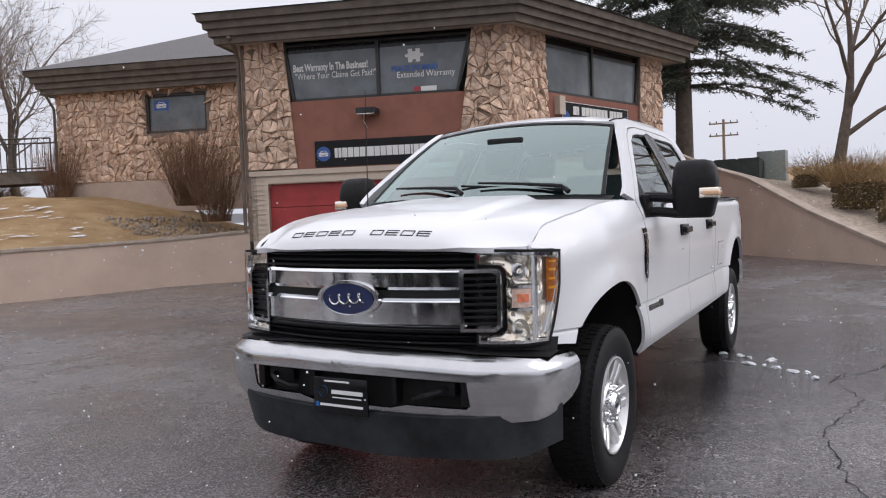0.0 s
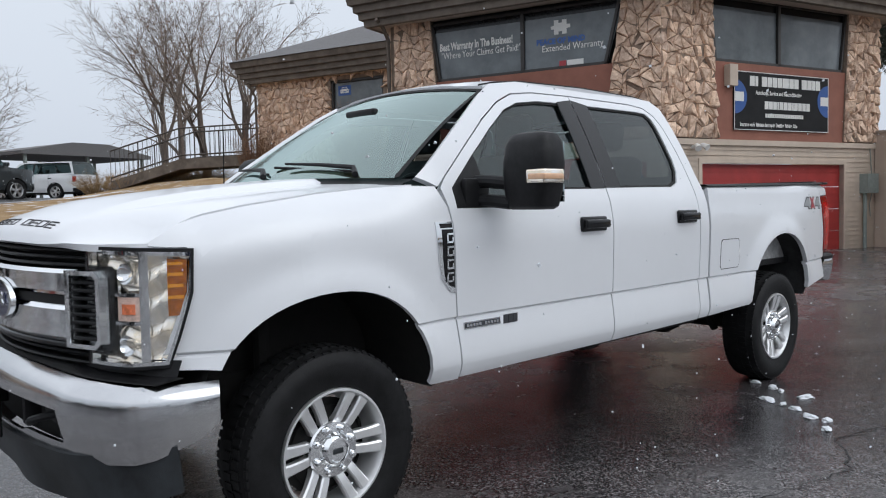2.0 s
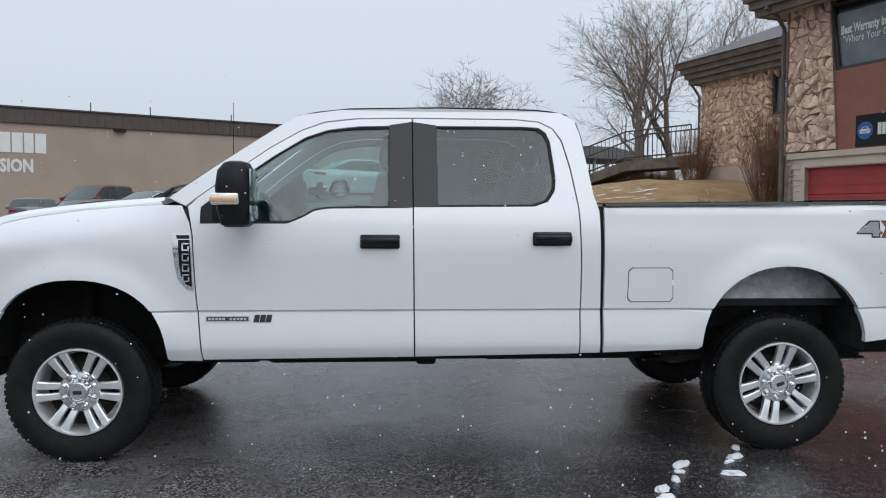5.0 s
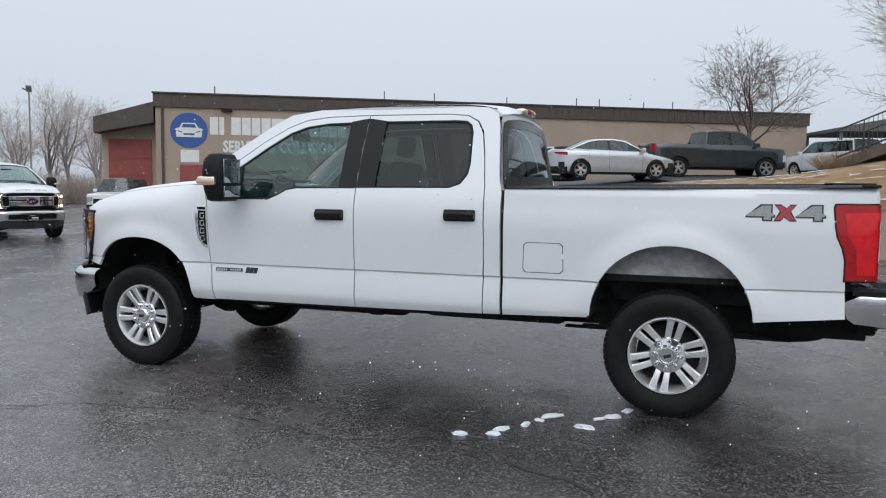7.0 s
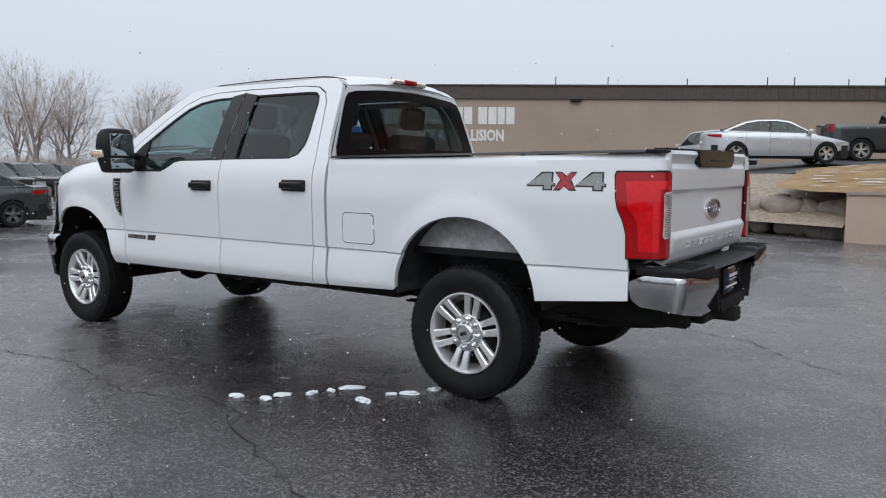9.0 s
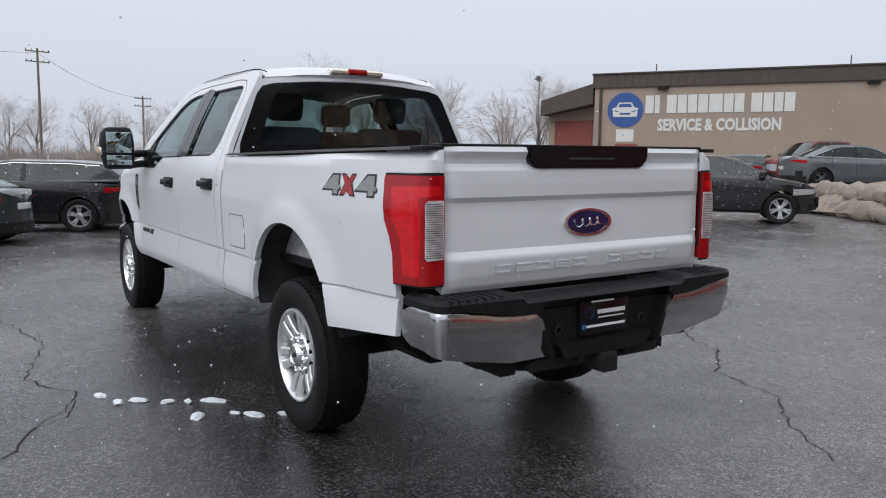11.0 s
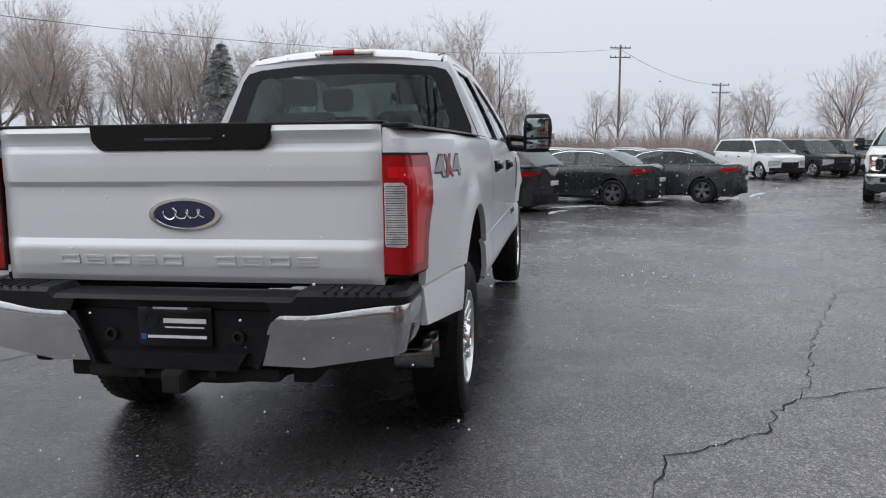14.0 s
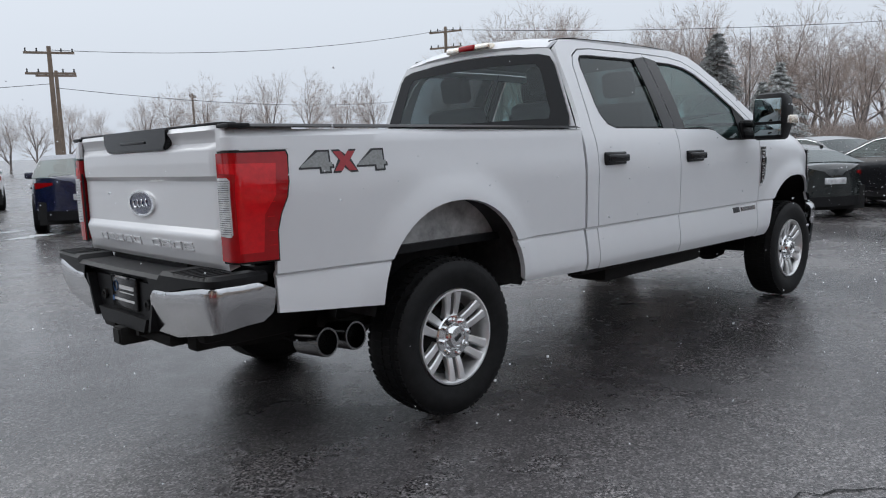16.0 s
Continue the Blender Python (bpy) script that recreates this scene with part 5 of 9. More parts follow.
wind = part("windshield", b, M_wind, truck, "clear windshield with black border")
b = bm_new()
rim = [screen_p(0.0, -1 + k / 12) for k in range(25)]
grid(b, [0.968, 1.0], [-1 + k / 12 for k in range(25)], lambda u, v: screen_p(u, v) + Vector((0.002, 0, 0.003)))
for s in (1, -1):
    grid(b, [k / 12 for k in range(13)], [0.972 * s, 1.0 * s] if s > 0 else [1.0 * s, 0.972 * s], lambda u, v: screen_p(u, v) + Vector((0.002, 0, 0.003)))
part("windshield_border", b, M_gap, wind)
b = grid(bm_new(), [0, 0.35, 0.7, 1], [-1 + k / 12 for k in range(25)],
         lambda u, v: Vector((-0.262 - 0.20 * abs(v) ** 2.2 - 0.09 * u, v * 0.84, 1.478 - 0.02 * v * v + 0.03 * u)), True)
part("cowl_panel", b, M_blackplastic, truck)
for s, x0 in ((1, 0.0), (-1, 0.0)):
    b = bm_new()
    y0, y1 = (0.62, 0.05) if s > 0 else (-0.02, -0.60)
    p0, p1 = screen_p(0.03, y0 / 0.8), screen_p(0.09, y1 / 0.8)
    tube(b, [p0 + Vector((0.05, 0, 0.0)), p0 + Vector((0.02, -0.05, 0.035)), p0.lerp(p1, 0.5) + Vector((0.015, 0, 0.035)), p1 + Vector((0.01, 0, 0.03))], [0.016, 0.012, 0.009, 0.006], 8)
    tube(b, [p0.lerp(p1, 0.08) + Vector((0.004, 0, 0.012)), p1 + Vector((0.0, -0.12 * s, 0.016))], 0.007, 6)
    part("wiper", b, M_blackplastic, truck)

# cab back: rear wall, big dark window
def back_p(u, v):
    """u: height 0..1 from bed rail to roof."""
    y = v * lerp(u, [(0, 0.935), (0.1, 0.905), (0.9, 0.715), (1, 0.665)])
    return Vector((-2.948 + 0.068 * u - 0.012 * (1 - v * v), y, 1.40 + 0.56 * u + 0.04 * u * (1 - v * v)))


BACK_RING = [(-0.93, 0.13), (-0.83, 0.10), (0.83, 0.10), (0.93, 0.13), (0.955, 0.25), (0.955, 0.80), (0.93, 0.885), (0.83, 0.91), (-0.83, 0.91), (-0.93, 0.885), (-0.955, 0.80), (-0.955, 0.25)]
b = sheet([[(-1, -0.9), (1, -0.9), (1, 1), (-1, 1)], BACK_RING], lambda v, u: back_p(u, v) if u >= 0 else Vector((-2.95, v * 0.95, 1.40 + 0.8 * u)), 0.1, 0.1, 0.0, False)
part("cab_back", b, M_white, truck)
rw = part("rear_window", sheet([[(v * 1.02, (u - 0.5) * 1.04 + 0.5) for v, u in BACK_RING]], lambda v, u: back_p(u, v) + Vector((-0.006, 0, 0)), 0.1, 0.1, 0.0, False), M_back, truck, "wide dark rear window")
b = sheet([[(v * 1.025, (u - 0.5) * 1.05 + 0.5) for v, u in BACK_RING], [(-0.80, 0.22), (0.80, 0.22), (0.83, 0.30), (0.82, 0.76), (0.78, 0.82), (-0.78, 0.82), (-0.82, 0.76), (-0.83, 0.30)]],
          lambda v, u: back_p(u, v) + Vector((-0.009, 0, 0)), 0.1, 0.1, 0.0, False)
part("window_border", b, M_gloss, rw)
b = bm_new()
box(b, (-2.93, -0.205, 2.010), (-2.86, 0.205, 2.050), 0.014, 3)
lamp3 = part("high_brake_light", b, M_clear, truck, "high brake light with red centre")
b = bm_new()
box(b, (-2.94, -0.075, 2.013), (-2.88, 0.075, 2.053), 0.012, 3)
part("lens", b, M_red, lamp3)

# ---- bed ----
for s in (1, -1):
    b = grid(bm_new(), [-2.99, -4.0, -5.0, -5.155], [0, 0.4, 0.8, 1], lambda x, v: Vector((x, s * (bed_y(x, 1.45) + 0.014 - 0.09 * v), 1.452 + (-2.99 - x) * 0.0118 + 0.014 * (0.1 < v < 0.9) + 0.004)), s > 0)
    part("bed_rail_cap", b, M_blackplastic, truck)
b = bm_new()
box(b, (-5.13, -0.86, 0.86), (-2.99, 0.86, 0.90))
box(b, (-3.03, -0.92, 0.9), (-2.99, 0.92, 1.45))
for s in (1, -1):
    box(b, (-5.10, s * 0.80 - 0.02, 0.9), (-3.0, s * 0.80 + 0.02, 1.445))
part("bed_floor", b, M_blackplastic, truck, "black bed liner")


GATE = [(0.885, -0.008), (0.91, 0.010), (0.95, 0.022), (1.018, 0.034), (1.030, 0.032), (1.058, 0.012), (1.16, 0.010), (1.252, 0.006), (1.262, 0.006), (1.284, 0.024), (1.34, 0.026), (1.392, 0.024), (1.402, 0.020), (1.424, 0.002), (1.442, 0.006), (1.474, 0.028), (1.492, 0.018), (1.498, -0.01)]


def gate_p(y, z):
    side = min(1.0, max(0.0, (0.803 - abs(y)) / 0.07))
    d = lerp(z, GATE)
    d = d * side
    return Vector((-5.200 - d - 0.012 * (1 - (y / 0.84) ** 2), y, z))


b = grid(bm_new(), [-0.788 + 1.576 * k / 60 for k in range(61)], sorted({z for z, _ in GATE} | {0.885 + 0.613 * k / 40 for k in range(41)}), gate_p, True)
thicken(b, 0.05)
gate = part("tailgate", b, M_white, truck, angle=28)
b = bm_new()
box(b, (-5.212, -0.80, 1.494), (-5.13, 0.80, 1.506), 0.004)
part("tailgate_cap", b, M_blackplastic, gate)
b = prism(bm_new(), [(-0.372, 1.500), (0.372, 1.500), (0.366, 1.440), (0.330, 1.404), (-0.330, 1.404), (-0.366, 1.440)], -5.205, -5.246, lambda u, v, w: Vector((w, u, v)))
bmesh.ops.bevel(b, geom=b.edges[:], offset=0.006, segments=2, affect='EDGES')
hb = part("tailgate_handle", b, M_gloss, gate, "gloss black tailgate handle trim")
b = box(bm_new(), (-5.252, -0.14, 1.438), (-5.242, 0.14, 1.450), 0.003)
part("handle_slot", b, M_greyplastic, hb)


# plain block marks standing for the raised lettering
def block_marks(name, n, width, height, gap, place, material, parent, skip=(), deep=0.004, ring=0.22):
    w = width / n
    for k in range(n):
        if k in skip:
            continue
        u0, u1 = -width / 2 + k * w + gap / 2, -width / 2 + (k + 1) * w - gap / 2
        t = height * ring
        b = bm_new()
        for a0, a1, c0, c1 in ((u0, u1, 0, t), (u0, u1, height - t, height), (u0, u0 + t * 0.9, 0, height)) + (((u0, u1, height / 2 - t / 2, height / 2 + t / 2),) if k % 2 else ((u1 - t * 0.9, u1, 0, height),)):
            prism(b, [(a0, c0), (a1, c0), (a1, c1), (a0, c1)], 0.0, deep, place)
        part(name, b, material, parent, "block letter mark")


block_marks("raised_mark", 10, 1.10, 0.036, 0.026, lambda u, v, w: gate_p(-u, 0.957 + v) + Vector((0.002 - w, 0, 0)), M_white, gate, skip=(5,), deep=0.007)
block_marks("hood_mark", 10, 0.80, 0.030, 0.018, lambda u, v, w: (lambda x, y: Vector((x, y, hood_z(x, y) + 0.0005 + w)))(0.868 - 0.105 * (abs(u) / 0.78) ** 2.2 - v * 1.1, u), M_darktext, hood, skip=(5,), deep=0.003, ring=0.11)


def oval(parent, place, rx, rz, name="badge"):
    def rim(r1, r2, w0, w1):
        b = bm_new()
        n = 40
        vs = [[b.verts.new(place(rr * rx * math.cos(2 * math.pi * k / n), rr * rz * math.sin(2 * math.pi * k / n), w)) for k in range(n)] for rr, w in ((r1, 0), (r1 * 0.985, w1), (r2, w1), (r2, w0))]
        for a, c in zip(vs, vs[1:]):
            for k in range(n):
                b.faces.new((a[k], a[(k + 1) % n], c[(k + 1) % n], c[k]))
        if r2 > 0.3:
            b.faces.new(vs[3])
        bmesh.ops.recalc_face_normals(b, faces=b.faces[:])
        return b
    bd = part(name, rim(1.0, 0.86, 0.006, 0.014), M_chrome, parent, "oval badge with chrome rim")
    part("badge_field", rim(0.84, 0.80, 0.010, 0.0105), M_badgeblue, bd, "dark blue oval field")
    b = bm_new()
    pts = [place(rx * (0.55 * u + 0.09 * math.cos(11 * u)), rz * (0.26 * math.sin(11 * u) + 0.08 * u), 0.013) for u in [-1 + k * 0.025 for k in range(81)]]
    tube(b, pts, rz * 0.045, 6)
    part("badge_script", b, M_chrome, bd, "plain silver flourish")
    return bd


oval(gate, lambda u, v, w: Vector((-5.219 - w, -u, 1.156 + v)), 0.150, 0.064)

# tail lights: one lens wrapped round the corner of the bed
def wrap(u, z, s, off=0.0):
    """u runs from the tailgate across the rear face, round the corner and forward along the side."""
    x0, rad, y0 = -5.226, 0.05, 0.796
    ys = bed_y(x0 + rad, z)
    l1 = ys - rad - y0
    if u < l1:
        return Vector((x0 - off, s * (y0 + u), z))
    if u < l1 + rad * math.pi / 2:
        a = (u - l1) / rad
        return Vector((x0 + rad - (rad + off) * math.cos(a), s * (ys - rad + (rad + off) * math.sin(a)), z))
    x = x0 + rad + u - l1 - rad * math.pi / 2
    return Vector((x, s * (bed_y(x, z) + off), z))


for s in (1, -1):
    prof = [(0.0, 0.932), (0.262, 0.928), (0.266, 1.05), (0.285, 1.12), (0.318, 1.19), (0.326, 1.25), (0.320, 1.36), (0.312, 1.376), (0.0, 1.376)]
    lt = part("tail_light", sheet([prof], lambda u, z: wrap(u, z, s, 0.008), 0.016, 0.04, 0.02, s < 0), M_red, truck, "red tail light with clear ribbed lens")
    part("lens_gap", sheet([[(-0.004, 0.922), (0.270, 0.920), (0.275, 1.05), (0.294, 1.118), (0.327, 1.188), (0.335, 1.25), (0.329, 1.365), (0.318, 1.385), (-0.004, 1.385)]], lambda u, z: wrap(max(0.0, u), z, s, 0.001), 0.016, 0.05, 0.012, s < 0), M_gap, lt)
    cl = [(0.006, 1.045), (0.010, 1.036), (0.078, 1.034), (0.086, 1.045), (0.086, 1.262), (0.074, 1.276), (0.006, 1.276)]
    cp = part("clear_lens", sheet([cl], lambda u, z: wrap(u, z, s, 0.012), 0.016, 0.04, 0.006, s < 0), M_clearlens, lt, "clear ribbed reversing lens")
    for k in range(25):
        z = 1.046 + 0.009 * k
        part("lens_rib", sheet([[(0.010, z), (0.082, z), (0.082, z + 0.0022), (0.010, z + 0.0022)]], lambda u, z: wrap(u, z, s, 0.0138), 0.03, 0.05, 0.003, s < 0), M_darkchrome, cp)
    part("inner_lamp", sheet([[(0.105, 0.965), (0.20, 0.965), (0.215, 1.12), (0.27, 1.2), (0.27, 1.33), (0.02, 1.335), (0.02, 1.295), (0.105, 1.29)]], lambda u, z: wrap(u, z, s, 0.0095), 0.016, 0.04, 0.002, s < 0), M_redlit, lt, "brighter red inner lamp")
    for z in (0.99, 1.05, 1.11, 1.17, 1.215, 1.26):
        part("inner_rib", sheet([[(0.225 + 0.1 * max(0, z - 1.1), z), (0.255 + 0.1 * max(0, z - 1.1), z), (0.255 + 0.1 * max(0, z - 1.1), z + 0.003), (0.225 + 0.1 * max(0, z - 1.1), z + 0.003)]], lambda u, z: wrap(u, z, s, 0.0125), 0.05, 0.05, 0.002, s < 0), M_redlit, lt)
    part("bed_corner", sheet([[(0.0, 1.388), (0.330, 1.388), (0.330, 1.480), (0.0, 1.480)]], lambda u, z: wrap(u, z, s, 0.0018), 0.014, 0.04, 0.02, s < 0), M_white, truck)
    part("rail_end", box(bm_new(), (-5.222, s * 0.842 - 0.052, 1.478), (-5.12, s * 0.842 + 0.050, 1.497), 0.006), M_blackplastic, truck, "black bed rail end cap")

# rear bumper: chrome corners, black pad, plate recess
bump = thing("rear_bumper", "", "")
bump.parent = truck


def bar_path(u):
    """Plan of the rear bumper: across the back, round the corner, forward along the side."""
    a = min(abs(u), 0.85)
    x, y = -5.398 + 0.045 * (a / 0.96) ** 2, a
    if abs(u) > 0.85:
        k = min((abs(u) - 0.85) / 0.06, math.pi / 2)
        x, y = x + 0.06 - 0.06 * math.cos(k), 0.85 + 0.06 * math.sin(k)
        x += max(0.0, abs(u) - 0.85 - 0.06 * math.pi / 2)
    return Vector((x, math.copysign(y, u)))


for s in (1, -1):
    def chrome_at(u, z):
        p, c = bar_path(u), Vector((-5.20, 0.0 if u < 0.81 else 0.79))
        n = (Vector((c.x, p.y)) - p).normalized() if u < 0.85 else (Vector((-5.20, 0.79)) - p).normalized()
        d = 0.05 * max(0.0, (0.785 - z) / 0.18) ** 1.3 + 0.012 * max(0.0, (z - 0.785 - 0.042 * sstep(0.5, 0.9, u)) / 0.02)
        q = p + n * d
        return Vector((q.x, s * q.y, z))
    b = sheet([[(0.320, 0.592), (0.52, 0.585), (0.75, 0.625), (0.90, 0.650), (1.15, 0.668), (1.188, 0.70), (1.19, 0.80), (1.11, 0.838), (0.90, 0.845), (0.52, 0.800), (0.43, 0.795), (0.395, 0.765)]], chrome_at, 0.02, 0.02, 0.012, s < 0)
    part("chrome_corner", b, M_steel, bump, "satin chrome bumper corner")
us = [-1.15 + 2.30 * k / 96 for k in range(97)]


def pad(u, k):
    p = bar_path(u)
    a = abs(u)
    q = Vector((max(p.x, -5.205), math.copysign(min(abs(p.y), 0.82), u)))
    top = 0.885 if a > 0.5 else 0.862
    low = (0.800 + 0.042 * sstep(0.50, 0.85, a)) if a > 0.40 else 0.848
    p2 = p + (q - p) * min(1.0, 0.02 / max(1e-4, (q - p).length))
    return [Vector((q.x, q.y, top)), Vector((p2.x, p2.y, top)), Vector((p.x, p.y, top - 0.016)), Vector((p.x, p.y, low))][k]


b = grid(bm_new(), us, [0, 1, 2, 3], pad)
bmesh.ops.recalc_face_normals(b, faces=b.faces[:])
part("bumper_core", box(bm_new(), (-5.32, -0.85, 0.67), (-5.19, 0.85, 0.86), 0.02), M_blackplastic, bump)
part("step_pad", b, M_blackplastic, bump, "black ribbed step pad")
for s in (1, -1):
    for k in range(7):
        part("pad_rib", box(bm_new(), (-5.375, s * (0.60 + 0.04 * k) - 0.006, 0.884), (-5.23, s * (0.60 + 0.04 * k) + 0.006, 0.889), 0.002, 1), M_blackplastic, bump)
b = bm_new()
prism(b, [(-0.41, 0.80), (0.41, 0.80), (0.345, 0.62), (0.31, 0.585), (-0.31, 0.585), (-0.345, 0.62)], -5.20, -5.335, lambda u, v, w: Vector((w, u, v)))
prism(b, [(-0.29, 0.64), (0.29, 0.64), (0.25, 0.575), (-0.25, 0.575)], -5.2, -5.372, lambda u, v, w: Vector((w, u, v)))
part("bumper_centre", b, M_blackplastic, bump)
for s in (1, -1):
    b = prism(bm_new(), [(s * 0.420, 0.80), (s * 0.395, 0.80), (s * 0.318, 0.59), (s * 0.340, 0.59)], -5.25, -5.378, lambda u, v, w: Vector((w, u, v)))
    part("bumper_edge", b, M_blackplastic, bump)
for s, yy in ((1, 0.27), (-1, -0.25)):
    b = lathe(bm_new(), [(0.026, 0), (0.026, 0.012), (0.015, 0.014), (0.014, 0.004)], 20, pose(-5.336, yy, 0.70, 0, 0, 90))
    part("bumper_socket", b, M_gap, bump)
pl = part("licence_plate_board", box(bm_new(), (-5.352, -0.152, 0.655), (-5.336, 0.152, 0.815), 0.008, 2), M_gloss, bump, "black dealer plate with white bars")


def plate_marks(parent, X, y0, z0, d, sy):
    """Plain bars of white and blue where the dealer's plate carries writing."""
    for name, u0, u1, v0, v1, m in (("text_bar", -0.085, 0.055, 0.067, 0.075, M_whitetext), ("text_bar", -0.045, 0.128, 0.013, 0.031, M_whitetext), ("text_bar", -0.04, 0.12, -0.006, -0.001, M_whitetext),
                                    ("text_bar", -0.112, 0.128, -0.046, -0.035, M_whitetext), ("blue_mark", -0.138, -0.118, -0.052, -0.030, M_signblue)):
        b = box(bm_new(), (min(X, X + d), y0 + sy * u0 if sy > 0 else y0 - u1, z0 + v0), (max(X, X + d), y0 + sy * u1 if sy > 0 else y0 - u0, z0 + v1))
        part(name, b, m, parent)
    b = lathe(bm_new(), [(0.026, 0), (0.026, 0.003)], 24, pose(X, y0 + sy * -0.092, z0 + 0.022, 0, 0, 90 if d < 0 else -90))
    part("blue_roundel", b, M_signblue, parent)
    for u in (-0.105, 0.075):
        b = lathe(bm_new(), [(0.006, 0), (0.006, 0.004)], 12, pose(X, y0 + sy * u, z0 + 0.071, 0, 0, 90 if d < 0 else -90))
        part("screw", b, M_steel, parent)


M_signblue = mat("sign_blue", (0.015, 0.11, 0.33), 0.5, var=0.08, scale=12)
plate_marks(pl, -5.352, 0.0, 0.738, -0.003, -1)
b = bm_new()
box(b, (-5.40, -0.045, 0.485), (-5.10, 0.045, 0.575), 0.01)
box(b, (-5.32, -0.40, 0.515), (-5.22, 0.40, 0.575), 0.02)
box(b, (-5.36, -0.16, 0.545), (-5.28, -0.13, 0.60))
box(b, (-5.36, 0.13, 0.545), (-5.28, 0.16, 0.60))
hitch = part("tow_hitch", b, M_under, bump, "black square tow receiver")
# black plate: the hollow's darkness painted on the end of the solid bar
part("receiver_mouth", box(bm_new(), (-5.407, -0.034, 0.496), (-5.399, 0.034, 0.564)), M_gap, hitch)
for s in (1, -1):
    part("bumper_bracket", box(bm_new(), (-5.28, s * 0.62 - 0.04, 0.56), (-5.16, s * 0.62 + 0.04, 0.68), 0.02), M_under, bump)

# ---- nose ----
def fb(y):
    """Plan of the chrome front bumper."""
    a = abs(y)
    return 0.975 - 0.075 * (a / 0.7) ** 2 - 0.14 * max(0.0, (a - 0.62) / 0.36) ** 1.6


fbump = thing("front_bumper", "", "")
fbump.parent = truck
BUMP_Z = [(0.485, 0.060), (0.52, 0.040), (0.60, 0.014), (0.68, 0.0), (0.735, 0.002), (0.765, 0.016), (0.785, 0.042), (0.80, 0.075)]


def bump_p(y, z):
    a = abs(y)
    in_x, in_y = 1.0 - 0.7 * sstep(0.66, 1.0, a), 0.6 * sstep(0.66, 1.0, a)
    if a <= 0.88:
        x = fb(y)
        return Vector((x - in_x * lerp(z, BUMP_Z), y - math.copysign(in_y * lerp(z, BUMP_Z), y), z - 0.040 * (a / 0.97) ** 2 * (z - 0.485) / 0.3))
    k = (a - 0.88) / 0.30
    x = fb(0.88) - 0.30 * k
    yy = 0.88 + 0.085 * (1 - (1 - min(1, k)) ** 2.2)
    return Vector((x - in_x * lerp(z, BUMP_Z), math.copysign(yy - in_y * lerp(z, BUMP_Z), y), z - (0.033 + 0.005 * k) * (z - 0.485) / 0.3 + 0.03 * k * (0.80 - z) / 0.3))


outer = [(-1.17, 0.62), (-1.10, 0.56), (-0.95, 0.505), (-0.70, 0.487), (0.70, 0.487), (0.95, 0.505), (1.10, 0.56), (1.17, 0.62), (1.17, 0.799), (0.9, 0.80), (-0.9, 0.80), (-1.17, 0.799)]
slot = [(-0.60, 0.688), (0.60, 0.688), (0.605, 0.575), (0.585, 0.556), (0.30, 0.556), (0.22, 0.536), (-0.22, 0.536), (-0.30, 0.556), (-0.585, 0.556), (-0.605, 0.575)]
bm_f = sheet([outer, slot], bump_p, 0.04, 0.02, 0.012, True)
part("chrome_face", bm_f, M_chrome_b, fbump, "chrome front bumper bar", angle=40)
# near-black sheets paint the dark of the hollow behind the bumper slot
b = grid(bm_new(), [-0.9 + 1.8 * k / 30 for k in range(31)], [0, 1], lambda y, v: Vector((fb(y) - 0.075 - 0.10 * v, y, 0.806 - 0.045 * y * y + 0.012 * v)), False)
grid(b, [-0.64 + 1.28 * k / 20 for k in range(21)], [0.52, 0.70], lambda y, z: Vector((fb(y) - 0.10, y, z)), True)
bmesh.ops.recalc_face_normals(b, faces=b.faces[:])
part("bumper_void", b, M_gap, fbump)
for s in (1, -1):
    b = bm_new()
    tube(b, [(0.84, s * 0.50, 0.64), (0.925, s * 0.47, 0.630), (0.952, s * 0.42, 0.612), (0.94, s * 0.36, 0.592), (0.91, s * 0.33, 0.586)], 0.015, 8)
    box(b, (0.82, s * 0.45 - 0.08, 0.60), (0.89, s * 0.45 + 0.08, 0.67), 0.015)
    part("tow_hook", b, M_blackplastic, fbump, "black tow hook")
    part("bumper_brace", box(bm_new(), (0.84, s * 0.23 - 0.015, 0.555), (0.925, s * 0.23 + 0.015, 0.69), 0.005), M_blackplastic, fbump)
    part("bumper_brace", box(bm_new(), (0.84, s * 0.575 - 0.02, 0.565), (0.895, s * 0.575 + 0.02, 0.68), 0.008), M_blackplastic, fbump)
fp = part("licence_plate_board", box(bm_new(), (0.975, -0.172, 0.492), (0.992, 0.133, 0.664), 0.008, 2), M_gloss, fbump, "black dealer plate with white bars")
plate_marks(fp, 0.992, -0.020, 0.576, 0.003, 1)


# air dam
def dam(y, z):
    a = abs(y)
    k = (0.50 - z) / 0.22
    x = 0.94 - 0.06 * k - 0.09 * (a / 0.8) ** 2 - 0.22 * max(0, (a - 0.6) / 0.36) ** 2
    return Vector((x, y, z + 0.05 * (a / 0.9) ** 3))


b = sheet([[(-0.92, 0.33), (-0.80, 0.298), (0.80, 0.298), (0.92, 0.33), (0.93, 0.50), (-0.93, 0.50)]], dam, 0.06, 0.03, 0.02, True)
for v in b.verts:
    v.co.x += 0.012 * math.sin(v.co.y * 9) * (0.5 - v.co.z) / 0.2
part("air_dam", b, M_greyplastic, fbump, "scuffed grey plastic air dam")
b = grid(bm_new(), [-0.90 + 1.8 * k / 36 for k in range(37)], [0, 1, 2], lambda y, k: [Vector((fb(y) - 0.085, y, 0.805 - 0.04 * y * y)), Vector((fb(y) - 0.15, y, 0.812 - 0.03 * y * y)), Vector((fb(y) - 0.17, y, 0.845))][int(k)], True)
bmesh.ops.recalc_face_normals(b, faces=b.faces[:])
part("bumper_filler", b, M_blackplastic, fbump)


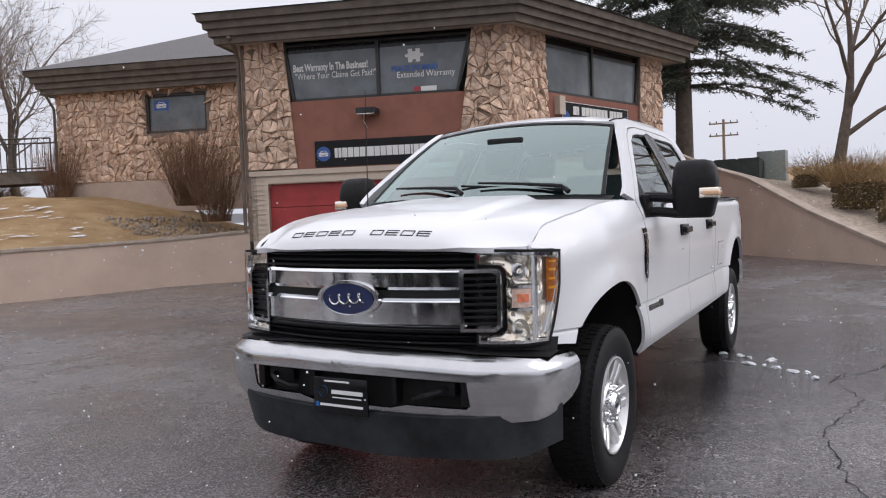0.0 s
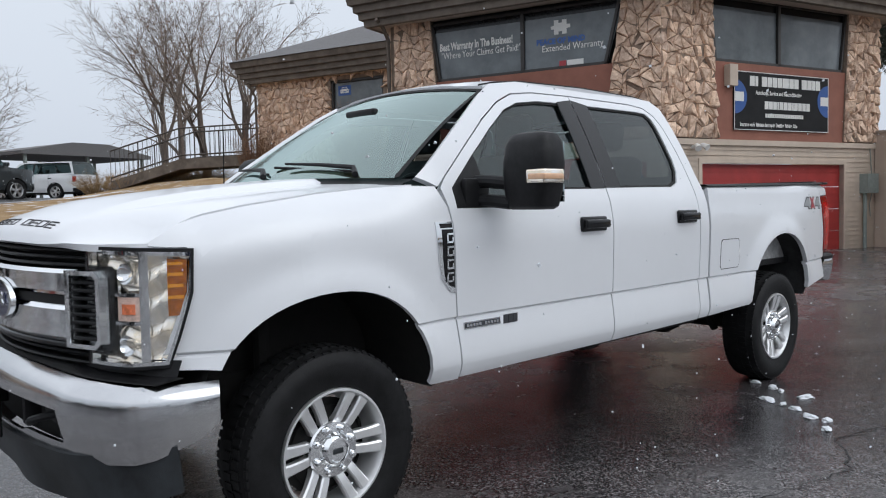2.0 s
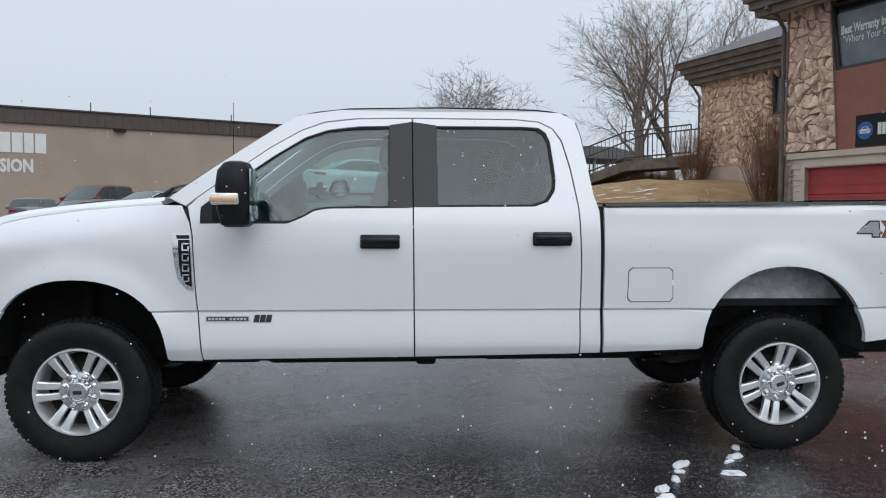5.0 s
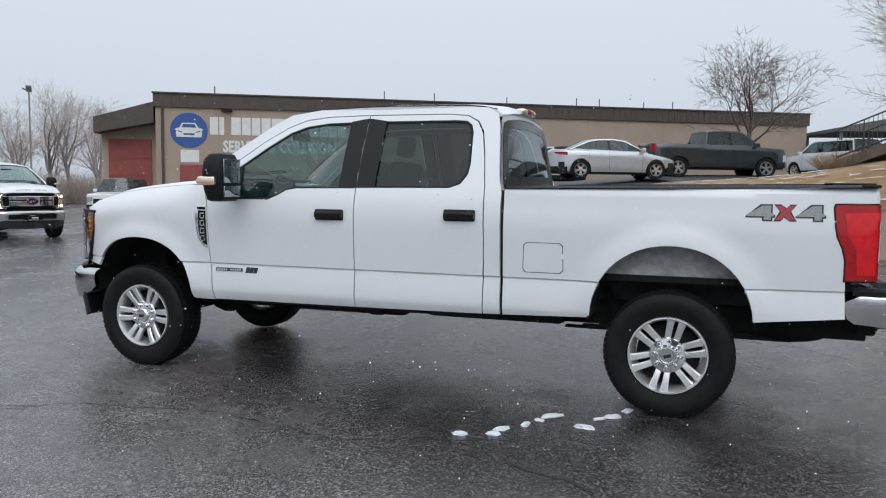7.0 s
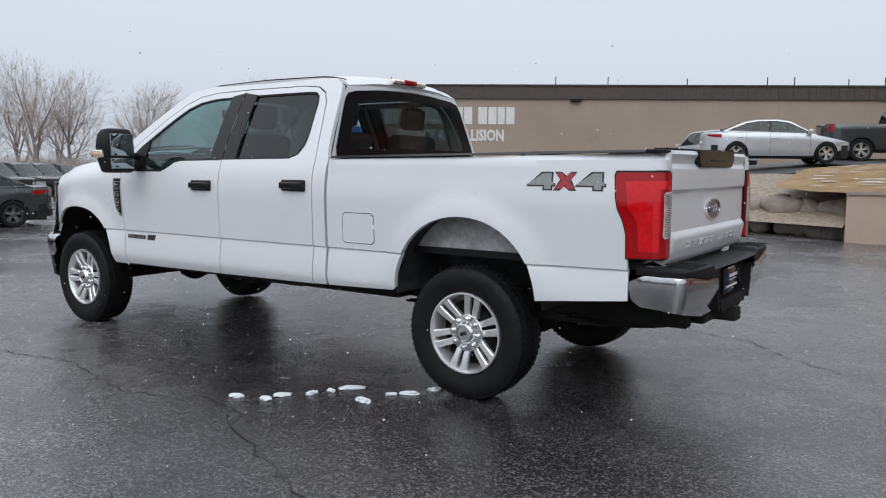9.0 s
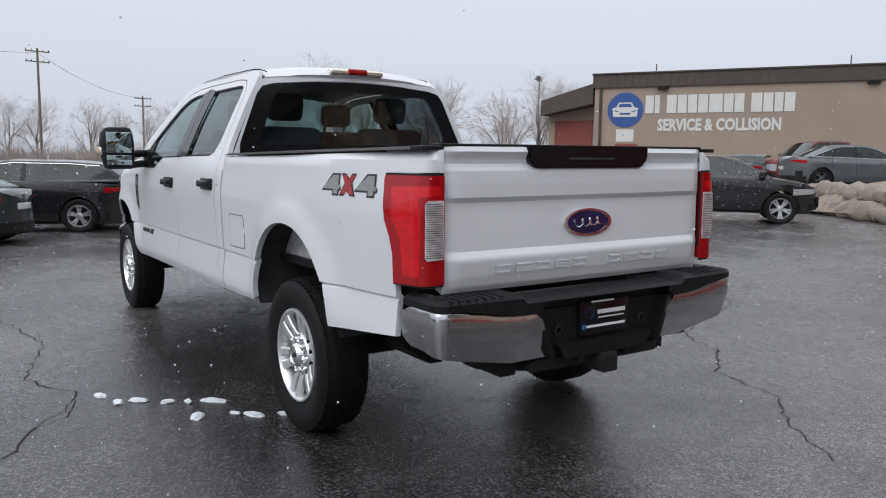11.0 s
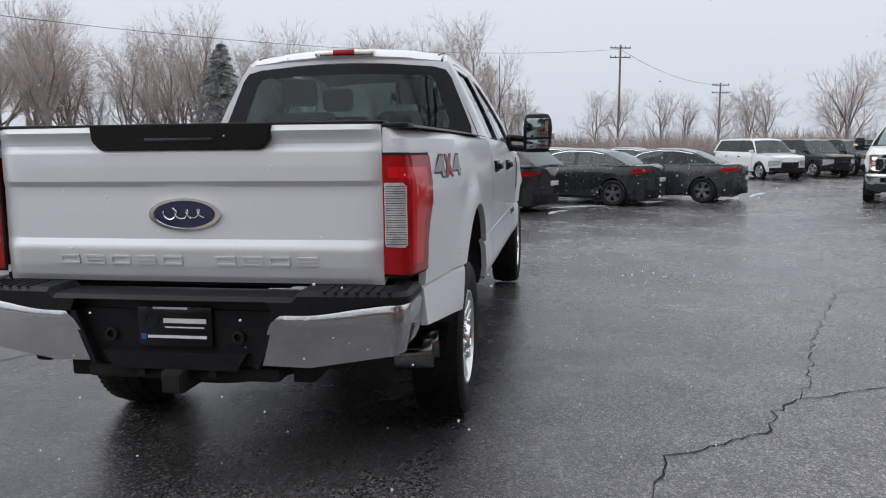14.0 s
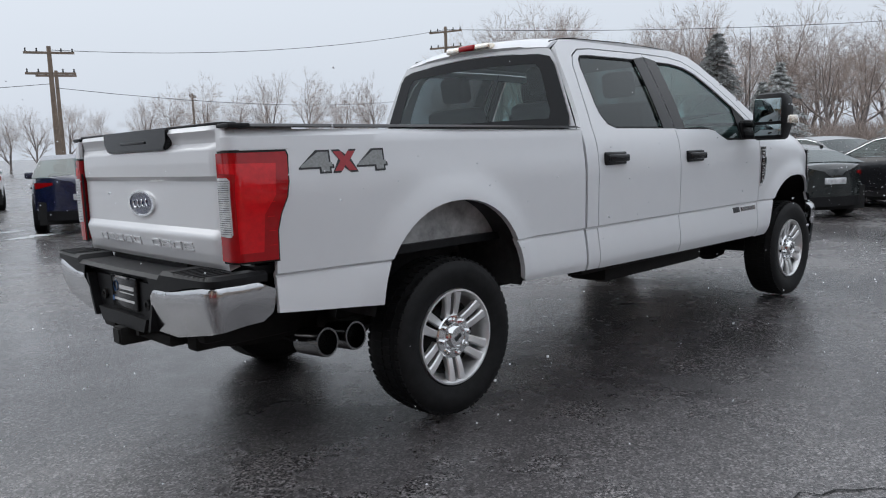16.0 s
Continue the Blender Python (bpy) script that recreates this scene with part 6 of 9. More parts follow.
# grille
def gx(y):
    return 0.900 - 0.105 * (abs(y) / 0.62) ** 2


grille = thing("grille", "", "")
grille.parent = truck
b = grid(bm_new(), [-0.72 + 1.44 * k / 30 for k in range(31)], [0.75, 1.245], lambda y, z: Vector((gx(y) - 0.075, y, z)), True)
part("grille_backing", b, M_gap, grille)


def bar(z0, z1, d0, d1, y0=-0.60, y1=0.60, n=30, h=0.006):
    """A bar across the nose: height z0..z1, standing d0 (back) to d1 (front) from the grille plane."""
    b = bm_new()
    ring = []
    prof = [(d0, z0), (d1 - h, z0), (d1, z0 + h), (d1, z1 - h), (d1 - h, z1), (d0, z1)]
    for k in range(n + 1):
        y = y0 + (y1 - y0) * k / n
        ring.append([b.verts.new((gx(y) + d, y, z)) for d, z in prof])
    for a, c in zip(ring, ring[1:]):
        for k in range(len(prof)):
            b.faces.new((a[k], a[(k + 1) % len(prof)], c[(k + 1) % len(prof)], c[k]))
    b.faces.new(ring[0])
    b.faces.new(ring[-1][::-1])
    bmesh.ops.recalc_face_normals(b, faces=b.faces[:])
    return b


for k, z in enumerate((1.170, 1.197, 1.224)):
    part("grille_slat", bar(z, z + 0.012, -0.06, -0.010 - 0.002 * k, -0.595, 0.595), M_blackplastic, grille)
for z in (0.786, 0.818, 0.850):
    part("grille_slat", bar(z, z + 0.012, -0.06, -0.008, -0.595, 0.595), M_blackplastic, grille)
part("grille_frame", bar(1.244, 1.256, -0.06, -0.010, -0.60, 0.60), M_blackplastic, grille)
part("grille_frame", bar(0.872, 0.894, -0.06, 0.008, -0.60, 0.60), M_gloss, grille)
part("grille_frame", bar(0.750, 0.776, -0.06, 0.004, -0.60, 0.60), M_blackplastic, grille)
part("chrome_bar", bar(1.068, 1.162, -0.03, 0.024, -0.55, 0.55, h=0.014), M_chrome, grille, "chrome upper grille bar")
part("chrome_bar", bar(0.898, 1.030, -0.03, 0.020, -0.55, 0.55, h=0.016), M_chrome, grille, "chrome lower grille bar")
part("bar_recess", bar(1.028, 1.070, -0.03, 0.004, -0.55, 0.55), M_gap, grille)
for s in (1, -1):
    # side intake: a chrome C holding a dark slatted vent
    b = bm_new()
    ring = [(0.545, 1.160), (0.692, 1.160), (0.716, 1.138), (0.716, 0.905), (0.692, 0.884), (0.545, 0.884)]
    inner = [(0.563, 1.144), (0.684, 1.144), (0.700, 1.130), (0.700, 0.915), (0.684, 0.900), (0.563, 0.900)]
    n = len(ring)
    vo = [[b.verts.new((gx(y) + d, s * y, z)) for y, z in loop] for loop, d in ((ring, -0.04), (ring, 0.036), (inner, 0.036), (inner, -0.02))]
    for a, c in zip(vo, vo[1:]):
        for k in range(n):
            b.faces.new((a[k], a[(k + 1) % n], c[(k + 1) % n], c[k]))
    bmesh.ops.recalc_face_normals(b, faces=b.faces[:])
    part("chrome_surround", b, M_chrome, grille, "chrome vent surround")
    part("vent_back", bar(0.900, 1.144, -0.05, -0.03, min(s * 0.545, s * 0.70), max(s * 0.545, s * 0.70), 6), M_gap, grille)
    for k in range(8):
        z = 0.912 + 0.0285 * k
        part("vent_slat", bar(z, z + 0.012, -0.03, 0.022, min(s * 0.548, s * 0.698), max(s * 0.548, s * 0.698), 6, 0.003), M_blackplastic, grille)
oval(grille, lambda u, v, w: Vector((gx(u) + 0.026 + 1.2 * w, u, 1.026 + v)), 0.174, 0.086)

# headlights
for s in (1, -1):
    def hl(y, z):
        """Face of the lamp: along y from the grille round the corner."""
        if y <= 0.80:
            x = 0.790 - 0.030 * ((y - 0.60) / 0.2) - 0.030 * ((y - 0.60) / 0.2) ** 2
            yy = y
        else:
            k = (y - 0.80) / 0.30
            x = 0.730 - 0.195 * k
            yy = 0.80 + 0.093 * (1 - (1 - min(1, k)) ** 1.6)
        return Vector((x, s * yy, z))
    OUT = [(0.598, 0.825), (0.97, 0.830), (1.02, 0.93), (1.09, 1.08), (1.10, 1.222), (0.598, 1.236)]
    hs = part("headlight", sheet([OUT, [(0.611, 0.838), (0.955, 0.843), (1.005, 0.935), (1.075, 1.085), (1.085, 1.208), (0.611, 1.222)]], hl, 0.03, 0.03, 0.03, s > 0), M_chrome, truck, "chrome rimmed headlight with amber corner")
    # added black ring draws the dark gap round the lamp
    part("seal", sheet([[(0.588, 0.815), (0.975, 0.820), (1.032, 0.925), (1.104, 1.078), (1.114, 1.234), (0.588, 1.248)], OUT], lambda y, z: hl(y, z) + Vector((0.003, s * 0.004, 0)), 0.03, 0.03, 0.03, s > 0), M_blackplastic, hs, "black strip painting the dark gap round the lamp")
    part("reflector", sheet([[(0.601, 0.83), (0.96, 0.835), (1.01, 0.93), (1.08, 1.08), (1.088, 1.218), (0.601, 1.230)]],
                            lambda y, z: hl(y, z) + Vector((-0.036 + 0.010 * math.sin(z * 62 + 1.0 + 1.5 * math.sin(y * 25)) + 0.007 * math.sin(y * 75 + 0.6), -s * 0.020, 0)), 0.02, 0.0065, 0.0, s > 0), M_clear, hs, "silvered reflector with warm reflections painted in")
    part("divider", sheet([[(0.845, 0.842), (0.885, 0.845), (0.885, 1.212), (0.845, 1.214)]], lambda y, z: hl(y, z) + Vector((-0.004, 0, 0)), 0.02, 0.05, 0.02, s > 0), M_chrome, hs)
    for z0, z1 in ((0.972, 0.984), (1.072, 1.084)):
        part("divider", sheet([[(0.737, z0), (0.845, z0), (0.845, z1), (0.737, z1)]], lambda y, z: hl(y, z) + Vector((-0.006, 0, 0)), 0.03, 0.05, 0.025, s > 0), M_chrome, hs)
    part("inner_bezel", sheet([[(0.600, 0.862), (0.705, 0.866), (0.728, 0.892), (0.728, 1.150), (0.705, 1.174), (0.600, 1.178)]], lambda y, z: hl(y, z) + Vector((0.001, 0, 0)), 0.02, 0.04, 0.03, s > 0), M_gloss, hs, "black inner bezel")
    part("amber_marker", sheet([[(0.965, 1.00), (1.015, 1.00), (1.055, 1.085), (1.062, 1.195), (0.965, 1.20)]], lambda y, z: hl(y, z) + Vector((-0.012, -s * 0.010, 0)), 0.04, 0.03, 0.004, s > 0), M_amber, hs)
    part("turn_lamp", sheet([[(0.745, 0.986), (0.842, 0.986), (0.842, 1.070), (0.745, 1.070)]], lambda y, z: hl(y, z) + Vector((-0.010, 0, 0)), 0.04, 0.03, 0.016, s > 0), M_peach, hs)
    part("turn_bulb", sheet([[(0.770, 1.010), (0.825, 1.010), (0.825, 1.046), (0.770, 1.046)]], lambda y, z: hl(y, z) + Vector((-0.004, 0, 0)), 0.02, 0.02, 0.006, s > 0), M_orange, hs)
    for z in (1.150, 0.90):
        b = lathe(bm_new(), [(0.006, -0.030), (0.020, -0.018), (0.034, -0.002), (0.037, 0.006)], 20, Matrix.Translation(hl(0.775, z) + Vector((-0.018, 0, 0))) @ pose(0, 0, 0, 0, 0, -90 + 20 * s))
        part("lamp_bowl", b, M_chrome, hs)
    for z0, z1 in ((1.06, 1.072), (1.10, 1.112), (1.14, 1.152), (1.178, 1.188)):
        b = grid(bm_new(), [0.97 + 0.075 * k / 5 for k in range(6)], [z0, z1], lambda y, z: hl(y, z) + Vector((-0.004, s * 0.0, 0)), s > 0)
        part("marker_rib", b, M_amberlight, hs)
    lens = part("lens", sheet([[(0.601, 0.828), (0.97, 0.833), (1.015, 0.93), (1.085, 1.08), (1.095, 1.219), (0.601, 1.232)]], lambda y, z: hl(y, z) + Vector((0.006, s * 0.006, 0)), 0.05, 0.05, 0.0, s > 0), M_lens, hs, "clear outer lens")

# ---- wheels ----
def wheel_mesh():
    """One wheel, axle along y, outer face to +y, at the origin."""
    tyre = bm_new()
    R = 0.405
    lathe(tyre, [(0.245, 0.095), (0.256, 0.112), (0.30, 0.128), (0.345, 0.132), (0.375, 0.126), (0.392, 0.112), (0.402, 0.085), (R, 0.05), (R, -0.05), (0.402, -0.085), (0.392, -0.112), (0.375, -0.126), (0.30, -0.128), (0.25, -0.112), (0.235, -0.10)], 72)
    # tread blocks and shoulder lugs
    lugs = bm_new()
    for k in range(64):
        a = 2 * math.pi * k / 64
        for y0, y1, r0, r1, da in ((0.076, 0.112, 0.386, 0.411, 0.0), (0.018, 0.066, 0.398, 0.411, 0.03), (-0.045, 0.006, 0.398, 0.411, -0.02), (-0.112, -0.055, 0.386, 0.411, 0.02)):
            box(lugs, (r0, y0, -0.0135), (r1 - (0.011 if abs(y0) > 0.07 else 0.001), y1, 0.0135), m=Matrix.Rotation(a + da, 4, 'Y'))
    rim = bm_new()
    lathe(rim, [(0.250, 0.104), (0.247, 0.118), (0.238, 0.119), (0.230, 0.104), (0.218, 0.06), (0.21, -0.08), (0.235, -0.10)], 56)
    sp = bm_new()
    n = 6
    for k in range(n):
        for da in (-1, 1):
            a = 2 * math.pi * k / n
            m = Matrix.Rotation(-a, 4, 'Y')
            ring = []
            for r, w, y, d in ((0.090, 0.019, 0.074, 0.04), (0.12, 0.0195, 0.088, 0.035), (0.165, 0.0205, 0.098, 0.03), (0.205, 0.0225, 0.104, 0.028), (0.238, 0.028, 0.109, 0.03)):
                off = da * (0.0265 + 0.010 * (r - 0.09) / 0.14)
                ring.append([sp.verts.new(m @ Vector((r, y + dy, off + c))) for c, dy in ((-w, -d), (-w, -0.006), (-w * 0.7, 0.0), (w * 0.7, 0.0), (w, -0.006), (w, -d))])
            for p, q in zip(ring, ring[1:]):
                for j in range(6):
                    sp.faces.new((p[j], p[(j + 1) % 6], q[(j + 1) % 6], q[j]))
            sp.faces.new(ring[-1])
    bmesh.ops.recalc_face_normals(sp, faces=sp.faces[:])
    hub = bm_new()
    lathe(hub, [(0.112, 0.05), (0.115, 0.084), (0.109, 0.092), (0.072, 0.098), (0.062, 0.120), (0.054, 0.128), (0.045, 0.128), (0.042, 0.122), (0.001, 0.122)], 40)
    for k in range(8):
        lathe(hub, [(0.014, 0.09), (0.014, 0.112), (0.009, 0.118), (0.001, 0.119)], 10, Matrix.Rotation(2 * math.pi * (k + 0.5) / 8, 4, 'Y') @ Matrix.Translation((0.089, 0, 0)))
    cap = box(bm_new(), (-0.024, 0.119, -0.011), (0.024, 0.126, 0.011), 0.004)
    back = bm_new()
    lathe(back, [(0.198, 0.02), (0.16, 0.03), (0.001, 0.03)], 40)
    lathe(back, [(0.17, 0.05), (0.17, 0.035), (0.10, 0.05)], 40)
    return tyre, lugs, rim, sp, hub, cap, back


def truck_wheel(parent):
    tyre, lugs, rim, sp, hub, cap, back = wheel_mesh()
    w = thing("wheel", "", "")
    w.parent = parent
    part("tyre", tyre, M_rubber, w, "black all-terrain tyre", 30)
    part("tread", lugs, M_rubber, w, "moulded tread lugs", 30, "stuff")
    r = part("rim", rim, M_alloy, w, "bright cast alloy rim")
    part("spokes", sp, M_alloy, w, "twin-spoke alloy face", 25)
    part("hub_cap", hub, M_chrome, w, "hub with eight wheel nuts")
    part("cap_mark", cap, M_greyplastic, w)
    part("brake_disc", back, M_under, w)
    return w


first = truck_wheel(truck)
first.matrix_basis = pose(0, 0.868, HUB)
for x, y, spin in ((AX, 0.85, 17), (0, -0.868, 40), (AX, -0.85, 31)):
    w = copy_thing(first, pose(x, y, HUB, 0, spin, 0 if y > 0 else 180))

# ---- mirrors ----
for s in (1, -1):
    mr = thing("tow_mirror", "", "", Matrix.Translation((-0.05, 0, 0)))
    mr.parent = truck
    b = bm_new()
    secs = []
    for z, x0, x1, y0, y1 in ((1.352, -0.83, -0.74, 1.10, 1.285), (1.365, -0.845, -0.725, 1.085, 1.305), (1.44, -0.855, -0.71, 1.075, 1.325), (1.55, -0.855, -0.705, 1.075, 1.335), (1.63, -0.85, -0.715, 1.085, 1.325), (1.668, -0.835, -0.74, 1.10, 1.30), (1.678, -0.81, -0.765, 1.13, 1.26)):
        secs.append([Vector((cx + (x1 - x0) / 2 * math.copysign(abs(math.cos(a)) ** 0.45, math.cos(a)), s * (cy + (y1 - y0) / 2 * math.copysign(abs(math.sin(a)) ** 0.45, math.sin(a))), z))
                     for cx, cy in (((x0 + x1) / 2, (y0 + y1) / 2),) for a in [2 * math.pi * k / 24 for k in range(24)]])
    rows = [[b.verts.new(p) for p in r] for r in secs]
    for p, q in zip(rows, rows[1:]):
        for k in range(24):
            b.faces.new((p[k], p[(k + 1) % 24], q[(k + 1) % 24], q[k]))
    b.faces.new(rows[0])
    b.faces.new(rows[-1])
    bmesh.ops.recalc_face_normals(b, faces=b.faces[:])
    for v in b.verts:
        v.co.x = -0.885 + (v.co.x + 0.78) * 1.25
        v.co.y += s * 0.015
        v.co.z = 1.515 + (v.co.z - 1.515) * 1.06
    part("mirror_housing", b, M_blackplastic, mr, "textured black towing mirror housing", 40)
    b = bm_new()
    for z in (1.46, 1.372):
        tube(b, [(-0.80, s * 0.94, z + 0.015), (-0.82, s * 1.02, z + 0.012), (-0.845, s * 1.12, z)], 0.030, 10)
    box(b, (-0.86, s * 0.955 - 0.02, 1.352), (-0.70, s * 0.955 + 0.02, 1.49), 0.015)
    part("mirror_arm", b, M_blackplastic, mr)
    for z0, z1, nm in ((1.475, 1.645, "mirror_glass"), (1.375, 1.455, "spotter_glass")):
        b = box(bm_new(), (-0.984, s * 1.22 - 0.098, z0), (-0.972, s * 1.22 + 0.098, z1), 0.004)
        part(nm, b, M_mirror, mr)
    b = box(bm_new(), (-0.925, s * 1.312 - 0.056, 1.458), (-0.784, s * 1.312 + 0.052, 1.520), 0.010, 3)
    part("mirror_lamp", b, M_clear, mr, "chrome and amber mirror lamp")
    b = box(bm_new(), (-0.915, s * 1.312 - 0.040, 1.474), (-0.779, s * 1.312 + 0.057, 1.500), 0.006, 2)
    part("amber_strip", b, M_mirroramber, mr)

# ---- side trim ----
for s in (1, -1):
    P = on_side(side_y, s, 0.006)
    vent = [(-0.535, 1.295), (-0.638, 1.295), (-0.650, 1.0), (-0.650, 0.975), (-0.615, 0.985), (-0.565, 1.045), (-0.55, 1.12)]
    vp = part("fender_badge", sheet([vent], P, 0.05, 0.05, 0.016, s < 0), M_chrome, truck, "chrome wing vent badge")
    part("badge_inset", sheet([[(-0.572, 1.262), (-0.634, 1.262), (-0.643, 1.0), (-0.612, 1.012), (-0.585, 1.06), (-0.576, 1.13)]], on_side(side_y, s, 0.010), 0.05, 0.05, 0.006, s < 0), M_gloss, vp)
    part("badge_tab", sheet([[(-0.560, 1.288), (-0.632, 1.288), (-0.632, 1.268), (-0.566, 1.268)]], on_side(side_y, s, 0.010), 0.05, 0.05, 0.006, s < 0), M_gloss, vp)
    for k in range(4):
        z = 1.245 - 0.058 * k
        for u0, u1, v0, v1 in ((-0.592, -0.630, z, z - 0.008), (-0.592, -0.600, z, z - 0.042), (-0.592, -0.630, z - 0.036, z - 0.044), (-0.624, -0.632, z - 0.018, z - 0.044)):
            part("badge_stroke", sheet([[(u0, v0), (u1, v0), (u1, v1), (u0, v1)]], on_side(side_y, s, 0.014), 0.2, 0.2, 0.004, s < 0), M_chrome, vp)
    eb = part("engine_badge", sheet([[(-0.712, 0.832), (-0.955, 0.832), (-0.955, 0.800), (-0.712, 0.800)]], on_side(side_y, s, 0.004), 0.2, 0.04, 0.006, s < 0), M_steel, truck, "dark engine badge with silver edge")
    part("badge_inset", sheet([[(-0.718, 0.827), (-0.949, 0.827), (-0.949, 0.805), (-0.718, 0.805)]], on_side(side_y, s, 0.006), 0.2, 0.04, 0.006, s < 0), M_darktext, eb)
    for k in range(11):
        if k != 5:
            x = -0.727 - 0.0198 * k
            part("text_bar", sheet([[(x, 0.822), (x - 0.014, 0.822), (x - 0.014, 0.810), (x, 0.810)]], on_side(side_y, s, 0.008), 0.2, 0.04, 0.004, s < 0), M_steel, eb)
    for k in range(3):
        x = -0.985 - 0.034 * k
        part("engine_mark", sheet([[(x, 0.838), (x - 0.030, 0.838), (x - 0.022, 0.796), (x + 0.008, 0.796)]], on_side(side_y, s, 0.004), 0.2, 0.04, 0.006, s < 0), M_darktext, eb)
    if s > 0:
        fd = [(-3.125, 1.080), (-3.145, 1.098), (-3.360, 1.098), (-3.380, 1.080), (-3.385, 0.925), (-3.365, 0.905), (-3.140, 0.905), (-3.122, 0.925)]
        mid = (-3.252, 1.0)
        big = [(mid[0] + (x - mid[0]) * 1.035, mid[1] + (z - mid[1]) * 1.045) for x, z in fd]
        fo = part("fuel_door", sheet([fd], on_side(bed_y, s, 0.0022), 0.2, 0.05, 0.004), M_white, truck, "white fuel filler door")
        part("door_gap", sheet([big, fd], on_side(bed_y, s, 0.0012), 0.2, 0.05, 0.003), M_gap, fo)
        part("finger_notch", sheet([[(-3.375, 1.03), (-3.392, 1.03), (-3.392, 1.0), (-3.375, 1.0)]], on_side(bed_y, s, 0.004), 0.2, 0.2, 0.004), M_whitetext, fo)

# dark undersides of the bonnet gap and bed gap are covered by seals; "4X4" decals
def decal(txt, size, fy, x0, z0, s, material, parent, off=0.0025, sx=1.0, label=""):
    cu = bpy.data.curves.new("lettering", 'FONT')
    cu.body, cu.size, cu.extrude, cu.resolution_u = txt, size, 0.0, 3
    tmp = new("lettering_tmp", cu)
    dg = bpy.context.evaluated_depsgraph_get()
    me = bpy.data.meshes.new_from_object(tmp.evaluated_get(dg))
    bpy.data.objects.remove(tmp)
    b = bm_new()
    b.from_mesh(me)
    w = max(v.co.x for v in b.verts) - min(v.co.x for v in b.verts)
    for v in b.verts:
        x = x0 - s * (v.co.x * sx)
        z = z0 + v.co.y
        v.co = Vector((x, s * (fy(x, z) + off), z))
    b.normal_update()
    if b.faces and b.faces[0].normal.y * s < 0:
        bmesh.ops.reverse_faces(b, faces=b.faces[:])
    return part("decal", b, material, parent, label)


for s in (1, -1):
    for grow, off, mt, nm in ((0.009, 0.0018, M_darktext, "decal_outline"), (0.0, 0.0032, None, "decal")):
        for k, pts in enumerate(([(0.0, 0.03), (0.085, 0.09), (0.135, 0.09), (0.135, 0.042), (0.15, 0.042), (0.15, 0.022), (0.135, 0.022), (0.135, 0.0), (0.095, 0.0), (0.095, 0.022), (0.0, 0.022)],
                                 [(0.16, 0.09), (0.20, 0.09), (0.215, 0.065), (0.232, 0.09), (0.27, 0.09), (0.238, 0.046), (0.27, 0.0), (0.23, 0.0), (0.214, 0.026), (0.197, 0.0), (0.158, 0.0), (0.192, 0.046)],
                                 [(0.28, 0.03), (0.365, 0.09), (0.415, 0.09), (0.415, 0.042), (0.43, 0.042), (0.43, 0.022), (0.415, 0.022), (0.415, 0.0), (0.375, 0.0), (0.375, 0.022), (0.28, 0.022)])):
            c = (sum(p[0] for p in pts) / len(pts), 0.045)
            q = [(x + math.copysign(grow, x - c[0]), z + math.copysign(grow, z - c[1])) for x, z in pts]
            x_of = (lambda x: -4.492 - x) if s > 0 else (lambda x: -4.922 + x)
            loop = [(x_of(x), 1.284 + z * 0.94) for x, z in q]
            m2 = mt or (M_redtext if k == 1 else M_decalgrey)
            part(nm, sheet([loop], on_side(bed_y, s, off), 0.3, 0.3, 0.0, s < 0), m2, truck, "grey four by four decal")
        
# ---- wheel wells, chassis ----
for s in (1, -1):
    for cx, rx, rz, cz, mt in ((0.0, 0.53, 0.49, 0.585, M_under), (AX, 0.515, 0.51, 0.62, M_well)):
        fy = side_y if cx == 0 else bed_y
        pts = arc(cx, cz, rx, rz, -2, 182, 30, 2.1)
        b = bm_new()
        grid(b, list(range(len(pts))), [0, 1, 2, 3], lambda i, v: Vector((pts[i][0], s * ((fy(pts[i][0], max(0.6, pts[i][1])) - 0.022) * (1 - v / 3) + 0.50 * v / 3), pts[i][1] - (0.0 if v else 0.0))), s > 0)
        vs = [b.verts.new((x, s * 0.50, z)) for x, z in pts]
        b.faces.new(vs)
        bmesh.ops.recalc_face_normals(b, faces=b.faces[:])
        part("wheel_well", b, mt, truck)
b = bm_new()
for s in (1, -1):
    box(b, (-5.25, s * 0.47 - 0.045, 0.50), (0.75, s * 0.47 + 0.045, 0.68), 0.01)
    box(b, (-2.93, s * 0.80 - 0.12, 0.56), (-0.62, s * 0.80 + 0.12, 0.62), 0.02)
part("chassis_rail", b, M_under, truck)
for s in (1, -1):
    b = sheet([[(AX - 0.49, 0.90), (AX + 0.49, 0.885), (AX + 0.47, 1.0), (AX + 0.36, 1.10), (AX + 0.2, 1.14), (AX - 0.2, 1.14), (AX - 0.36, 1.10), (AX - 0.47, 1.0)]], lambda x, z: Vector((x, s * (0.83 + 0.05 * (z - 0.9)), z)), 0.1, 0.05, 0.01, s < 0)
    part("inner_bed_panel", b, M_liner, truck, "grey inner bed panel above the wheel")
for x in (0.0, AX):
    b = bm_new()
    tube(b, [(x, -0.80, HUB), (x, 0.80, HUB)], 0.055, 14)
    lathe(b, [(0.05, -0.15), (0.14, -0.10), (0.17, 0), (0.14, 0.10), (0.05, 0.15)], 20, pose(x, -0.22 if x == 0 else 0.0, HUB, 90, 0, 0))
    for s in (1, -1):
        tube(b, [(x - 0.18, s * 0.62, HUB + 0.25), (x - 0.06, s * 0.70, HUB - 0.05)], 0.03, 8)
    part("axle", b, M_under, truck)
b = bm_new()
box(b, (-0.95, -0.35, 0.42), (0.55, 0.35, 0.80), 0.08)
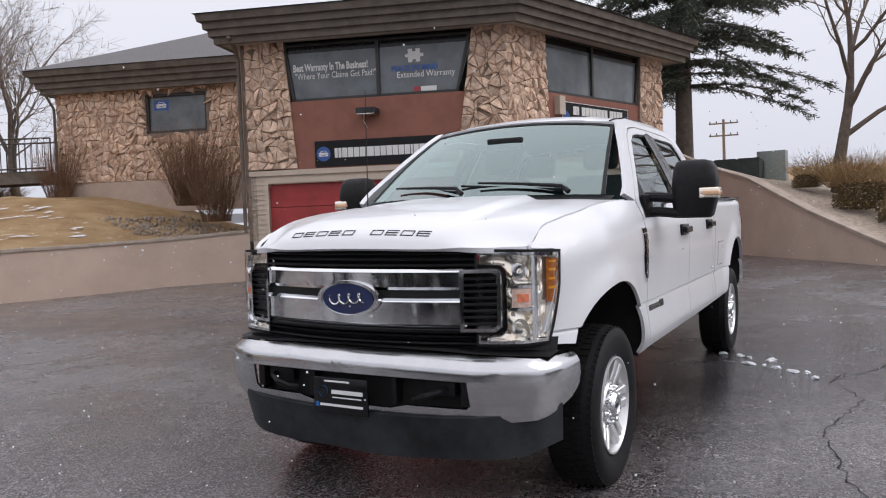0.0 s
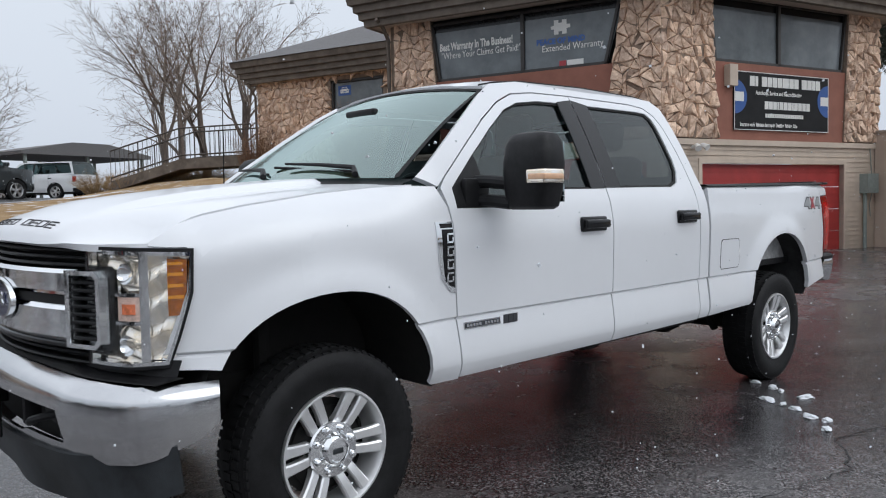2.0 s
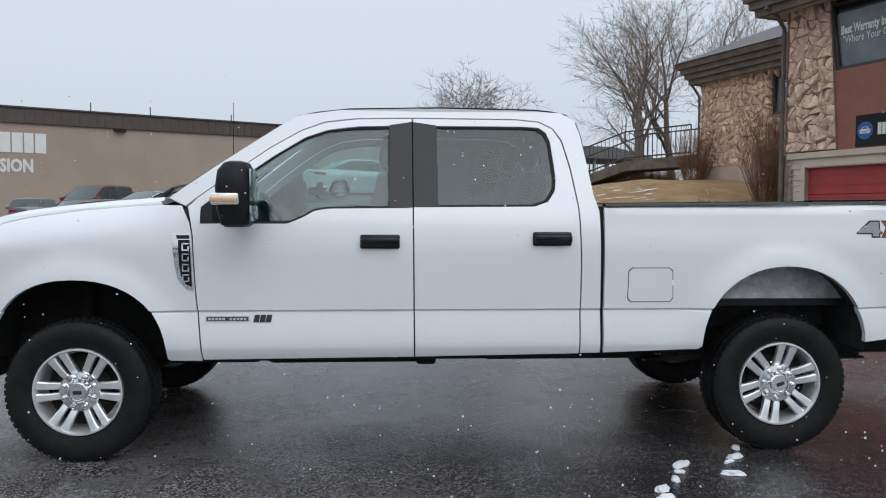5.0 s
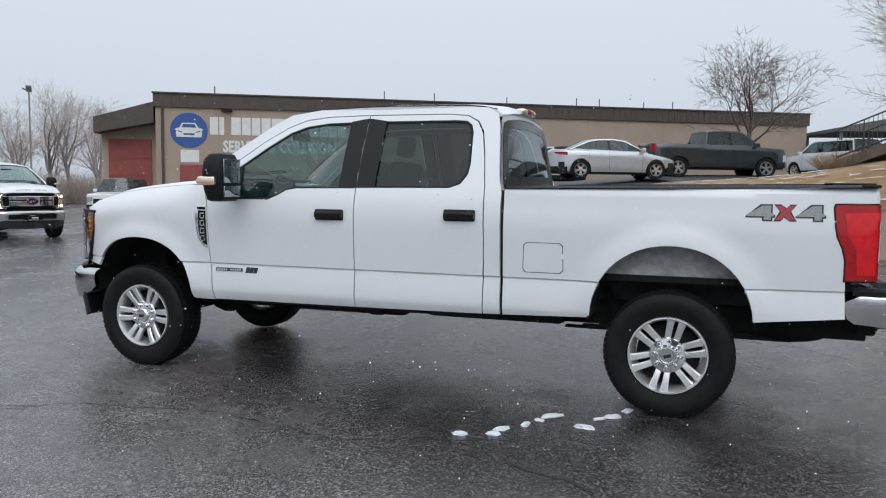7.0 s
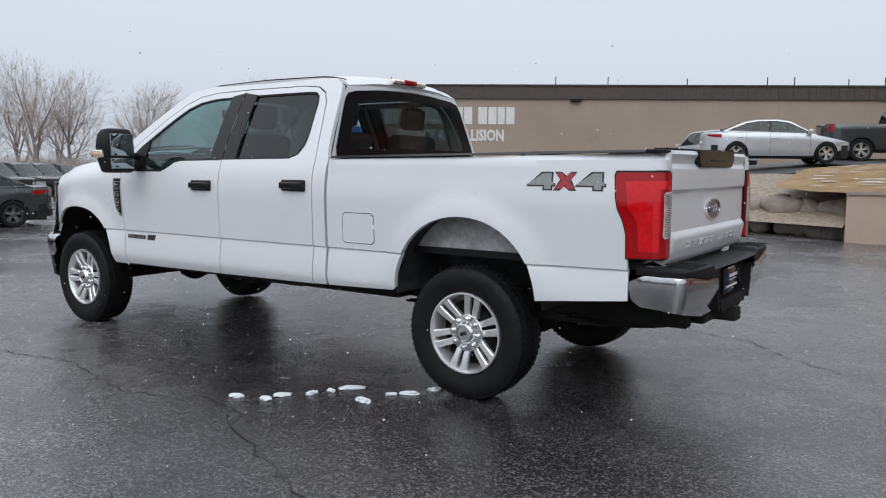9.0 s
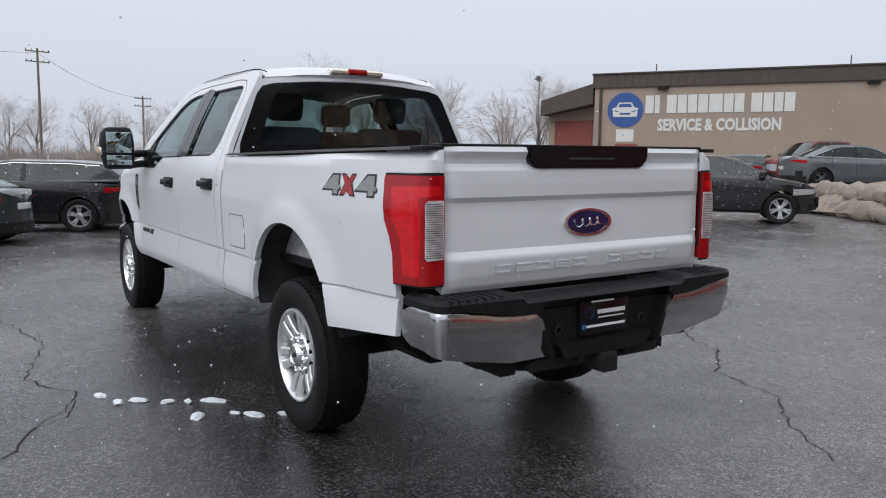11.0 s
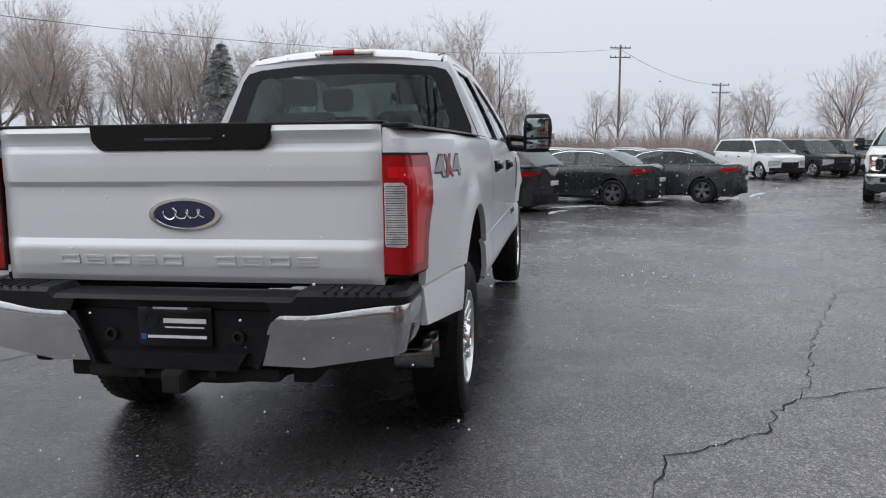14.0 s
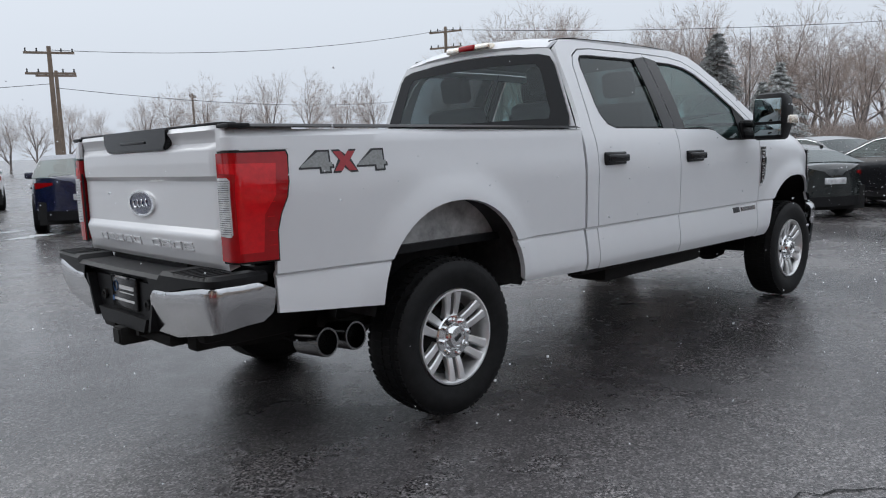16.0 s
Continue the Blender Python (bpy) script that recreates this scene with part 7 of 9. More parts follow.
box(b, (-2.0, -0.22, 0.40), (-0.9, 0.26, 0.70), 0.06)
tube(b, [(-2.0, 0.0, 0.5), (-4.0, 0.0, 0.44)], 0.045, 10)
part("gearbox", b, M_under, truck)
for nm, lo, hi, bv in (("fuel_tank", (-3.35, 0.25, 0.50), (-2.3, 0.68, 0.68), 0.05), ("cab_mount", (-1.15, 0.56, 0.52), (-0.85, 0.74, 0.60), 0.03), ("cab_mount", (-2.02, 0.70, 0.50), (-1.90, 0.78, 0.60), 0.02), ("exhaust_filter", (-2.5, -0.8, 0.44), (-1.2, -0.45, 0.62), 0.05)):
    part(nm, box(bm_new(), lo, hi, bv), M_under, truck)
for s in (1, -1):
    b = bm_new()
    for k in range(3):
        box(b, (AX - 0.75 + 0.12 * k, s * 0.56 - 0.035, 0.475 + 0.014 * k), (AX + 0.72 - 0.12 * k, s * 0.56 + 0.035, 0.487 + 0.014 * k))
    part("leaf_spring", b, M_under, truck)
    for p, q, r in (((AX + 0.25, s * 0.60, 0.38), (AX + 0.45, s * 0.52, 0.75), 0.03), ((0.12, s * 0.64, 0.38), (0.08, s * 0.55, 0.95), 0.035)):
        part("damper", tube(bm_new(), [p, q], r, 8), M_under, truck)
b = bm_new()
box(b, (-5.12, -0.45, 0.50), (-4.68, 0.45, 0.72), 0.10, 4)
lathe(b, [(0.10, -0.1), (0.36, -0.1), (0.38, -0.05), (0.38, 0.05), (0.36, 0.1), (0.1, 0.1)], 32, pose(-4.72, 0, 0.53, 90, 0, 0))
part("spare_wheel", b, M_under, truck)
ex = bm_new()
tube(ex, [(-3.0, -0.45, 0.55), (-3.9, -0.30, 0.72), (-4.4, -0.40, 0.70), (-4.62, -0.62, 0.54), (-4.64, -0.74, 0.525)], 0.045, 12)
part("exhaust_pipe", ex, M_under, truck)
for x in (-4.66, -4.82):
    b = bm_new()
    lathe(b, [(0.060, -0.10), (0.066, 0.0), (0.068, 0.06), (0.066, 0.065), (0.058, 0.065), (0.056, 0.0), (0.054, -0.09), (0.001, -0.09)], 28, pose(x, -0.84, 0.515, 4, 0, 188))
    part("exhaust_tip", b, M_darkchrome, truck, "polished twin exhaust tip")
# under floor
b = bm_new()
box(b, (-2.95, -0.92, 0.60), (-0.66, 0.92, 0.64))
part("floor_pan", b, M_under, truck)

# ---- cab interior ----
def seat(x, y, w):
    st = thing("seat", "", "")
    st.parent = truck
    b = box(bm_new(), (x - 0.05, y - w / 2, 0.95), (x + 0.48, y + w / 2, 1.10), 0.05, 3)
    part("cushion", b, M_interior, st)
    b = box(bm_new(), (-0.09, -w / 2, 0.0), (0.06, w / 2, 0.62), 0.05, 3, pose(x - 0.05, y, 1.05, 0, -12, 0))
    part("backrest", b, M_interior, st)
    b = box(bm_new(), (-0.05, -0.13, 0.66), (0.05, 0.13, 0.85), 0.045, 3, pose(x - 0.05, y, 1.05, 0, -10, 0))
    part("headrest", b, M_interior, st)


for x, y in ((-1.55, 0.40), (-1.55, -0.40), (-2.45, 0.42), (-2.45, -0.42)):
    seat(x, y, 0.52)
b = bm_new()
box(b, (-0.98, -0.82, 1.05), (-0.50, 0.82, 1.44), 0.08, 4)
box(b, (-0.95, 0.20, 1.38), (-0.75, 0.58, 1.47), 0.04, 3)
part("dashboard", b, M_interior, truck, "dark grey dashboard")
b = bm_new()
tube(b, [Matrix.Translation((-1.02, 0.40, 1.36)) @ Matrix.Rotation(radians(-62), 4, 'Y') @ Vector((0.185 * math.cos(a), 0.185 * math.sin(a), 0)) for a in [2 * math.pi * k / 28 for k in range(29)]], 0.016, 8, False)
tube(b, [(-0.93, 0.40, 1.32), (-1.02, 0.40, 1.36)], 0.05, 10)
part("steering_wheel", b, M_blackplastic, truck)
b = box(bm_new(), (-0.93, -0.13, 1.83), (-0.89, 0.13, 1.90), 0.015, 3)
part("rear_view_mirror", b, M_blackplastic, truck)
b = grid(bm_new(), [k / 10 for k in range(11)], [-0.97 + k * 0.194 for k in range(11)], lambda u, v: roof_p(u, v) + Vector((0, 0, -0.045)))
part("headliner", b, M_headliner, truck)
b = bm_new()
tube(b, [(-0.50, -0.84, 1.45), (-0.51, -0.84, 2.25)], [0.004, 0.002], 6)
part("radio_aerial", b, M_blackplastic, truck)

# ---- parked cars ----
M_carglass = glass_mat("car_window", (0.16, 0.21, 0.21), film=0.045)
M_carglass_l = glass_mat("car_windscreen", (0.36, 0.47, 0.47), film=0.09)
PAINT = {
    "black": mat("black_car_paint", (0.012, 0.012, 0.014), 0.22, coat=0.7, var=0.2, scale=3, spec=0.3),
    "green": mat("dark_green_black_paint", (0.016, 0.020, 0.020), 0.25, coat=0.7, var=0.2, scale=3, spec=0.3),
    "grey": mat("grey_car_paint", (0.12, 0.13, 0.14), 0.28, 0.3, coat=0.8, var=0.1, scale=3),
    "white": mat("white_car_paint", (0.70, 0.71, 0.72), 0.3, coat=0.6, var=0.03, scale=3),
    "silver": mat("silver_car_paint", (0.55, 0.57, 0.60), 0.3, 0.5, coat=0.7, var=0.04, scale=3),
    "slate": mat("dark_slate_car_paint", (0.035, 0.042, 0.046), 0.25, 0.2, coat=0.8, var=0.12, scale=3),
    "blue": mat("dark_blue_car_paint", (0.008, 0.012, 0.045), 0.25, coat=0.7, var=0.12, scale=3),
    "red": mat("dark_red_car_paint", (0.16, 0.020, 0.020), 0.3, coat=0.8, var=0.12, scale=3),
}
M_wheel2 = mat("car_alloy", (0.62, 0.62, 0.63), 0.3, 0.85, var=0.1, scale=15)
M_wheel3 = mat("dark_alloy", (0.16, 0.16, 0.165), 0.3, 0.7, var=0.2, scale=15)
M_headlamp = mat("headlamp_glass", (0.55, 0.57, 0.58), 0.12, 0.4, var=0.3, scale=30, coat=0.8)
SPECS = {
    # nose at +x; x from the middle of the wheelbase. hood/deck line, greenhouse outline, wheelbase, half width, overall ends
    "sedan": dict(wb=2.80, w=0.91, f=2.32, r=-2.42, sill=0.24, wheel=0.335, deck=[(2.32, 0.55), (2.25, 0.66), (2.0, 0.74), (1.05, 0.93), (0.6, 0.96), (-1.3, 1.00), (-1.75, 1.02), (-2.25, 1.04), (-2.40, 0.96), (-2.42, 0.80)],
                  house=[(1.10, 0.92), (0.30, 1.36), (-0.10, 1.43), (-0.75, 1.42), (-1.15, 1.34), (-1.85, 1.03)], split=-0.35),
    "wagon": dict(wb=2.88, w=0.92, f=2.36, r=-2.48, sill=0.24, wheel=0.345, deck=[(2.36, 0.56), (2.28, 0.70), (2.0, 0.78), (1.10, 0.96), (0.6, 1.00), (-1.5, 1.06), (-2.2, 1.08), (-2.42, 1.0), (-2.48, 0.80)],
                  house=[(1.12, 0.96), (0.35, 1.38), (-0.10, 1.46), (-1.3, 1.45), (-1.95, 1.40), (-2.38, 1.06)], split=-0.40),
    "hatch": dict(wb=2.635, w=0.87, f=2.15, r=-2.20, sill=0.30, wheel=0.35, deck=[(2.15, 0.62), (2.08, 0.80), (1.85, 0.90), (1.10, 1.02), (0.7, 1.05), (-1.3, 1.12), (-1.95, 1.14), (-2.14, 1.05), (-2.20, 0.80)],
                  house=[(1.15, 1.02), (0.40, 1.42), (0.0, 1.51), (-1.2, 1.50), (-1.70, 1.46), (-2.10, 1.12)], split=-0.30),
    "suv": dict(wb=2.90, w=0.98, f=2.30, r=-2.55, sill=0.36, wheel=0.385, deck=[(2.30, 0.70), (2.26, 0.98), (2.1, 1.06), (1.15, 1.14), (0.8, 1.16), (-1.5, 1.18), (-2.40, 1.18), (-2.52, 1.10), (-2.55, 0.80)],
                house=[(1.18, 1.14), (0.62, 1.72), (0.35, 1.80), (-1.6, 1.80), (-2.20, 1.78), (-2.46, 1.18)], split=-0.25),
    "coupe": dict(wb=2.55, w=0.92, f=2.05, r=-2.12, sill=0.22, wheel=0.34, deck=[(2.05, 0.50), (1.98, 0.62), (1.6, 0.76), (0.95, 0.90), (0.5, 0.92), (-0.8, 0.98), (-1.5, 0.97), (-1.98, 0.93), (-2.10, 0.84), (-2.12, 0.72)],
                  house=[(0.92, 0.90), (0.22, 1.22), (-0.15, 1.29), (-0.60, 1.27), (-1.10, 1.16), (-1.75, 0.96)], split=-0.75),
    "pickup": dict(wb=3.65, w=1.0, f=2.85, r=-3.0, sill=0.42, wheel=0.40, deck=[(2.85, 0.80), (2.80, 1.08), (2.6, 1.16), (1.65, 1.22), (1.3, 1.24), (-0.75, 1.26), (-0.76, 1.32), (-2.95, 1.34), (-3.0, 1.20), (-3.0, 0.80)],
                   house=[(1.60, 1.22), (0.95, 1.80), (0.65, 1.88), (-0.35, 1.88), (-0.62, 1.84), (-0.74, 1.26)], split=0.35),
    "jeep": dict(wb=2.37, w=0.78, f=1.85, r=-1.85, sill=0.46, wheel=0.38, deck=[(1.85, 0.75), (1.82, 1.06), (1.6, 1.10), (0.75, 1.14), (0.7, 1.16), (-1.80, 1.16), (-1.85, 1.10), (-1.85, 0.75)],
                 house=[(0.70, 1.16), (0.40, 1.74), (0.30, 1.78), (-1.5, 1.78), (-1.72, 1.75), (-1.84, 1.16)], split=-0.35),
}


def car_wheel(r, dark):
    t, d = bm_new(), bm_new()
    rr = r * 0.68
    lathe(t, [(rr, 0.085), (rr + 0.03, 0.105), (r - 0.03, 0.105), (r, 0.08), (r, -0.08), (r - 0.03, -0.105), (rr, -0.10)], 36)
    lathe(d, [(rr, 0.085), (rr - 0.012, 0.098), (rr - 0.02, 0.09), (rr - 0.04, 0.02), (rr - 0.04, -0.09)], 32)
    n = 10
    for k in range(n):
        m = Matrix.Rotation(2 * math.pi * (k // 2) / 5 + (0.16 if k % 2 else -0.16), 4, 'Y')
        ring = [[d.verts.new(m @ Vector((x, y, s * w))) for s, y in ((-1, y1 - 0.03), (-1, y1), (1, y1), (1, y1 - 0.03))] for x, w, y1 in ((0.05, 0.022, 0.075), (rr - 0.01, 0.018, 0.092))]
        for j in range(4):
            d.faces.new((ring[0][j], ring[0][(j + 1) % 4], ring[1][(j + 1) % 4], ring[1][j]))
    lathe(d, [(0.07, 0.05), (0.07, 0.08), (0.03, 0.088), (0.001, 0.088)], 20)
    bmesh.ops.recalc_face_normals(d, faces=d.faces[:])
    k = bm_new()
    lathe(k, [(rr - 0.03, 0.0), (0.001, 0.01)], 24)
    return t, d, k


def car(kind, paint, label, m, dark=False, group="", glass=None, name=None, roof_paint=None):
    S = SPECS[kind]
    root = thing(name or {"pickup": "parked_pickup", "suv": "parked_suv", "jeep": "off_road_car", "wagon": "parked_wagon", "hatch": "parked_hatchback", "coupe": "parked_coupe"}.get(kind, "parked_car"), label, "car" if kind != "pickup" else "pickup truck", m, group)
    wb, W, F, R, sill, wr = S["wb"], S["w"], S["f"], S["r"], S["sill"], S["wheel"]
    pm = PAINT[paint]
    deckx = sorted(S["deck"])
    mid = (F + R) / 2
    half = (F - R) / 2
    boxy = kind in ("pickup", "jeep", "suv")

    def wid(x):
        k = min(1.0, abs(x - mid) / half)
        return W * max(0.0, 1 - k ** (16 if boxy else 7)) ** (0.32 if boxy else 0.5) * (1 - 0.03 * k * k)

    def top(x):
        return lerp(x, deckx)

    def sy(x, z):
        t = top(x)
        y = wid(x)
        y *= 1 - 0.05 * max(0, (z - (t - 0.22)) / 0.22) ** 2 - 0.06 * max(0, (sill + 0.16 - z) / 0.16)
        return y
    ends = [F - 0.001, F - 0.02, F - 0.06, F - 0.14, F - 0.25]
    fw, rw_ = wb / 2, -wb / 2
    ar = wr + 0.055
    line = [(R + 0.002, sill + 0.12), (R + 0.10, sill + 0.02), (rw_ - ar, sill)] + arc(rw_, sill, ar, wr * 2 + 0.05 - sill, 180, 0, 16) + [(rw_ + ar, sill), (fw - ar, sill)] + arc(fw, sill, ar, wr * 2 + 0.05 - sill, 180, 0, 16) + [(F - 0.12, sill + 0.01), (F - 0.002, sill + 0.14)]
    topl = [(x, z - 0.004) for x, z in sorted(S["deck"], reverse=True)]
    topl = [(min(F - 0.002, max(R + 0.002, x)), z) for x, z in topl]
    for s in (1, -1):
        part("body_side", sheet([line + topl], on_side(sy, s), 0.09 if not boxy else 0.10, 0.09, 0.0, s < 0), pm, root)
    xs = sorted({round(x, 3) for x, _ in S["deck"]} | {F - 0.004, F - 0.03, F - 0.08, F - 0.15, F - 0.25, R + 0.004, R + 0.03, R + 0.08, R + 0.16} | {R + (F - R) * k / 20 for k in range(1, 20)})
    xs = [x for x in xs if R <= x <= F]
    b = grid(bm_new(), xs, [-1 + k / 6 for k in range(13)], lambda x, v: Vector((x, v * sy(x, top(x)), top(x) + 0.035 * (1 - v * v) * (0.4 + 0.6 * sstep(F, F - 0.5, x)))))
    part("deck", b, pm, root, "bonnet and boot lid", 40)
    # greenhouse
    H = S["house"]
    hx0, hx1 = H[-1][0], H[0][0]

    def hy(x, z):
        belt = top(x)
        return W * 0.945 - (z - belt) * 0.36 - 0.04 * max(0, (z - belt)) ** 2
    rp = PAINT[roof_paint] if roof_paint else pm
    inner = []
    cx, cz = sum(p[0] for p in H) / len(H), sum(p[1] for p in H) / len(H)
    for x, z in H:
        inner.append((cx + (x - cx) * (0.925 if kind != "coupe" else 0.90), cz + (z - cz) * 0.82 - 0.012))
    gm = glass or M_carglass
    for s in (1, -1):
        fr = part("side_frame", sheet([H, inner], on_side(hy, s), 0.12, 0.1, 0.02, s < 0), rp, root)
        part("side_glass", sheet([inner], on_side(hy, s, -0.012), 0.15, 0.15, 0.0, s < 0), gm, root, "dark side window")
        b = sheet([[(S["split"] - 0.05, min(p[1] for p in inner)), (S["split"] + 0.05, min(p[1] for p in inner)), (S["split"] + 0.03, max(p[1] for p in inner) + 0.02), (S["split"] - 0.04, max(p[1] for p in inner) + 0.02)]], on_side(hy, s, -0.004), 0.15, 0.15, 0.012, s < 0)
        part("door_pillar", b, M_gloss, root)
        if kind in ("sedan", "wagon", "coupe"):
            trim = [Vector((x, s * (hy(x, z) + 0.004), z)) for x, z in inner]
            part("window_trim", tube(bm_new(), trim + [trim[0]], 0.009, 5, False), M_chrome, root, "bright window trim")
        b = bm_new()
        for x in ([S["split"] + 0.12, S["split"] - 0.95] if kind != "coupe" else [S["split"] + 0.3]):
            z = top(x) - 0.16
            box(b, (x - 0.09, s * (sy(x, z) + 0.008) - 0.014, z - 0.018), (x + 0.09, s * (sy(x, z) + 0.008) + 0.014, z + 0.018), 0.008)
        part("door_handle", b, pm if paint != "white" else M_gloss, root)
        b = bm_new()
        for x in ([S["split"], fw - ar - 0.12] + ([rw_ + ar * 0.75] if kind != "coupe" else [])):
            z0, z1 = sill + 0.05, top(x) - 0.01
            grid(b, [x - 0.005, x + 0.005], [z0 + (z1 - z0) * k / 8 for k in range(9)], lambda xx, z: Vector((xx, s * (sy(xx, z) + 0.003), z)), s < 0)
        part("door_gap", b, M_gap, root)
        x = H[0][0] - 0.22
        b = box(bm_new(), (x - 0.08, s * (W * 0.98) - 0.10 + s * 0.09, top(x) + 0.02), (x + 0.06, s * (W * 0.98) + 0.10 + s * 0.09, top(x) + 0.16), 0.03, 2)
        part("door_mirror", b, pm, root)
    roofpts = [p for p in H]
    n = len(roofpts)

    def cross(p, k=1.0):
        x, z = p
        return [Vector((x, v * hy(x, z) * k, z + 0.035 * (1 - v * v))) for v in [-1 + j / 5 for j in range(11)]]

    def strip(a, c, mtl, nm, lab="", lift=0.0):
        b = bm_new()
        r0 = [b.verts.new(p + Vector((0, 0, lift))) for p in cross(a)]
        r1 = [b.verts.new(p + Vector((0, 0, lift))) for p in cross(c)]
        for k in range(10):
            b.faces.new((r0[k], r0[k + 1], r1[k + 1], r1[k]))
        bmesh.ops.recalc_face_normals(b, faces=b.faces[:])
        if b.faces[0].normal.z < 0:
            bmesh.ops.reverse_faces(b, faces=b.faces[:])
        return part(nm, b, mtl, root, lab)
    strip(H[0], H[1], M_carglass_l, "windshield", "windshield")
    b = bm_new()
    rows = [[b.verts.new(p) for p in cross(q)] for q in H[1:-1]]
    for r0, r1 in zip(rows, rows[1:]):
        for k in range(10):
            b.faces.new((r0[k], r0[k + 1], r1[k + 1], r1[k]))
    bmesh.ops.recalc_face_normals(b, faces=b.faces[:])
    part("roof", b, rp, root, "", 60)
    strip(H[-2], H[-1], gm, "rear_window", "rear window")
    # lamps, grille, bumpers
    def nose(v, z, off):
        x = F - 0.006
        return Vector((x + off, v, z))
    zt = lerp(F - 0.02, deckx)
    def end_x(y, e, d):
        """Where the rounded plan of the nose or tail has this half width."""
        lo, hi = e + d * 0.001, e + d * 0.8
        for _ in range(24):
            m2 = (lo + hi) / 2
            if wid(m2) < abs(y) * W:
                lo = m2
            else:
                hi = m2
        return hi
    low = kind in ("sedan", "coupe", "wagon")
    rz = lerp(R + 0.05, deckx)
    for s in (1, -1):
        for nm, mt, e, d, y0, y1, z0, z1, thin in (("headlight", M_headlamp, F, -1, 0.50, 0.93, zt - (0.02 if not boxy else 0.26), zt + (0.12 if not boxy else 0.02), 0.6),
                                                   ("tail_light", M_red, R, 1, 0.58 if low else 0.78, 0.905, rz - (0.15 if low else 0.30), rz - 0.03, 0.35 if low else 0.9)):
            def lamp(t, v, e=e, d=d, y0=y0, y1=y1, z0=z0, z1=z1, thin=thin):
                y = y0 + (y1 - y0) * t
                return Vector((end_x(y, e, d) - d * 0.012, s * y * W, z1 - (z1 - z0) * v * (thin + (1 - thin) * t)))
            b = grid(bm_new(), [k / 8 for k in range(9)], [0, 0.5, 1], lamp)
            bmesh.ops.recalc_face_normals(b, faces=b.faces[:])
            thicken(b, 0.02)
            part(nm, b, mt, root, "", 60)
    for e, d, nm in ((F, -1, "nose_panel"), (R, 1, "tail_panel")):
        x = e + d * 0.003
        w0 = wid(x)
        b = grid(bm_new(), [-w0, 0, w0], [sill + 0.12, (sill + zt) / 2, lerp(x, deckx) - 0.004], lambda y, z: Vector((x, y, z)))
        part(nm, b, pm, root)
        b = grid(bm_new(), [-0.90 + 0.1 * k for k in range(19)], [sill + 0.02, sill + 0.10, sill + 0.19], lambda y, z: Vector((end_x(y, e, d) - d * 0.010, y * W, z)))
        bmesh.ops.recalc_face_normals(b, faces=b.faces[:])
        thicken(b, 0.02)
        part("bumper_valance", b, M_blackplastic, root)
    b = box(bm_new(), (F - 0.05, -W * 0.42, zt - 0.30), (F + 0.012, W * 0.42, zt - 0.05), 0.02)
    part("grille", b, M_blackplastic, root)
    b = box(bm_new(), (R - 0.010, -0.20, 0.62), (R + 0.04, 0.20, 0.73), 0.01)
    part("number_plate", b, M_paintwhite if kind in ("suv", "pickup") else M_clearlens, root)
    # solid near-black block fills the underside and the wheel arches
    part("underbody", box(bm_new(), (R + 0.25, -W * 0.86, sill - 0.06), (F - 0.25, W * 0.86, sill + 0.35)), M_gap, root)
    b = bm_new()
    for x in (0.35, -0.60) if kind not in ("coupe",) else (-0.1,):
        for y in (0.38, -0.38):
            box(b, (x - 0.10, y - 0.22, sill + 0.3), (x + 0.05, y + 0.22, top(x) + 0.10), 0.05)
            box(b, (x - 0.10, y - 0.12, top(x) + 0.12), (x, y + 0.12, top(x) + 0.28), 0.04)
    part("seats", b, M_interior, root)
    t, d, k = car_wheel(wr, dark)
    w = thing("wheel", "", "")
    w.parent = root
    part("tyre", t, M_rubber, w)
    part("rim", d, M_wheel3 if dark else M_wheel2, w)
    part("hub_backing", k, M_gap, w)
    w.matrix_basis = pose(fw, W - 0.115, wr)
    for x, y in ((rw_, 1), (fw, -1), (rw_, -1)):
        copy_thing(w, pose(x, y * (W - 0.115), wr, 0, random.Random(x + y).uniform(0, 60), 0 if y > 0 else 180))
    return root


def at_rear(kind, x, y, deg, z=None):
    """Pose of a car by the ground point of its rear axle and its heading."""
    h = SPECS[kind]["wb"] / 2
    a = radians(deg)
    cx, cy = x + h * math.cos(a), y + h * math.sin(a)
    return pose(cx, cy, gz(cx, cy) if z is None else z, 0, 0, deg)


car("wagon", "black", "black estate car with bright rims and window trim", at_rear("wagon", 10.28, -0.34, 68))
car("coupe", "green", "black two door coupe with dark rims, snow beneath", at_rear("coupe", 7.66, 1.89, 58), dark=True)
car("sedan", "green", "dark green sedan with bright window trim", at_rear("sedan", 12.83, -3.1, 66), dark=True)
car("sedan", "slate", "dark slate grey sedan with dark rims", at_rear("sedan", 14.35, -5.5, 70), dark=True)
car("hatch", "black", "black compact hatchback parked below the rock border", at_rear("hatch", 4.95, -12.3, 219))
car("sedan", "silver", "silver white sedan on the upper lot", at_rear("sedan", 0.39, -22.7, 205, 1.80))
car("pickup", "slate", "dark slate crew cab pickup on the upper lot", at_rear("pickup", -2.79, -27.1, 204, 1.92))
car("suv", "white", "white older sport utility vehicle seen from behind", pose(-10.1, -37.0, 2.1, 0, 0, 305))
car("sedan", "grey", "dark grey fastback sedan on the upper lot", pose(6.1, -23.2, 0.68, 0, 0, 232), dark=True)
car("pickup", "red", "dark red pickup on the upper lot", pose(10.3, -28.6, 0.55, 0, 0, 60))
car("suv", "silver", "silver sport utility vehicle behind the sedan", pose(3.0, -29.6, 1.45, 0, 0, 312))
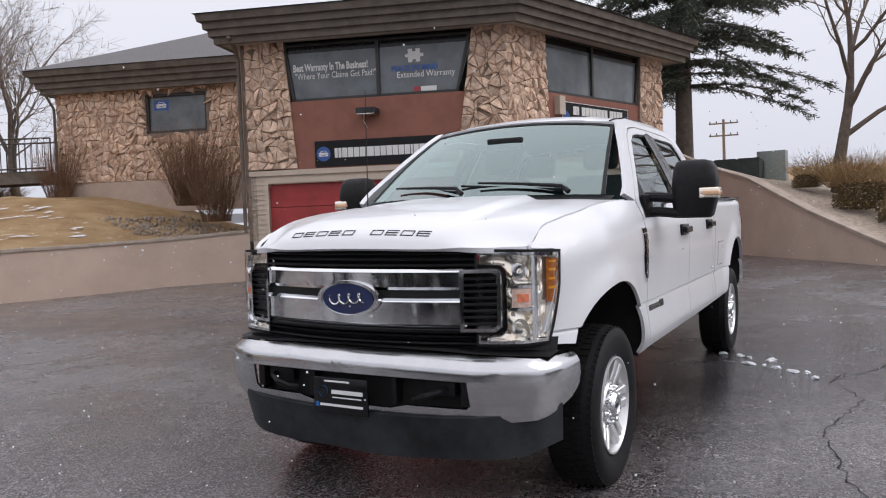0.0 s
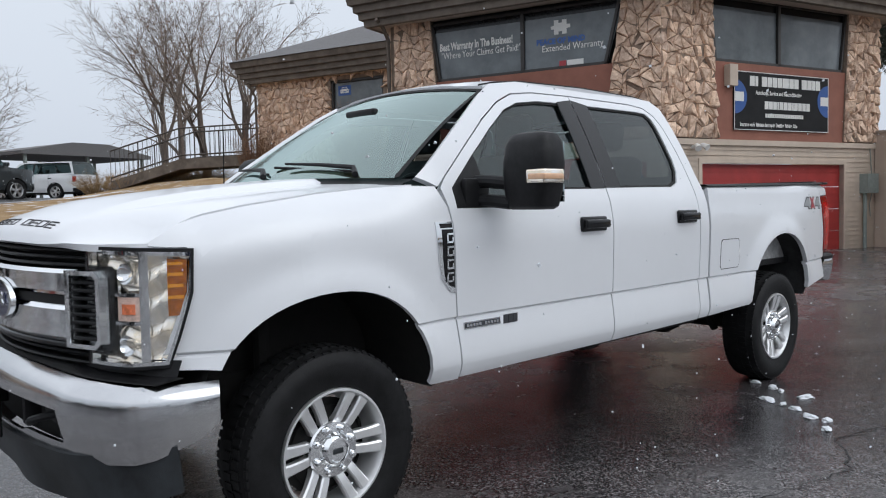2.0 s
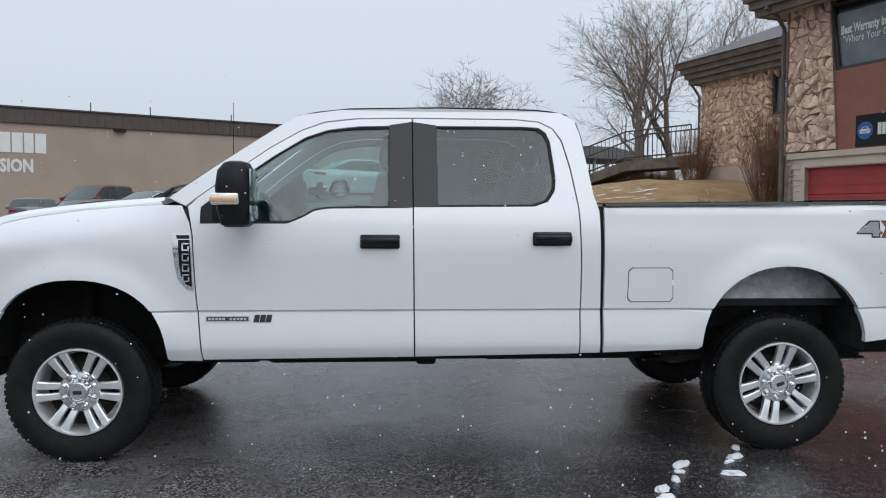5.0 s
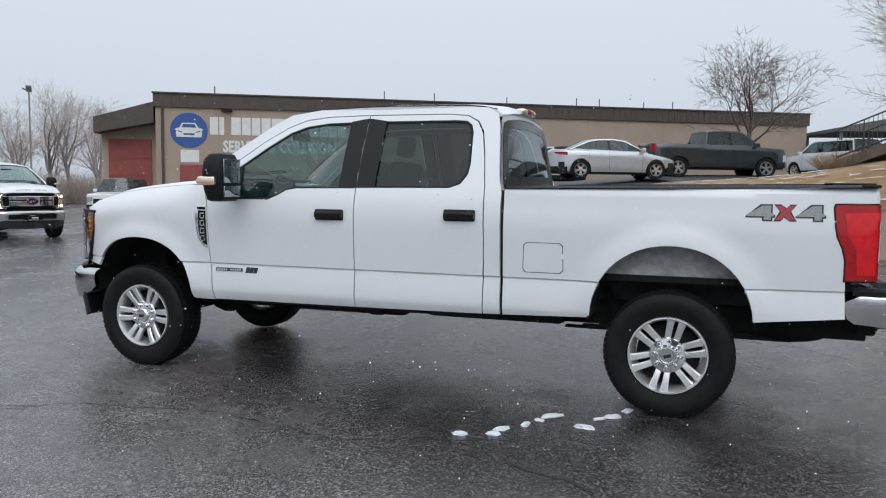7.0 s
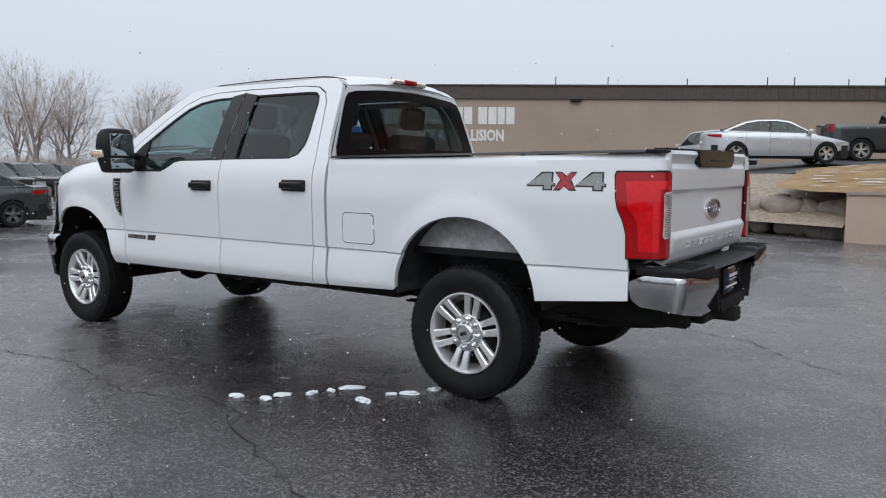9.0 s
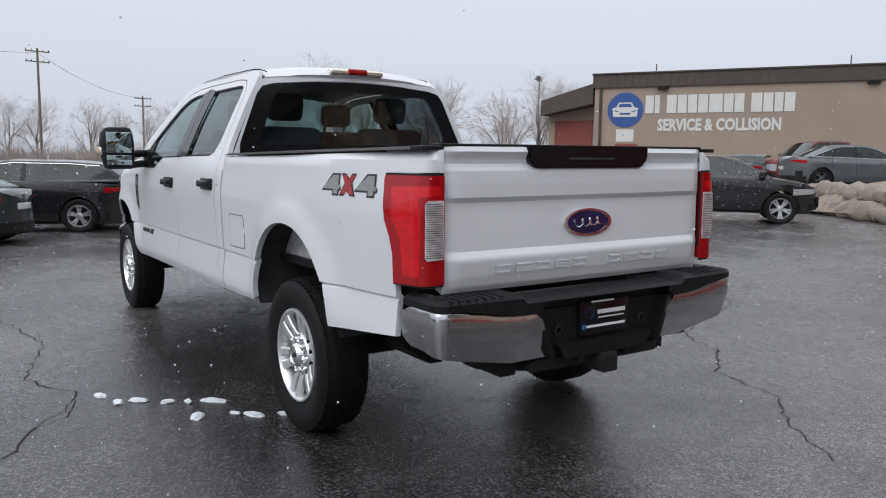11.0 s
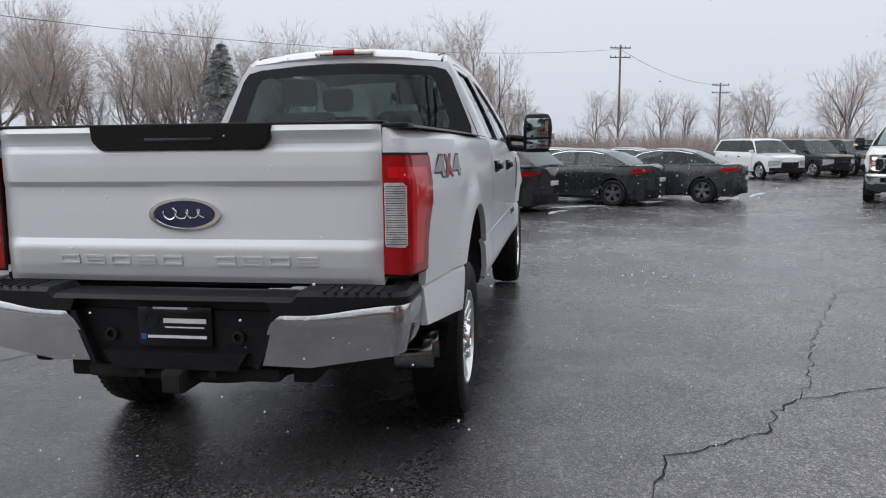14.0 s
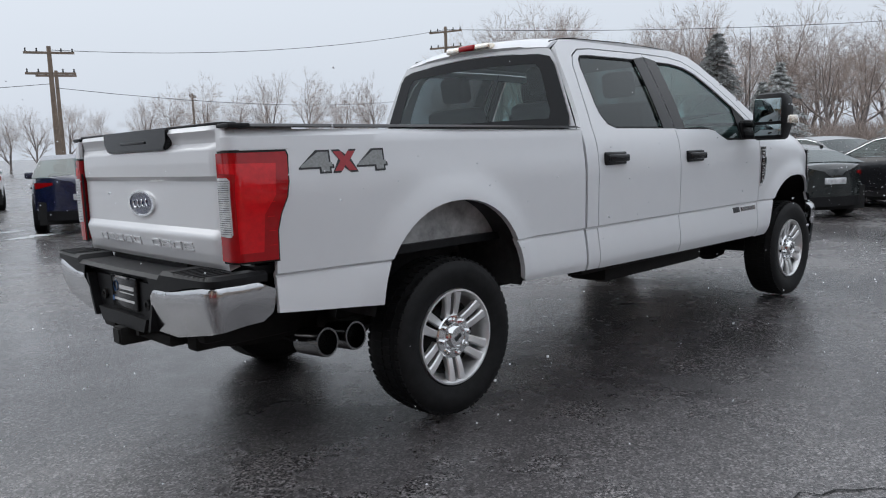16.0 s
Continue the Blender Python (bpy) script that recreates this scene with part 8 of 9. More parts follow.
car("sedan", "grey", "grey-green sedan seen from behind by the service building", pose(12.6, -27.0, 0.45, 0, 0, 292))
car("jeep", "white", "white off-road car with dark green soft top", pose(20.8, -22.4, gz(20.8, -22.4), 0, 0, 108), roof_paint="green")
car("pickup", "black", "black lifted crew cab pickup parked across the lot", pose(29.5, -23.8, gz(29.5, -23.8), 0, 0, -80))
car("suv", "white", "white family sport utility vehicle in the far row", pose(30.0, -10.6, -0.13, 0, 0, 200))
far = car("suv", "green", "dark sport utility vehicle in the far row", pose(33.0, -13.6, -0.13, 0, 0, 205), group="far row of cars")
for x, y, h in ((35.0, -16.0, 205), (37.5, -18.5, 205), (39.5, -21.0, 208)):
    copy_thing(far, pose(x, y, -0.13, 0, 0, h))
car("sedan", "blue", "dark blue sedan seen from behind, snow beneath", at_rear("sedan", -1.35, 12.0, 72), dark=True)
g2 = car("suv", "green", "dark green crossover beside the blue sedan", at_rear("suv", -4.7, 12.0, 66), dark=True)
car("pickup", "white", "white pickup in the north row", pose(4.4, 21.0, -0.05, 0, 0, 200))
far2 = car("sedan", "white", "pale sedan in the north row", pose(-1.2, 22.0, 0.0, 0, 0, 80), group="north row of cars")
for x, y, h in ((10.5, 24.0, 75), (16.0, 15.0, 65), (21.0, 9.5, 65)):
    copy_thing(far2, pose(x, y, gz(x, y), 0, 0, h))
far3 = car("sedan", "grey", "grey sedan in the east row", pose(14.8, 4.5, gz(14.8, 4.5), 0, 0, 62), group="east row of cars")
for x, y, h in ((17.5, 1.6, 64), (19.8, -1.0, 64), (22.0, -3.6, 66)):
    copy_thing(far3, pose(x, y, gz(x, y), 0, 0, h))

# the second white pickup, driving up with its lamps lit
second = copy_thing(truck, pose(13.5, -10.3, gz(13.5, -10.3), 0, 0, 157))
tagged(second, "white crew cab pickup with headlights lit", "pickup truck")
M_lit = bpy.data.materials.new("lit_lamp")
M_lit.use_nodes = True
lit = M_lit.node_tree.nodes["Principled BSDF"]
lit.inputs["Emission Color"].default_value, lit.inputs["Emission Strength"].default_value = (1.0, 0.72, 0.42, 1), 4.0
for s in (1, -1):
    for z in (1.150, 0.90):
        part("lit_bulb", lathe(bm_new(), [(0.034, 0.0), (0.030, 0.010), (0.001, 0.014)], 16, pose(0.815, s * 0.775, z, 0, 0, -90)), M_lit, second, "glowing warm headlamp")

# ---- trees, poles, shrubs ----
M_bark = mat("grey_brown_bark", (0.11, 0.085, 0.07), 0.95, c2=(0.17, 0.135, 0.11), scale=6, bump=0.01, bscale=30)
M_twig = mat("pale_twig", (0.20, 0.155, 0.125), 0.95, var=0.25, scale=2)
# paler than the near twigs and bark: distance haze put into the colour
M_twigfar = mat("hazy_far_twig", (0.40, 0.335, 0.30), 0.95, var=0.25, scale=0.8)
M_barkfar = mat("hazy_far_bark", (0.25, 0.22, 0.205), 0.95, var=0.3, scale=0.8)
M_needlesnow = mat("snowy_needles", (0.15, 0.16, 0.14), 0.9, c2=(0.70, 0.71, 0.72), scale=3.2)
M_needle = mat("dark_needles", (0.060, 0.072, 0.052), 0.9, c2=(0.105, 0.115, 0.088), scale=4)
M_leaf = mat("dead_leaf", (0.18, 0.075, 0.035), 0.9, var=0.3, scale=9)
M_brush = mat("russet_brush", (0.17, 0.085, 0.055), 0.95, c2=(0.26, 0.16, 0.09), scale=3)
M_tan = mat("tan_dry_grass", (0.38, 0.26, 0.13), 0.95, c2=(0.26, 0.16, 0.075), scale=3)
M_hedge = mat("brown_hedge_leaf", (0.10, 0.075, 0.03), 0.9, c2=(0.16, 0.10, 0.045), scale=5)
M_pole = mat("grey_timber_pole", (0.20, 0.155, 0.12), 0.9, var=0.2, scale=4, bump=0.004, bscale=40)


def limb(V, F, pts, rads, seg):
    start = len(V)
    up = None
    for i, p in enumerate(pts):
        d = (pts[min(i + 1, len(pts) - 1)] - pts[max(i - 1, 0)]).normalized()
        if up is None:
            up = d.orthogonal().normalized()
        side = d.cross(up).normalized()
        up = side.cross(d).normalized()
        for k in range(seg):
            a = 2 * math.pi * k / seg
            V.append(p + rads[i] * (math.cos(a) * side + math.sin(a) * up))
    for i in range(len(pts) - 1):
        for k in range(seg):
            a, c = start + i * seg + k, start + i * seg + (k + 1) % seg
            F.append((a, c, c + seg, a + seg))


def mesh_part(name, V, F, material, parent, label="", kind=""):
    me = bpy.data.meshes.new(name)
    me.from_pydata([tuple(v) for v in V], [], F)
    me.polygons.foreach_set("use_smooth", [True] * len(me.polygons))
    me.materials.append(material)
    ob = new(name, me)
    ob.parent = parent
    return tagged(ob, label, "", "", kind)


def bare_tree(seed, h, spread, fork, label, twig=None, bark=None, levels=5, fine=1.0, lean=0.0, leaves=0, upright=0.35, n_kids=(5, 5, 4, 4)):
    """A leafless tree: trunk that forks, limbs, and several orders of twigs."""
    r = random.Random(seed)
    tv, tf, cv, cf, lv, lf = [], [], [], [], [], []

    def grow(p, d, length, rad, lev):
        n = 5 if lev < 2 else (4 if lev < 3 else (3 if lev < 4 else 2))
        pts, rads = [p], [rad]
        q, dd = p.copy(), d.copy()
        tips = []
        for i in range(n):
            wob = 0.11 + 0.055 * lev
            dd = (dd + Vector((r.uniform(-wob, wob), r.uniform(-wob, wob), r.uniform(-wob, wob) + upright * 0.16)))
            if lev >= 4:
                dd.z -= 0.05
            dd.normalize()
            q = q + dd * (length / n)
            pts.append(q.copy())
            rads.append(rad * (1 - (0.55 if lev < 2 else 0.72) * (i + 1) / n))
            tips.append((q.copy(), dd.copy(), rads[-1], (i + 1) / n))
        seg = 8 if lev == 0 else (6 if lev == 1 else (4 if lev == 2 else 3))
        if lev < 2:
            limb(tv, tf, pts, rads, seg)
        else:
            limb(cv, cf, pts, rads, seg)
        if lev >= levels - 1:
            if leaves and r.random() < leaves:
                for _ in range(2):
                    c = tips[r.randrange(len(tips))][0]
                    a, b2 = Vector((r.uniform(-1, 1), r.uniform(-1, 1), r.uniform(-1, 0.2))).normalized() * 0.07, Vector((r.uniform(-1, 1), r.uniform(-1, 1), 0)).normalized() * 0.035
                    k = len(lv)
                    lv.extend([c, c + a * 0.5 + b2, c + a, c + a * 0.5 - b2])
                    lf.append((k, k + 1, k + 2, k + 3))
            return
        kids = n_kids[min(lev, len(n_kids) - 1)]
        for k in range(kids):
            t = fork + (1 - fork) * (k + r.uniform(0.2, 1.0)) / kids if lev == 0 else 0.22 + 0.78 * (k + r.uniform(0.1, 1.0)) / kids
            i = min(len(tips) - 1, int(t * len(tips)))
            base, bd, br, _ = tips[i]
            ang = r.uniform(0, 2 * math.pi)
            side = bd.orthogonal().normalized()
            side.rotate(Matrix.Rotation(ang, 3, bd))
            sp = spread * r.uniform(0.6, 1.15)
            nd = (bd * (1 - 0.35 * sp) + side * sp).normalized()
            grow(base, nd, length * r.uniform(0.52, 0.74), max(br * r.uniform(0.55, 0.75), 0.0055 * fine), lev + 1)
        # leader
        base, bd, br, _ = tips[-1]
        grow(base, bd, length * 0.62, max(br * 0.9, 0.0055 * fine), lev + 1)
    grow(Vector((0, 0, -0.15)), Vector((lean, lean * 0.4, 1)).normalized(), h * 0.42, h * 0.021, 0)
    root = thing("bare_tree", label, "tree")
    mesh_part("trunk", tv, tf, bark or M_bark, root)
    mesh_part("crown", cv, cf, twig or M_twig, root, "leafless twigs", "stuff")
    if lv:
        mesh_part("dead_leaves", lv, lf, M_leaf, root, "clinging brown leaves", "stuff")
    return root


def plant(src, x, y, z, rot, s=1.0, group=""):
    ob = copy_thing(src, pose(x, y, z, 0, 0, rot) @ Matrix.Diagonal((s, s, s, 1)))
    if group:
        ob["group"] = group
    return ob


# near trees
t_round = bare_tree(11, 8.0, 0.80, 0.42, "bare round-headed street tree with frosted twigs", fine=1.5, n_kids=(7, 6, 5, 5), upright=0.2)
t_round.matrix_basis = pose(-6.2, -37.5, 2.0) @ Matrix.Diagonal((1.14, 1.14, 0.94, 1))
t_wing = bare_tree(23, 12.5, 0.72, 0.30, "large bare tree with wide grey limbs behind the wing", fine=1.6, n_kids=(6, 6, 5, 4), upright=0.25)
t_wing.matrix_basis = pose(-13.7, -31.5, 2.0, 0, 0, 40) @ Matrix.Diagonal((0.85, 0.85, 0.85, 1))
plant(t_wing, -19.0, -33.0, 2.0, 200, 1.15)
t_west = bare_tree(37, 11.0, 0.75, 0.30, "bare tree with a few brown leaves above the ramp", fine=1.4, leaves=0.30, n_kids=(5, 5, 5, 4), lean=0.06, upright=0.3)
t_west.matrix_basis = pose(-20.1, 1.6, 1.8, 0, 0, 70) @ Matrix.Diagonal((0.82, 0.82, 0.82, 1))

plant(t_west, -11.4, -24.6, 2.3, 250, 0.85)
plant(t_west, -14.0, -27.5, 2.3, 20, 1.04)
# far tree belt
belt = [bare_tree(s, h, sp, 0.16, "bare tree in the far tree belt, haze in its colour", twig=M_twigfar, bark=M_barkfar, levels=5, fine=1.7, n_kids=k, upright=0.34) for s, h, sp, k in ((101, 13.0, 0.62, (6, 6, 5, 4)), (102, 11.0, 0.70, (6, 6, 5, 4)), (103, 14.5, 0.56, (7, 6, 5, 3)), (104, 9.0, 0.80, (6, 6, 5, 4)))]
spots = []
rt = random.Random(77)
SKYLINE = [(-62, 4.5), (-46, 5.2), (-40, 7.6), (-34, 6.2), (-30, 6.8), (-27.5, 9.0), (-22, 9.2), (-17, 6.6), (-12, 4.6), (-4, 4.5), (-2.5, 6.0), (2.5, 5.4), (4.5, 9.8), (8, 11.2), (13, 10.4), (15, 9.2), (22.5, 9.6), (26, 10.0), (29, 8.4), (31, 6.8), (33, 10.2), (36, 12.0), (40, 10.8), (43, 6.0), (62, 6.4), (66, 4.0), (100, 3.4)]
az = -60.0
while az < 100:
    tall = lerp(az, SKYLINE)
    d = rt.uniform(58, 82) if tall > 6.5 else rt.uniform(75, 110)
    h = d * math.tan(radians(tall)) * rt.uniform(0.78, 1.03) + 1.5
    a = radians(az)
    spots.append((-8 + d * math.cos(a), d * math.sin(a), rt.uniform(0, 360), h, rt.randrange(4)))
    if tall > 8:
        a2 = radians(az + rt.uniform(0.3, 0.9))
        spots.append((-8 + (d + 9) * math.cos(a2), (d + 9) * math.sin(a2), rt.uniform(0, 360), h * rt.uniform(0.85, 1.05), rt.randrange(4)))
    az += rt.uniform(1.1, 2.1) + (rt.uniform(1.5, 3.5) if rt.random() < 0.22 else 0) if az < 44 else rt.uniform(1.6, 3.0)
for i, t in enumerate(belt):
    t["group"] = "far tree belt"
    tall = max(v.co.z for o in t.children for v in o.data.vertices)
    mine = [s for s in spots if s[4] == i]
    x, y, rot, h, _ = mine[0]
    s0 = h / tall
    t.matrix_basis = pose(x, y, -0.3, 0, 0, rot) @ Matrix.Diagonal((s0, s0, s0, 1))
    for x, y, rot, h, _ in mine[1:]:
        q = h / tall / s0
        plant(t, x, y, -0.3, rot, q)


def thicket(seed, w, h, n, material, label, name="shrub", rad=0.006, spread=0.5, droop=0.0, cat="shrub"):
    """A dense clump of thin stems."""
    r = random.Random(seed)
    V, F = [], []
    for _ in range(n):
        a = r.uniform(0, 2 * math.pi)
        q = r.random() ** 0.5
        p = Vector((w * 0.45 * q * math.cos(a), w * 0.45 * q * math.sin(a), 0))
        d = Vector((math.cos(a) * spread * q + r.uniform(-0.15, 0.15), math.sin(a) * spread * q + r.uniform(-0.15, 0.15), 1)).normalized()
        l = h * r.uniform(0.55, 1.0)
        pts = [p]
        for i in range(3):
            d = (d + Vector((r.uniform(-0.2, 0.2), r.uniform(-0.2, 0.2), -droop))).normalized()
            p = p + d * l / 3
            pts.append(p.copy())
        limb(V, F, pts, [rad, rad * 0.85, rad * 0.6, rad * 0.2], 3)
        for _ in range(3):
            i = r.randrange(1, 3)
            e = pts[i] + Vector((r.uniform(-1, 1), r.uniform(-1, 1), r.uniform(0.2, 1))) * l * 0.16
            limb(V, F, [pts[i], e], [rad * 0.6, rad * 0.2], 3)
    root = thing(name, label, cat)
    mesh_part("stem_mass", V, F, material, root, "", "stuff")
    return root


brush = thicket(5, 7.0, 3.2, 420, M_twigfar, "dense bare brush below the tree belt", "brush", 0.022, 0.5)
brush["group"] = "brush along the tree belt"
brush.matrix_basis = pose(55, -20, -0.3)
for k in range(44):
    a = radians(-44 + 106 * k / 44 + rt.uniform(-1, 1))
    d = rt.uniform(50, 74)
    plant(brush, -8 + d * math.cos(a), d * math.sin(a), -0.3, rt.uniform(0, 360))
sh = thicket(9, 0.95, 2.6, 420, M_brush, "tall russet leafless shrub against the stone wall", "shrub", 0.006, 0.28)
sh.matrix_basis = pose(-12.2, -14.6, 2.0)
sh2 = thicket(10, 0.8, 2.2, 220, M_brush, "slim russet shrub by the downpipe", "shrub", 0.006, 0.25)
sh2.matrix_basis = pose(-10.6, -12.1, 1.5)
sh3 = copy_thing(sh2, pose(-11.9, -20.0, 2.4))
tan = thicket(12, 1.1, 1.1, 320, M_tan, "clump of tan ornamental grass", "ornamental_grass", 0.006, 0.9, 0.12, "grass")
tan["group"] = "ornamental grasses"
tan.matrix_basis = pose(-9.2, -24.2, 2.05)
for x, y, z in ((-11.6, -22.8, 2.3), (-10.1, -23.9, 2.2), (-8.8, -25.8, 2.1), (-11.0, -23.2, 2.3), (-18.6, 1.9, 1.8), (-19.4, 2.6, 1.9), (-18.2, 2.8, 1.6), (-20.2, 1.2, 2.0)):
    plant(tan, x, y, z, rt.uniform(0, 360))


def leafy(seed, w, h, n, material, label, size=0.05):
    r = random.Random(seed)
    V, F = [], []
    for _ in range(n):
        while True:
            p = Vector((r.uniform(-1, 1), r.uniform(-1, 1), r.uniform(0, 1)))
            if p.x ** 2 + p.y ** 2 + (p.z - 0.3) ** 2 * 1.2 < 1 + 0.25 * noise.noise(p * 2.5 + Vector((seed, 0, 0))):
                break
        c = Vector((p.x * w / 2, p.y * w / 2, p.z * h))
        a = Vector((r.uniform(-1, 1), r.uniform(-1, 1), r.uniform(-1, 1))).normalized() * size
        e = a.orthogonal().normalized() * size * 0.45
        k = len(V)
        V.extend([c, c + a * 0.5 + e, c + a, c + a * 0.5 - e])
        F.append((k, k + 1, k + 2, k + 3))
    root = thing("hedge", label, "hedge")
    mesh_part("foliage", V, F, material, root, "", "stuff")
    return root


hd = leafy(3, 1.35, 0.6, 4200, M_hedge, "clipped brown-green winter hedge above the ramp wall")
hd.matrix_basis = pose(-16.7, 2.2, 1.25)
hd["group"] = "hedges above the ramp"
plant(hd, -15.8, 3.1, 0.95, 80)
plant(hd, -14.9, 3.9, 0.65, 150)
plant(hd, -18.9, 0.9, 1.85, 30, 0.55)


def conifer(seed, h, label, first=0.35, reach=0.30, needles=1.0, trunk_r=0.30, leaf=None):
    """A spruce: straight trunk, drooping whorled boughs set with needle sprays."""
    r = random.Random(seed)
    tv, tf, V, F = [], [], [], []
    limb(tv, tf, [Vector((0, 0, -0.2)), Vector((0.05, 0, h * 0.4)), Vector((0, 0.05, h * 0.8)), Vector((0, 0, h))], [trunk_r, trunk_r * 0.8, trunk_r * 0.4, 0.02], 10)
    z = h * first
    while z < h * 0.98:
        L = h * reach * (1 - (z / h - first) / (1 - first)) ** 0.8 + 0.2
        for _ in range(7):
            a = r.uniform(0, 2 * math.pi)
            d = Vector((math.cos(a), math.sin(a), r.uniform(-0.05, 0.12)))
            l = L * r.uniform(0.65, 1.1)
            pts = []
            for i in range(7):
                t = i / 6
                pts.append(Vector((d.x * l * t, d.y * l * t, z + d.z * l * t - 0.28 * l * t * t)))
            limb(tv, tf, pts, [0.045 * (1 - t / 7) for t in range(7)], 4)
            for i in range(1, 7):
                for _ in range(int(7 * needles)):
                    p = pts[i - 1].lerp(pts[i], r.random())
                    sd = Vector((-d.y, d.x, 0)) * r.choice((-1, 1)) * r.uniform(0.5, 1) + d * 0.6 + Vector((0, 0, r.uniform(-0.75, 0.1)))
                    ln = r.uniform(0.25, 0.55) * min(1.0, l * 0.4)
                    e = p + sd.normalized() * ln
                    k = 4
                    for j in range(k):
                        c = p.lerp(e, (j + 0.5) / k)
                        for _ in range(3):
                            n1 = (sd.normalized() * 0.6 + Vector((r.uniform(-1, 1), r.uniform(-1, 1), r.uniform(-0.6, 0.6)))).normalized() * 0.16
                            w = n1.orthogonal().normalized() * 0.018
                            m2 = len(V)
                            V.extend([c - w, c + w, c + n1])
                            F.append((m2, m2 + 1, m2 + 2))
        z += h * 0.03
    root = thing("spruce_tree", label, "tree")
    mesh_part("trunk", tv, tf, M_bark, root)
    mesh_part("needles", V, F, leaf or M_needle, root, "dark green needles", "stuff")
    return root


cf = conifer(4, 13.0, "tall dark spruce with drooping boughs behind the office", 0.28, 0.36, 2.0, 0.33)
cf.matrix_basis = pose(-24.0, -3.2, 2.0, 0, 0, 20)
cf2 = conifer(6, 7.5, "snow-dusted spruce in front of the tree belt", 0.08, 0.34, 0.8, 0.16, M_needlesnow)
cf2.matrix_basis = pose(34.5, 13.6, -0.2) @ Matrix.Diagonal((0.72, 0.72, 0.72, 1))
plant(cf2, 46.3, 23.0, -0.2, 120, 1.65)
plant(cf2, 36.6, 15.4, -0.2, 200, 0.85)
plant(cf2, 41.5, 9.0, -0.2, 40, 1.12)
plant(cf2, 42.6, 7.9, -0.2, 310, 0.92)
plant(cf2, 41.0, 7.0, -0.2, 200, 0.75)


# ---- utility poles and wires ----
def utility_pole(x, y, h, rot, label, arms=1, can=False, group="utility poles"):
    root = thing("utility_pole", label, "utility pole", pose(x, y, -0.2, 0, 0, rot), group)
    part("post", tube(bm_new(), [(0, 0, 0), (0.02, 0, h)], [0.17, 0.11], 10), M_pole, root)
    for k in range(arms):
        z = h - 0.35 - 1.1 * k
        am = part("crossarm", box(bm_new(), (-0.06, -1.25, z - 0.06), (0.06, 1.25, z + 0.06)), M_pole, root)
        for y2 in (-1.15, -0.6, 0.6, 1.15):
            part("insulator", lathe(bm_new(), [(0.03, 0), (0.055, 0.05), (0.03, 0.1), (0.05, 0.15), (0.01, 0.2)], 8, pose(0, y2, z + 0.06, 90, 0, 0)), M_greyplastic, am)
    if can:
        part("transformer", lathe(bm_new(), [(0.001, 0), (0.24, 0.02), (0.25, 0.8), (0.2, 0.88), (0.001, 0.9)], 18, pose(0, 0.42, h - 3.4, 90, 0, 0)), M_metergreen, root, "grey transformer can")
        part("fuse_box", box(bm_new(), (-0.15, -0.5, h - 3.2), (0.15, -0.15, h - 2.6)), M_shopdoor, root)
    return root


utility_pole(88.0, -8.3, 13.3, 12, "tall timber utility pole with crossarm", 2)
utility_pole(111.0, -24.3, 10.5, 10, "distant timber utility pole", 2)
utility_pole(32.6, 36.4, 9.9, 20, "timber utility pole with transformer cans", 2, True)
utility_pole(7.9, 42.0, 7.6, 70, "timber utility pole with double crossarms", 2)
utility_pole(11.6, 52.5, 7.4, 70, "slender timber utility pole", 1)
utility_pole(33.0, 76.0, 8.0, 140, "distant timber utility pole", 1)
utility_pole(-70.0, -8.5, 9.5, 5, "distant timber utility pole", 2)
for p, q, sag in (((7.9, 42, 7.2), (32.6, 36.4, 9.5), 0.7), ((32.6, 36.4, 9.5), (88.0, -8.3, 12.6), 1.4), ((7.9, 42, 5.2), (60, 62, 7.6), 1.2), ((88.0, -8.3, 12.6), (111.0, -24.3, 10.0), 1.0), ((7.9, 42, 5.4), (-40, 70, 7.0), 1.5)):
    P, Q = Vector(p), Vector(q)
    b = tube(bm_new(), [P.lerp(Q, t / 12) - Vector((0, 0, sag * 4 * (t / 12) * (1 - t / 12))) for t in range(13)], 0.018, 4, False)
    tagged(part("overhead_wire", b, M_gap), "thin dark overhead power wire", "wire", "overhead wires")
lp = thing("lot_lamp_post", "grey lot lamp post with raised flood heads", "lamp post", pose(70.4, -64.5, -0.2, 0, 0, 45))
part("post", tube(bm_new(), [(0, 0, 0), (0, 0, 12.0)], [0.13, 0.08], 8), M_metergreen, lp)
part("bracket", tube(bm_new(), [(0, -0.55, 12.15), (0, 0, 11.75), (0, 0.55, 12.15)], 0.05, 6), M_metergreen, lp)
for s in (1, -1):
    part("lamp_head", box(bm_new(), (-0.3, -0.45, -0.08), (0.3, 0.45, 0.08), 0.04, 2, pose(0, s * 0.95, 12.42, s * 32, 0, 0)), M_metergreen, lp)
part("lamp_head", box(bm_new(), (-0.45, -0.3, -0.08), (0.45, 0.3, 0.08), 0.04, 2, pose(0.25, 0, 12.3, 0, -20, 0)), M_metergreen, lp)

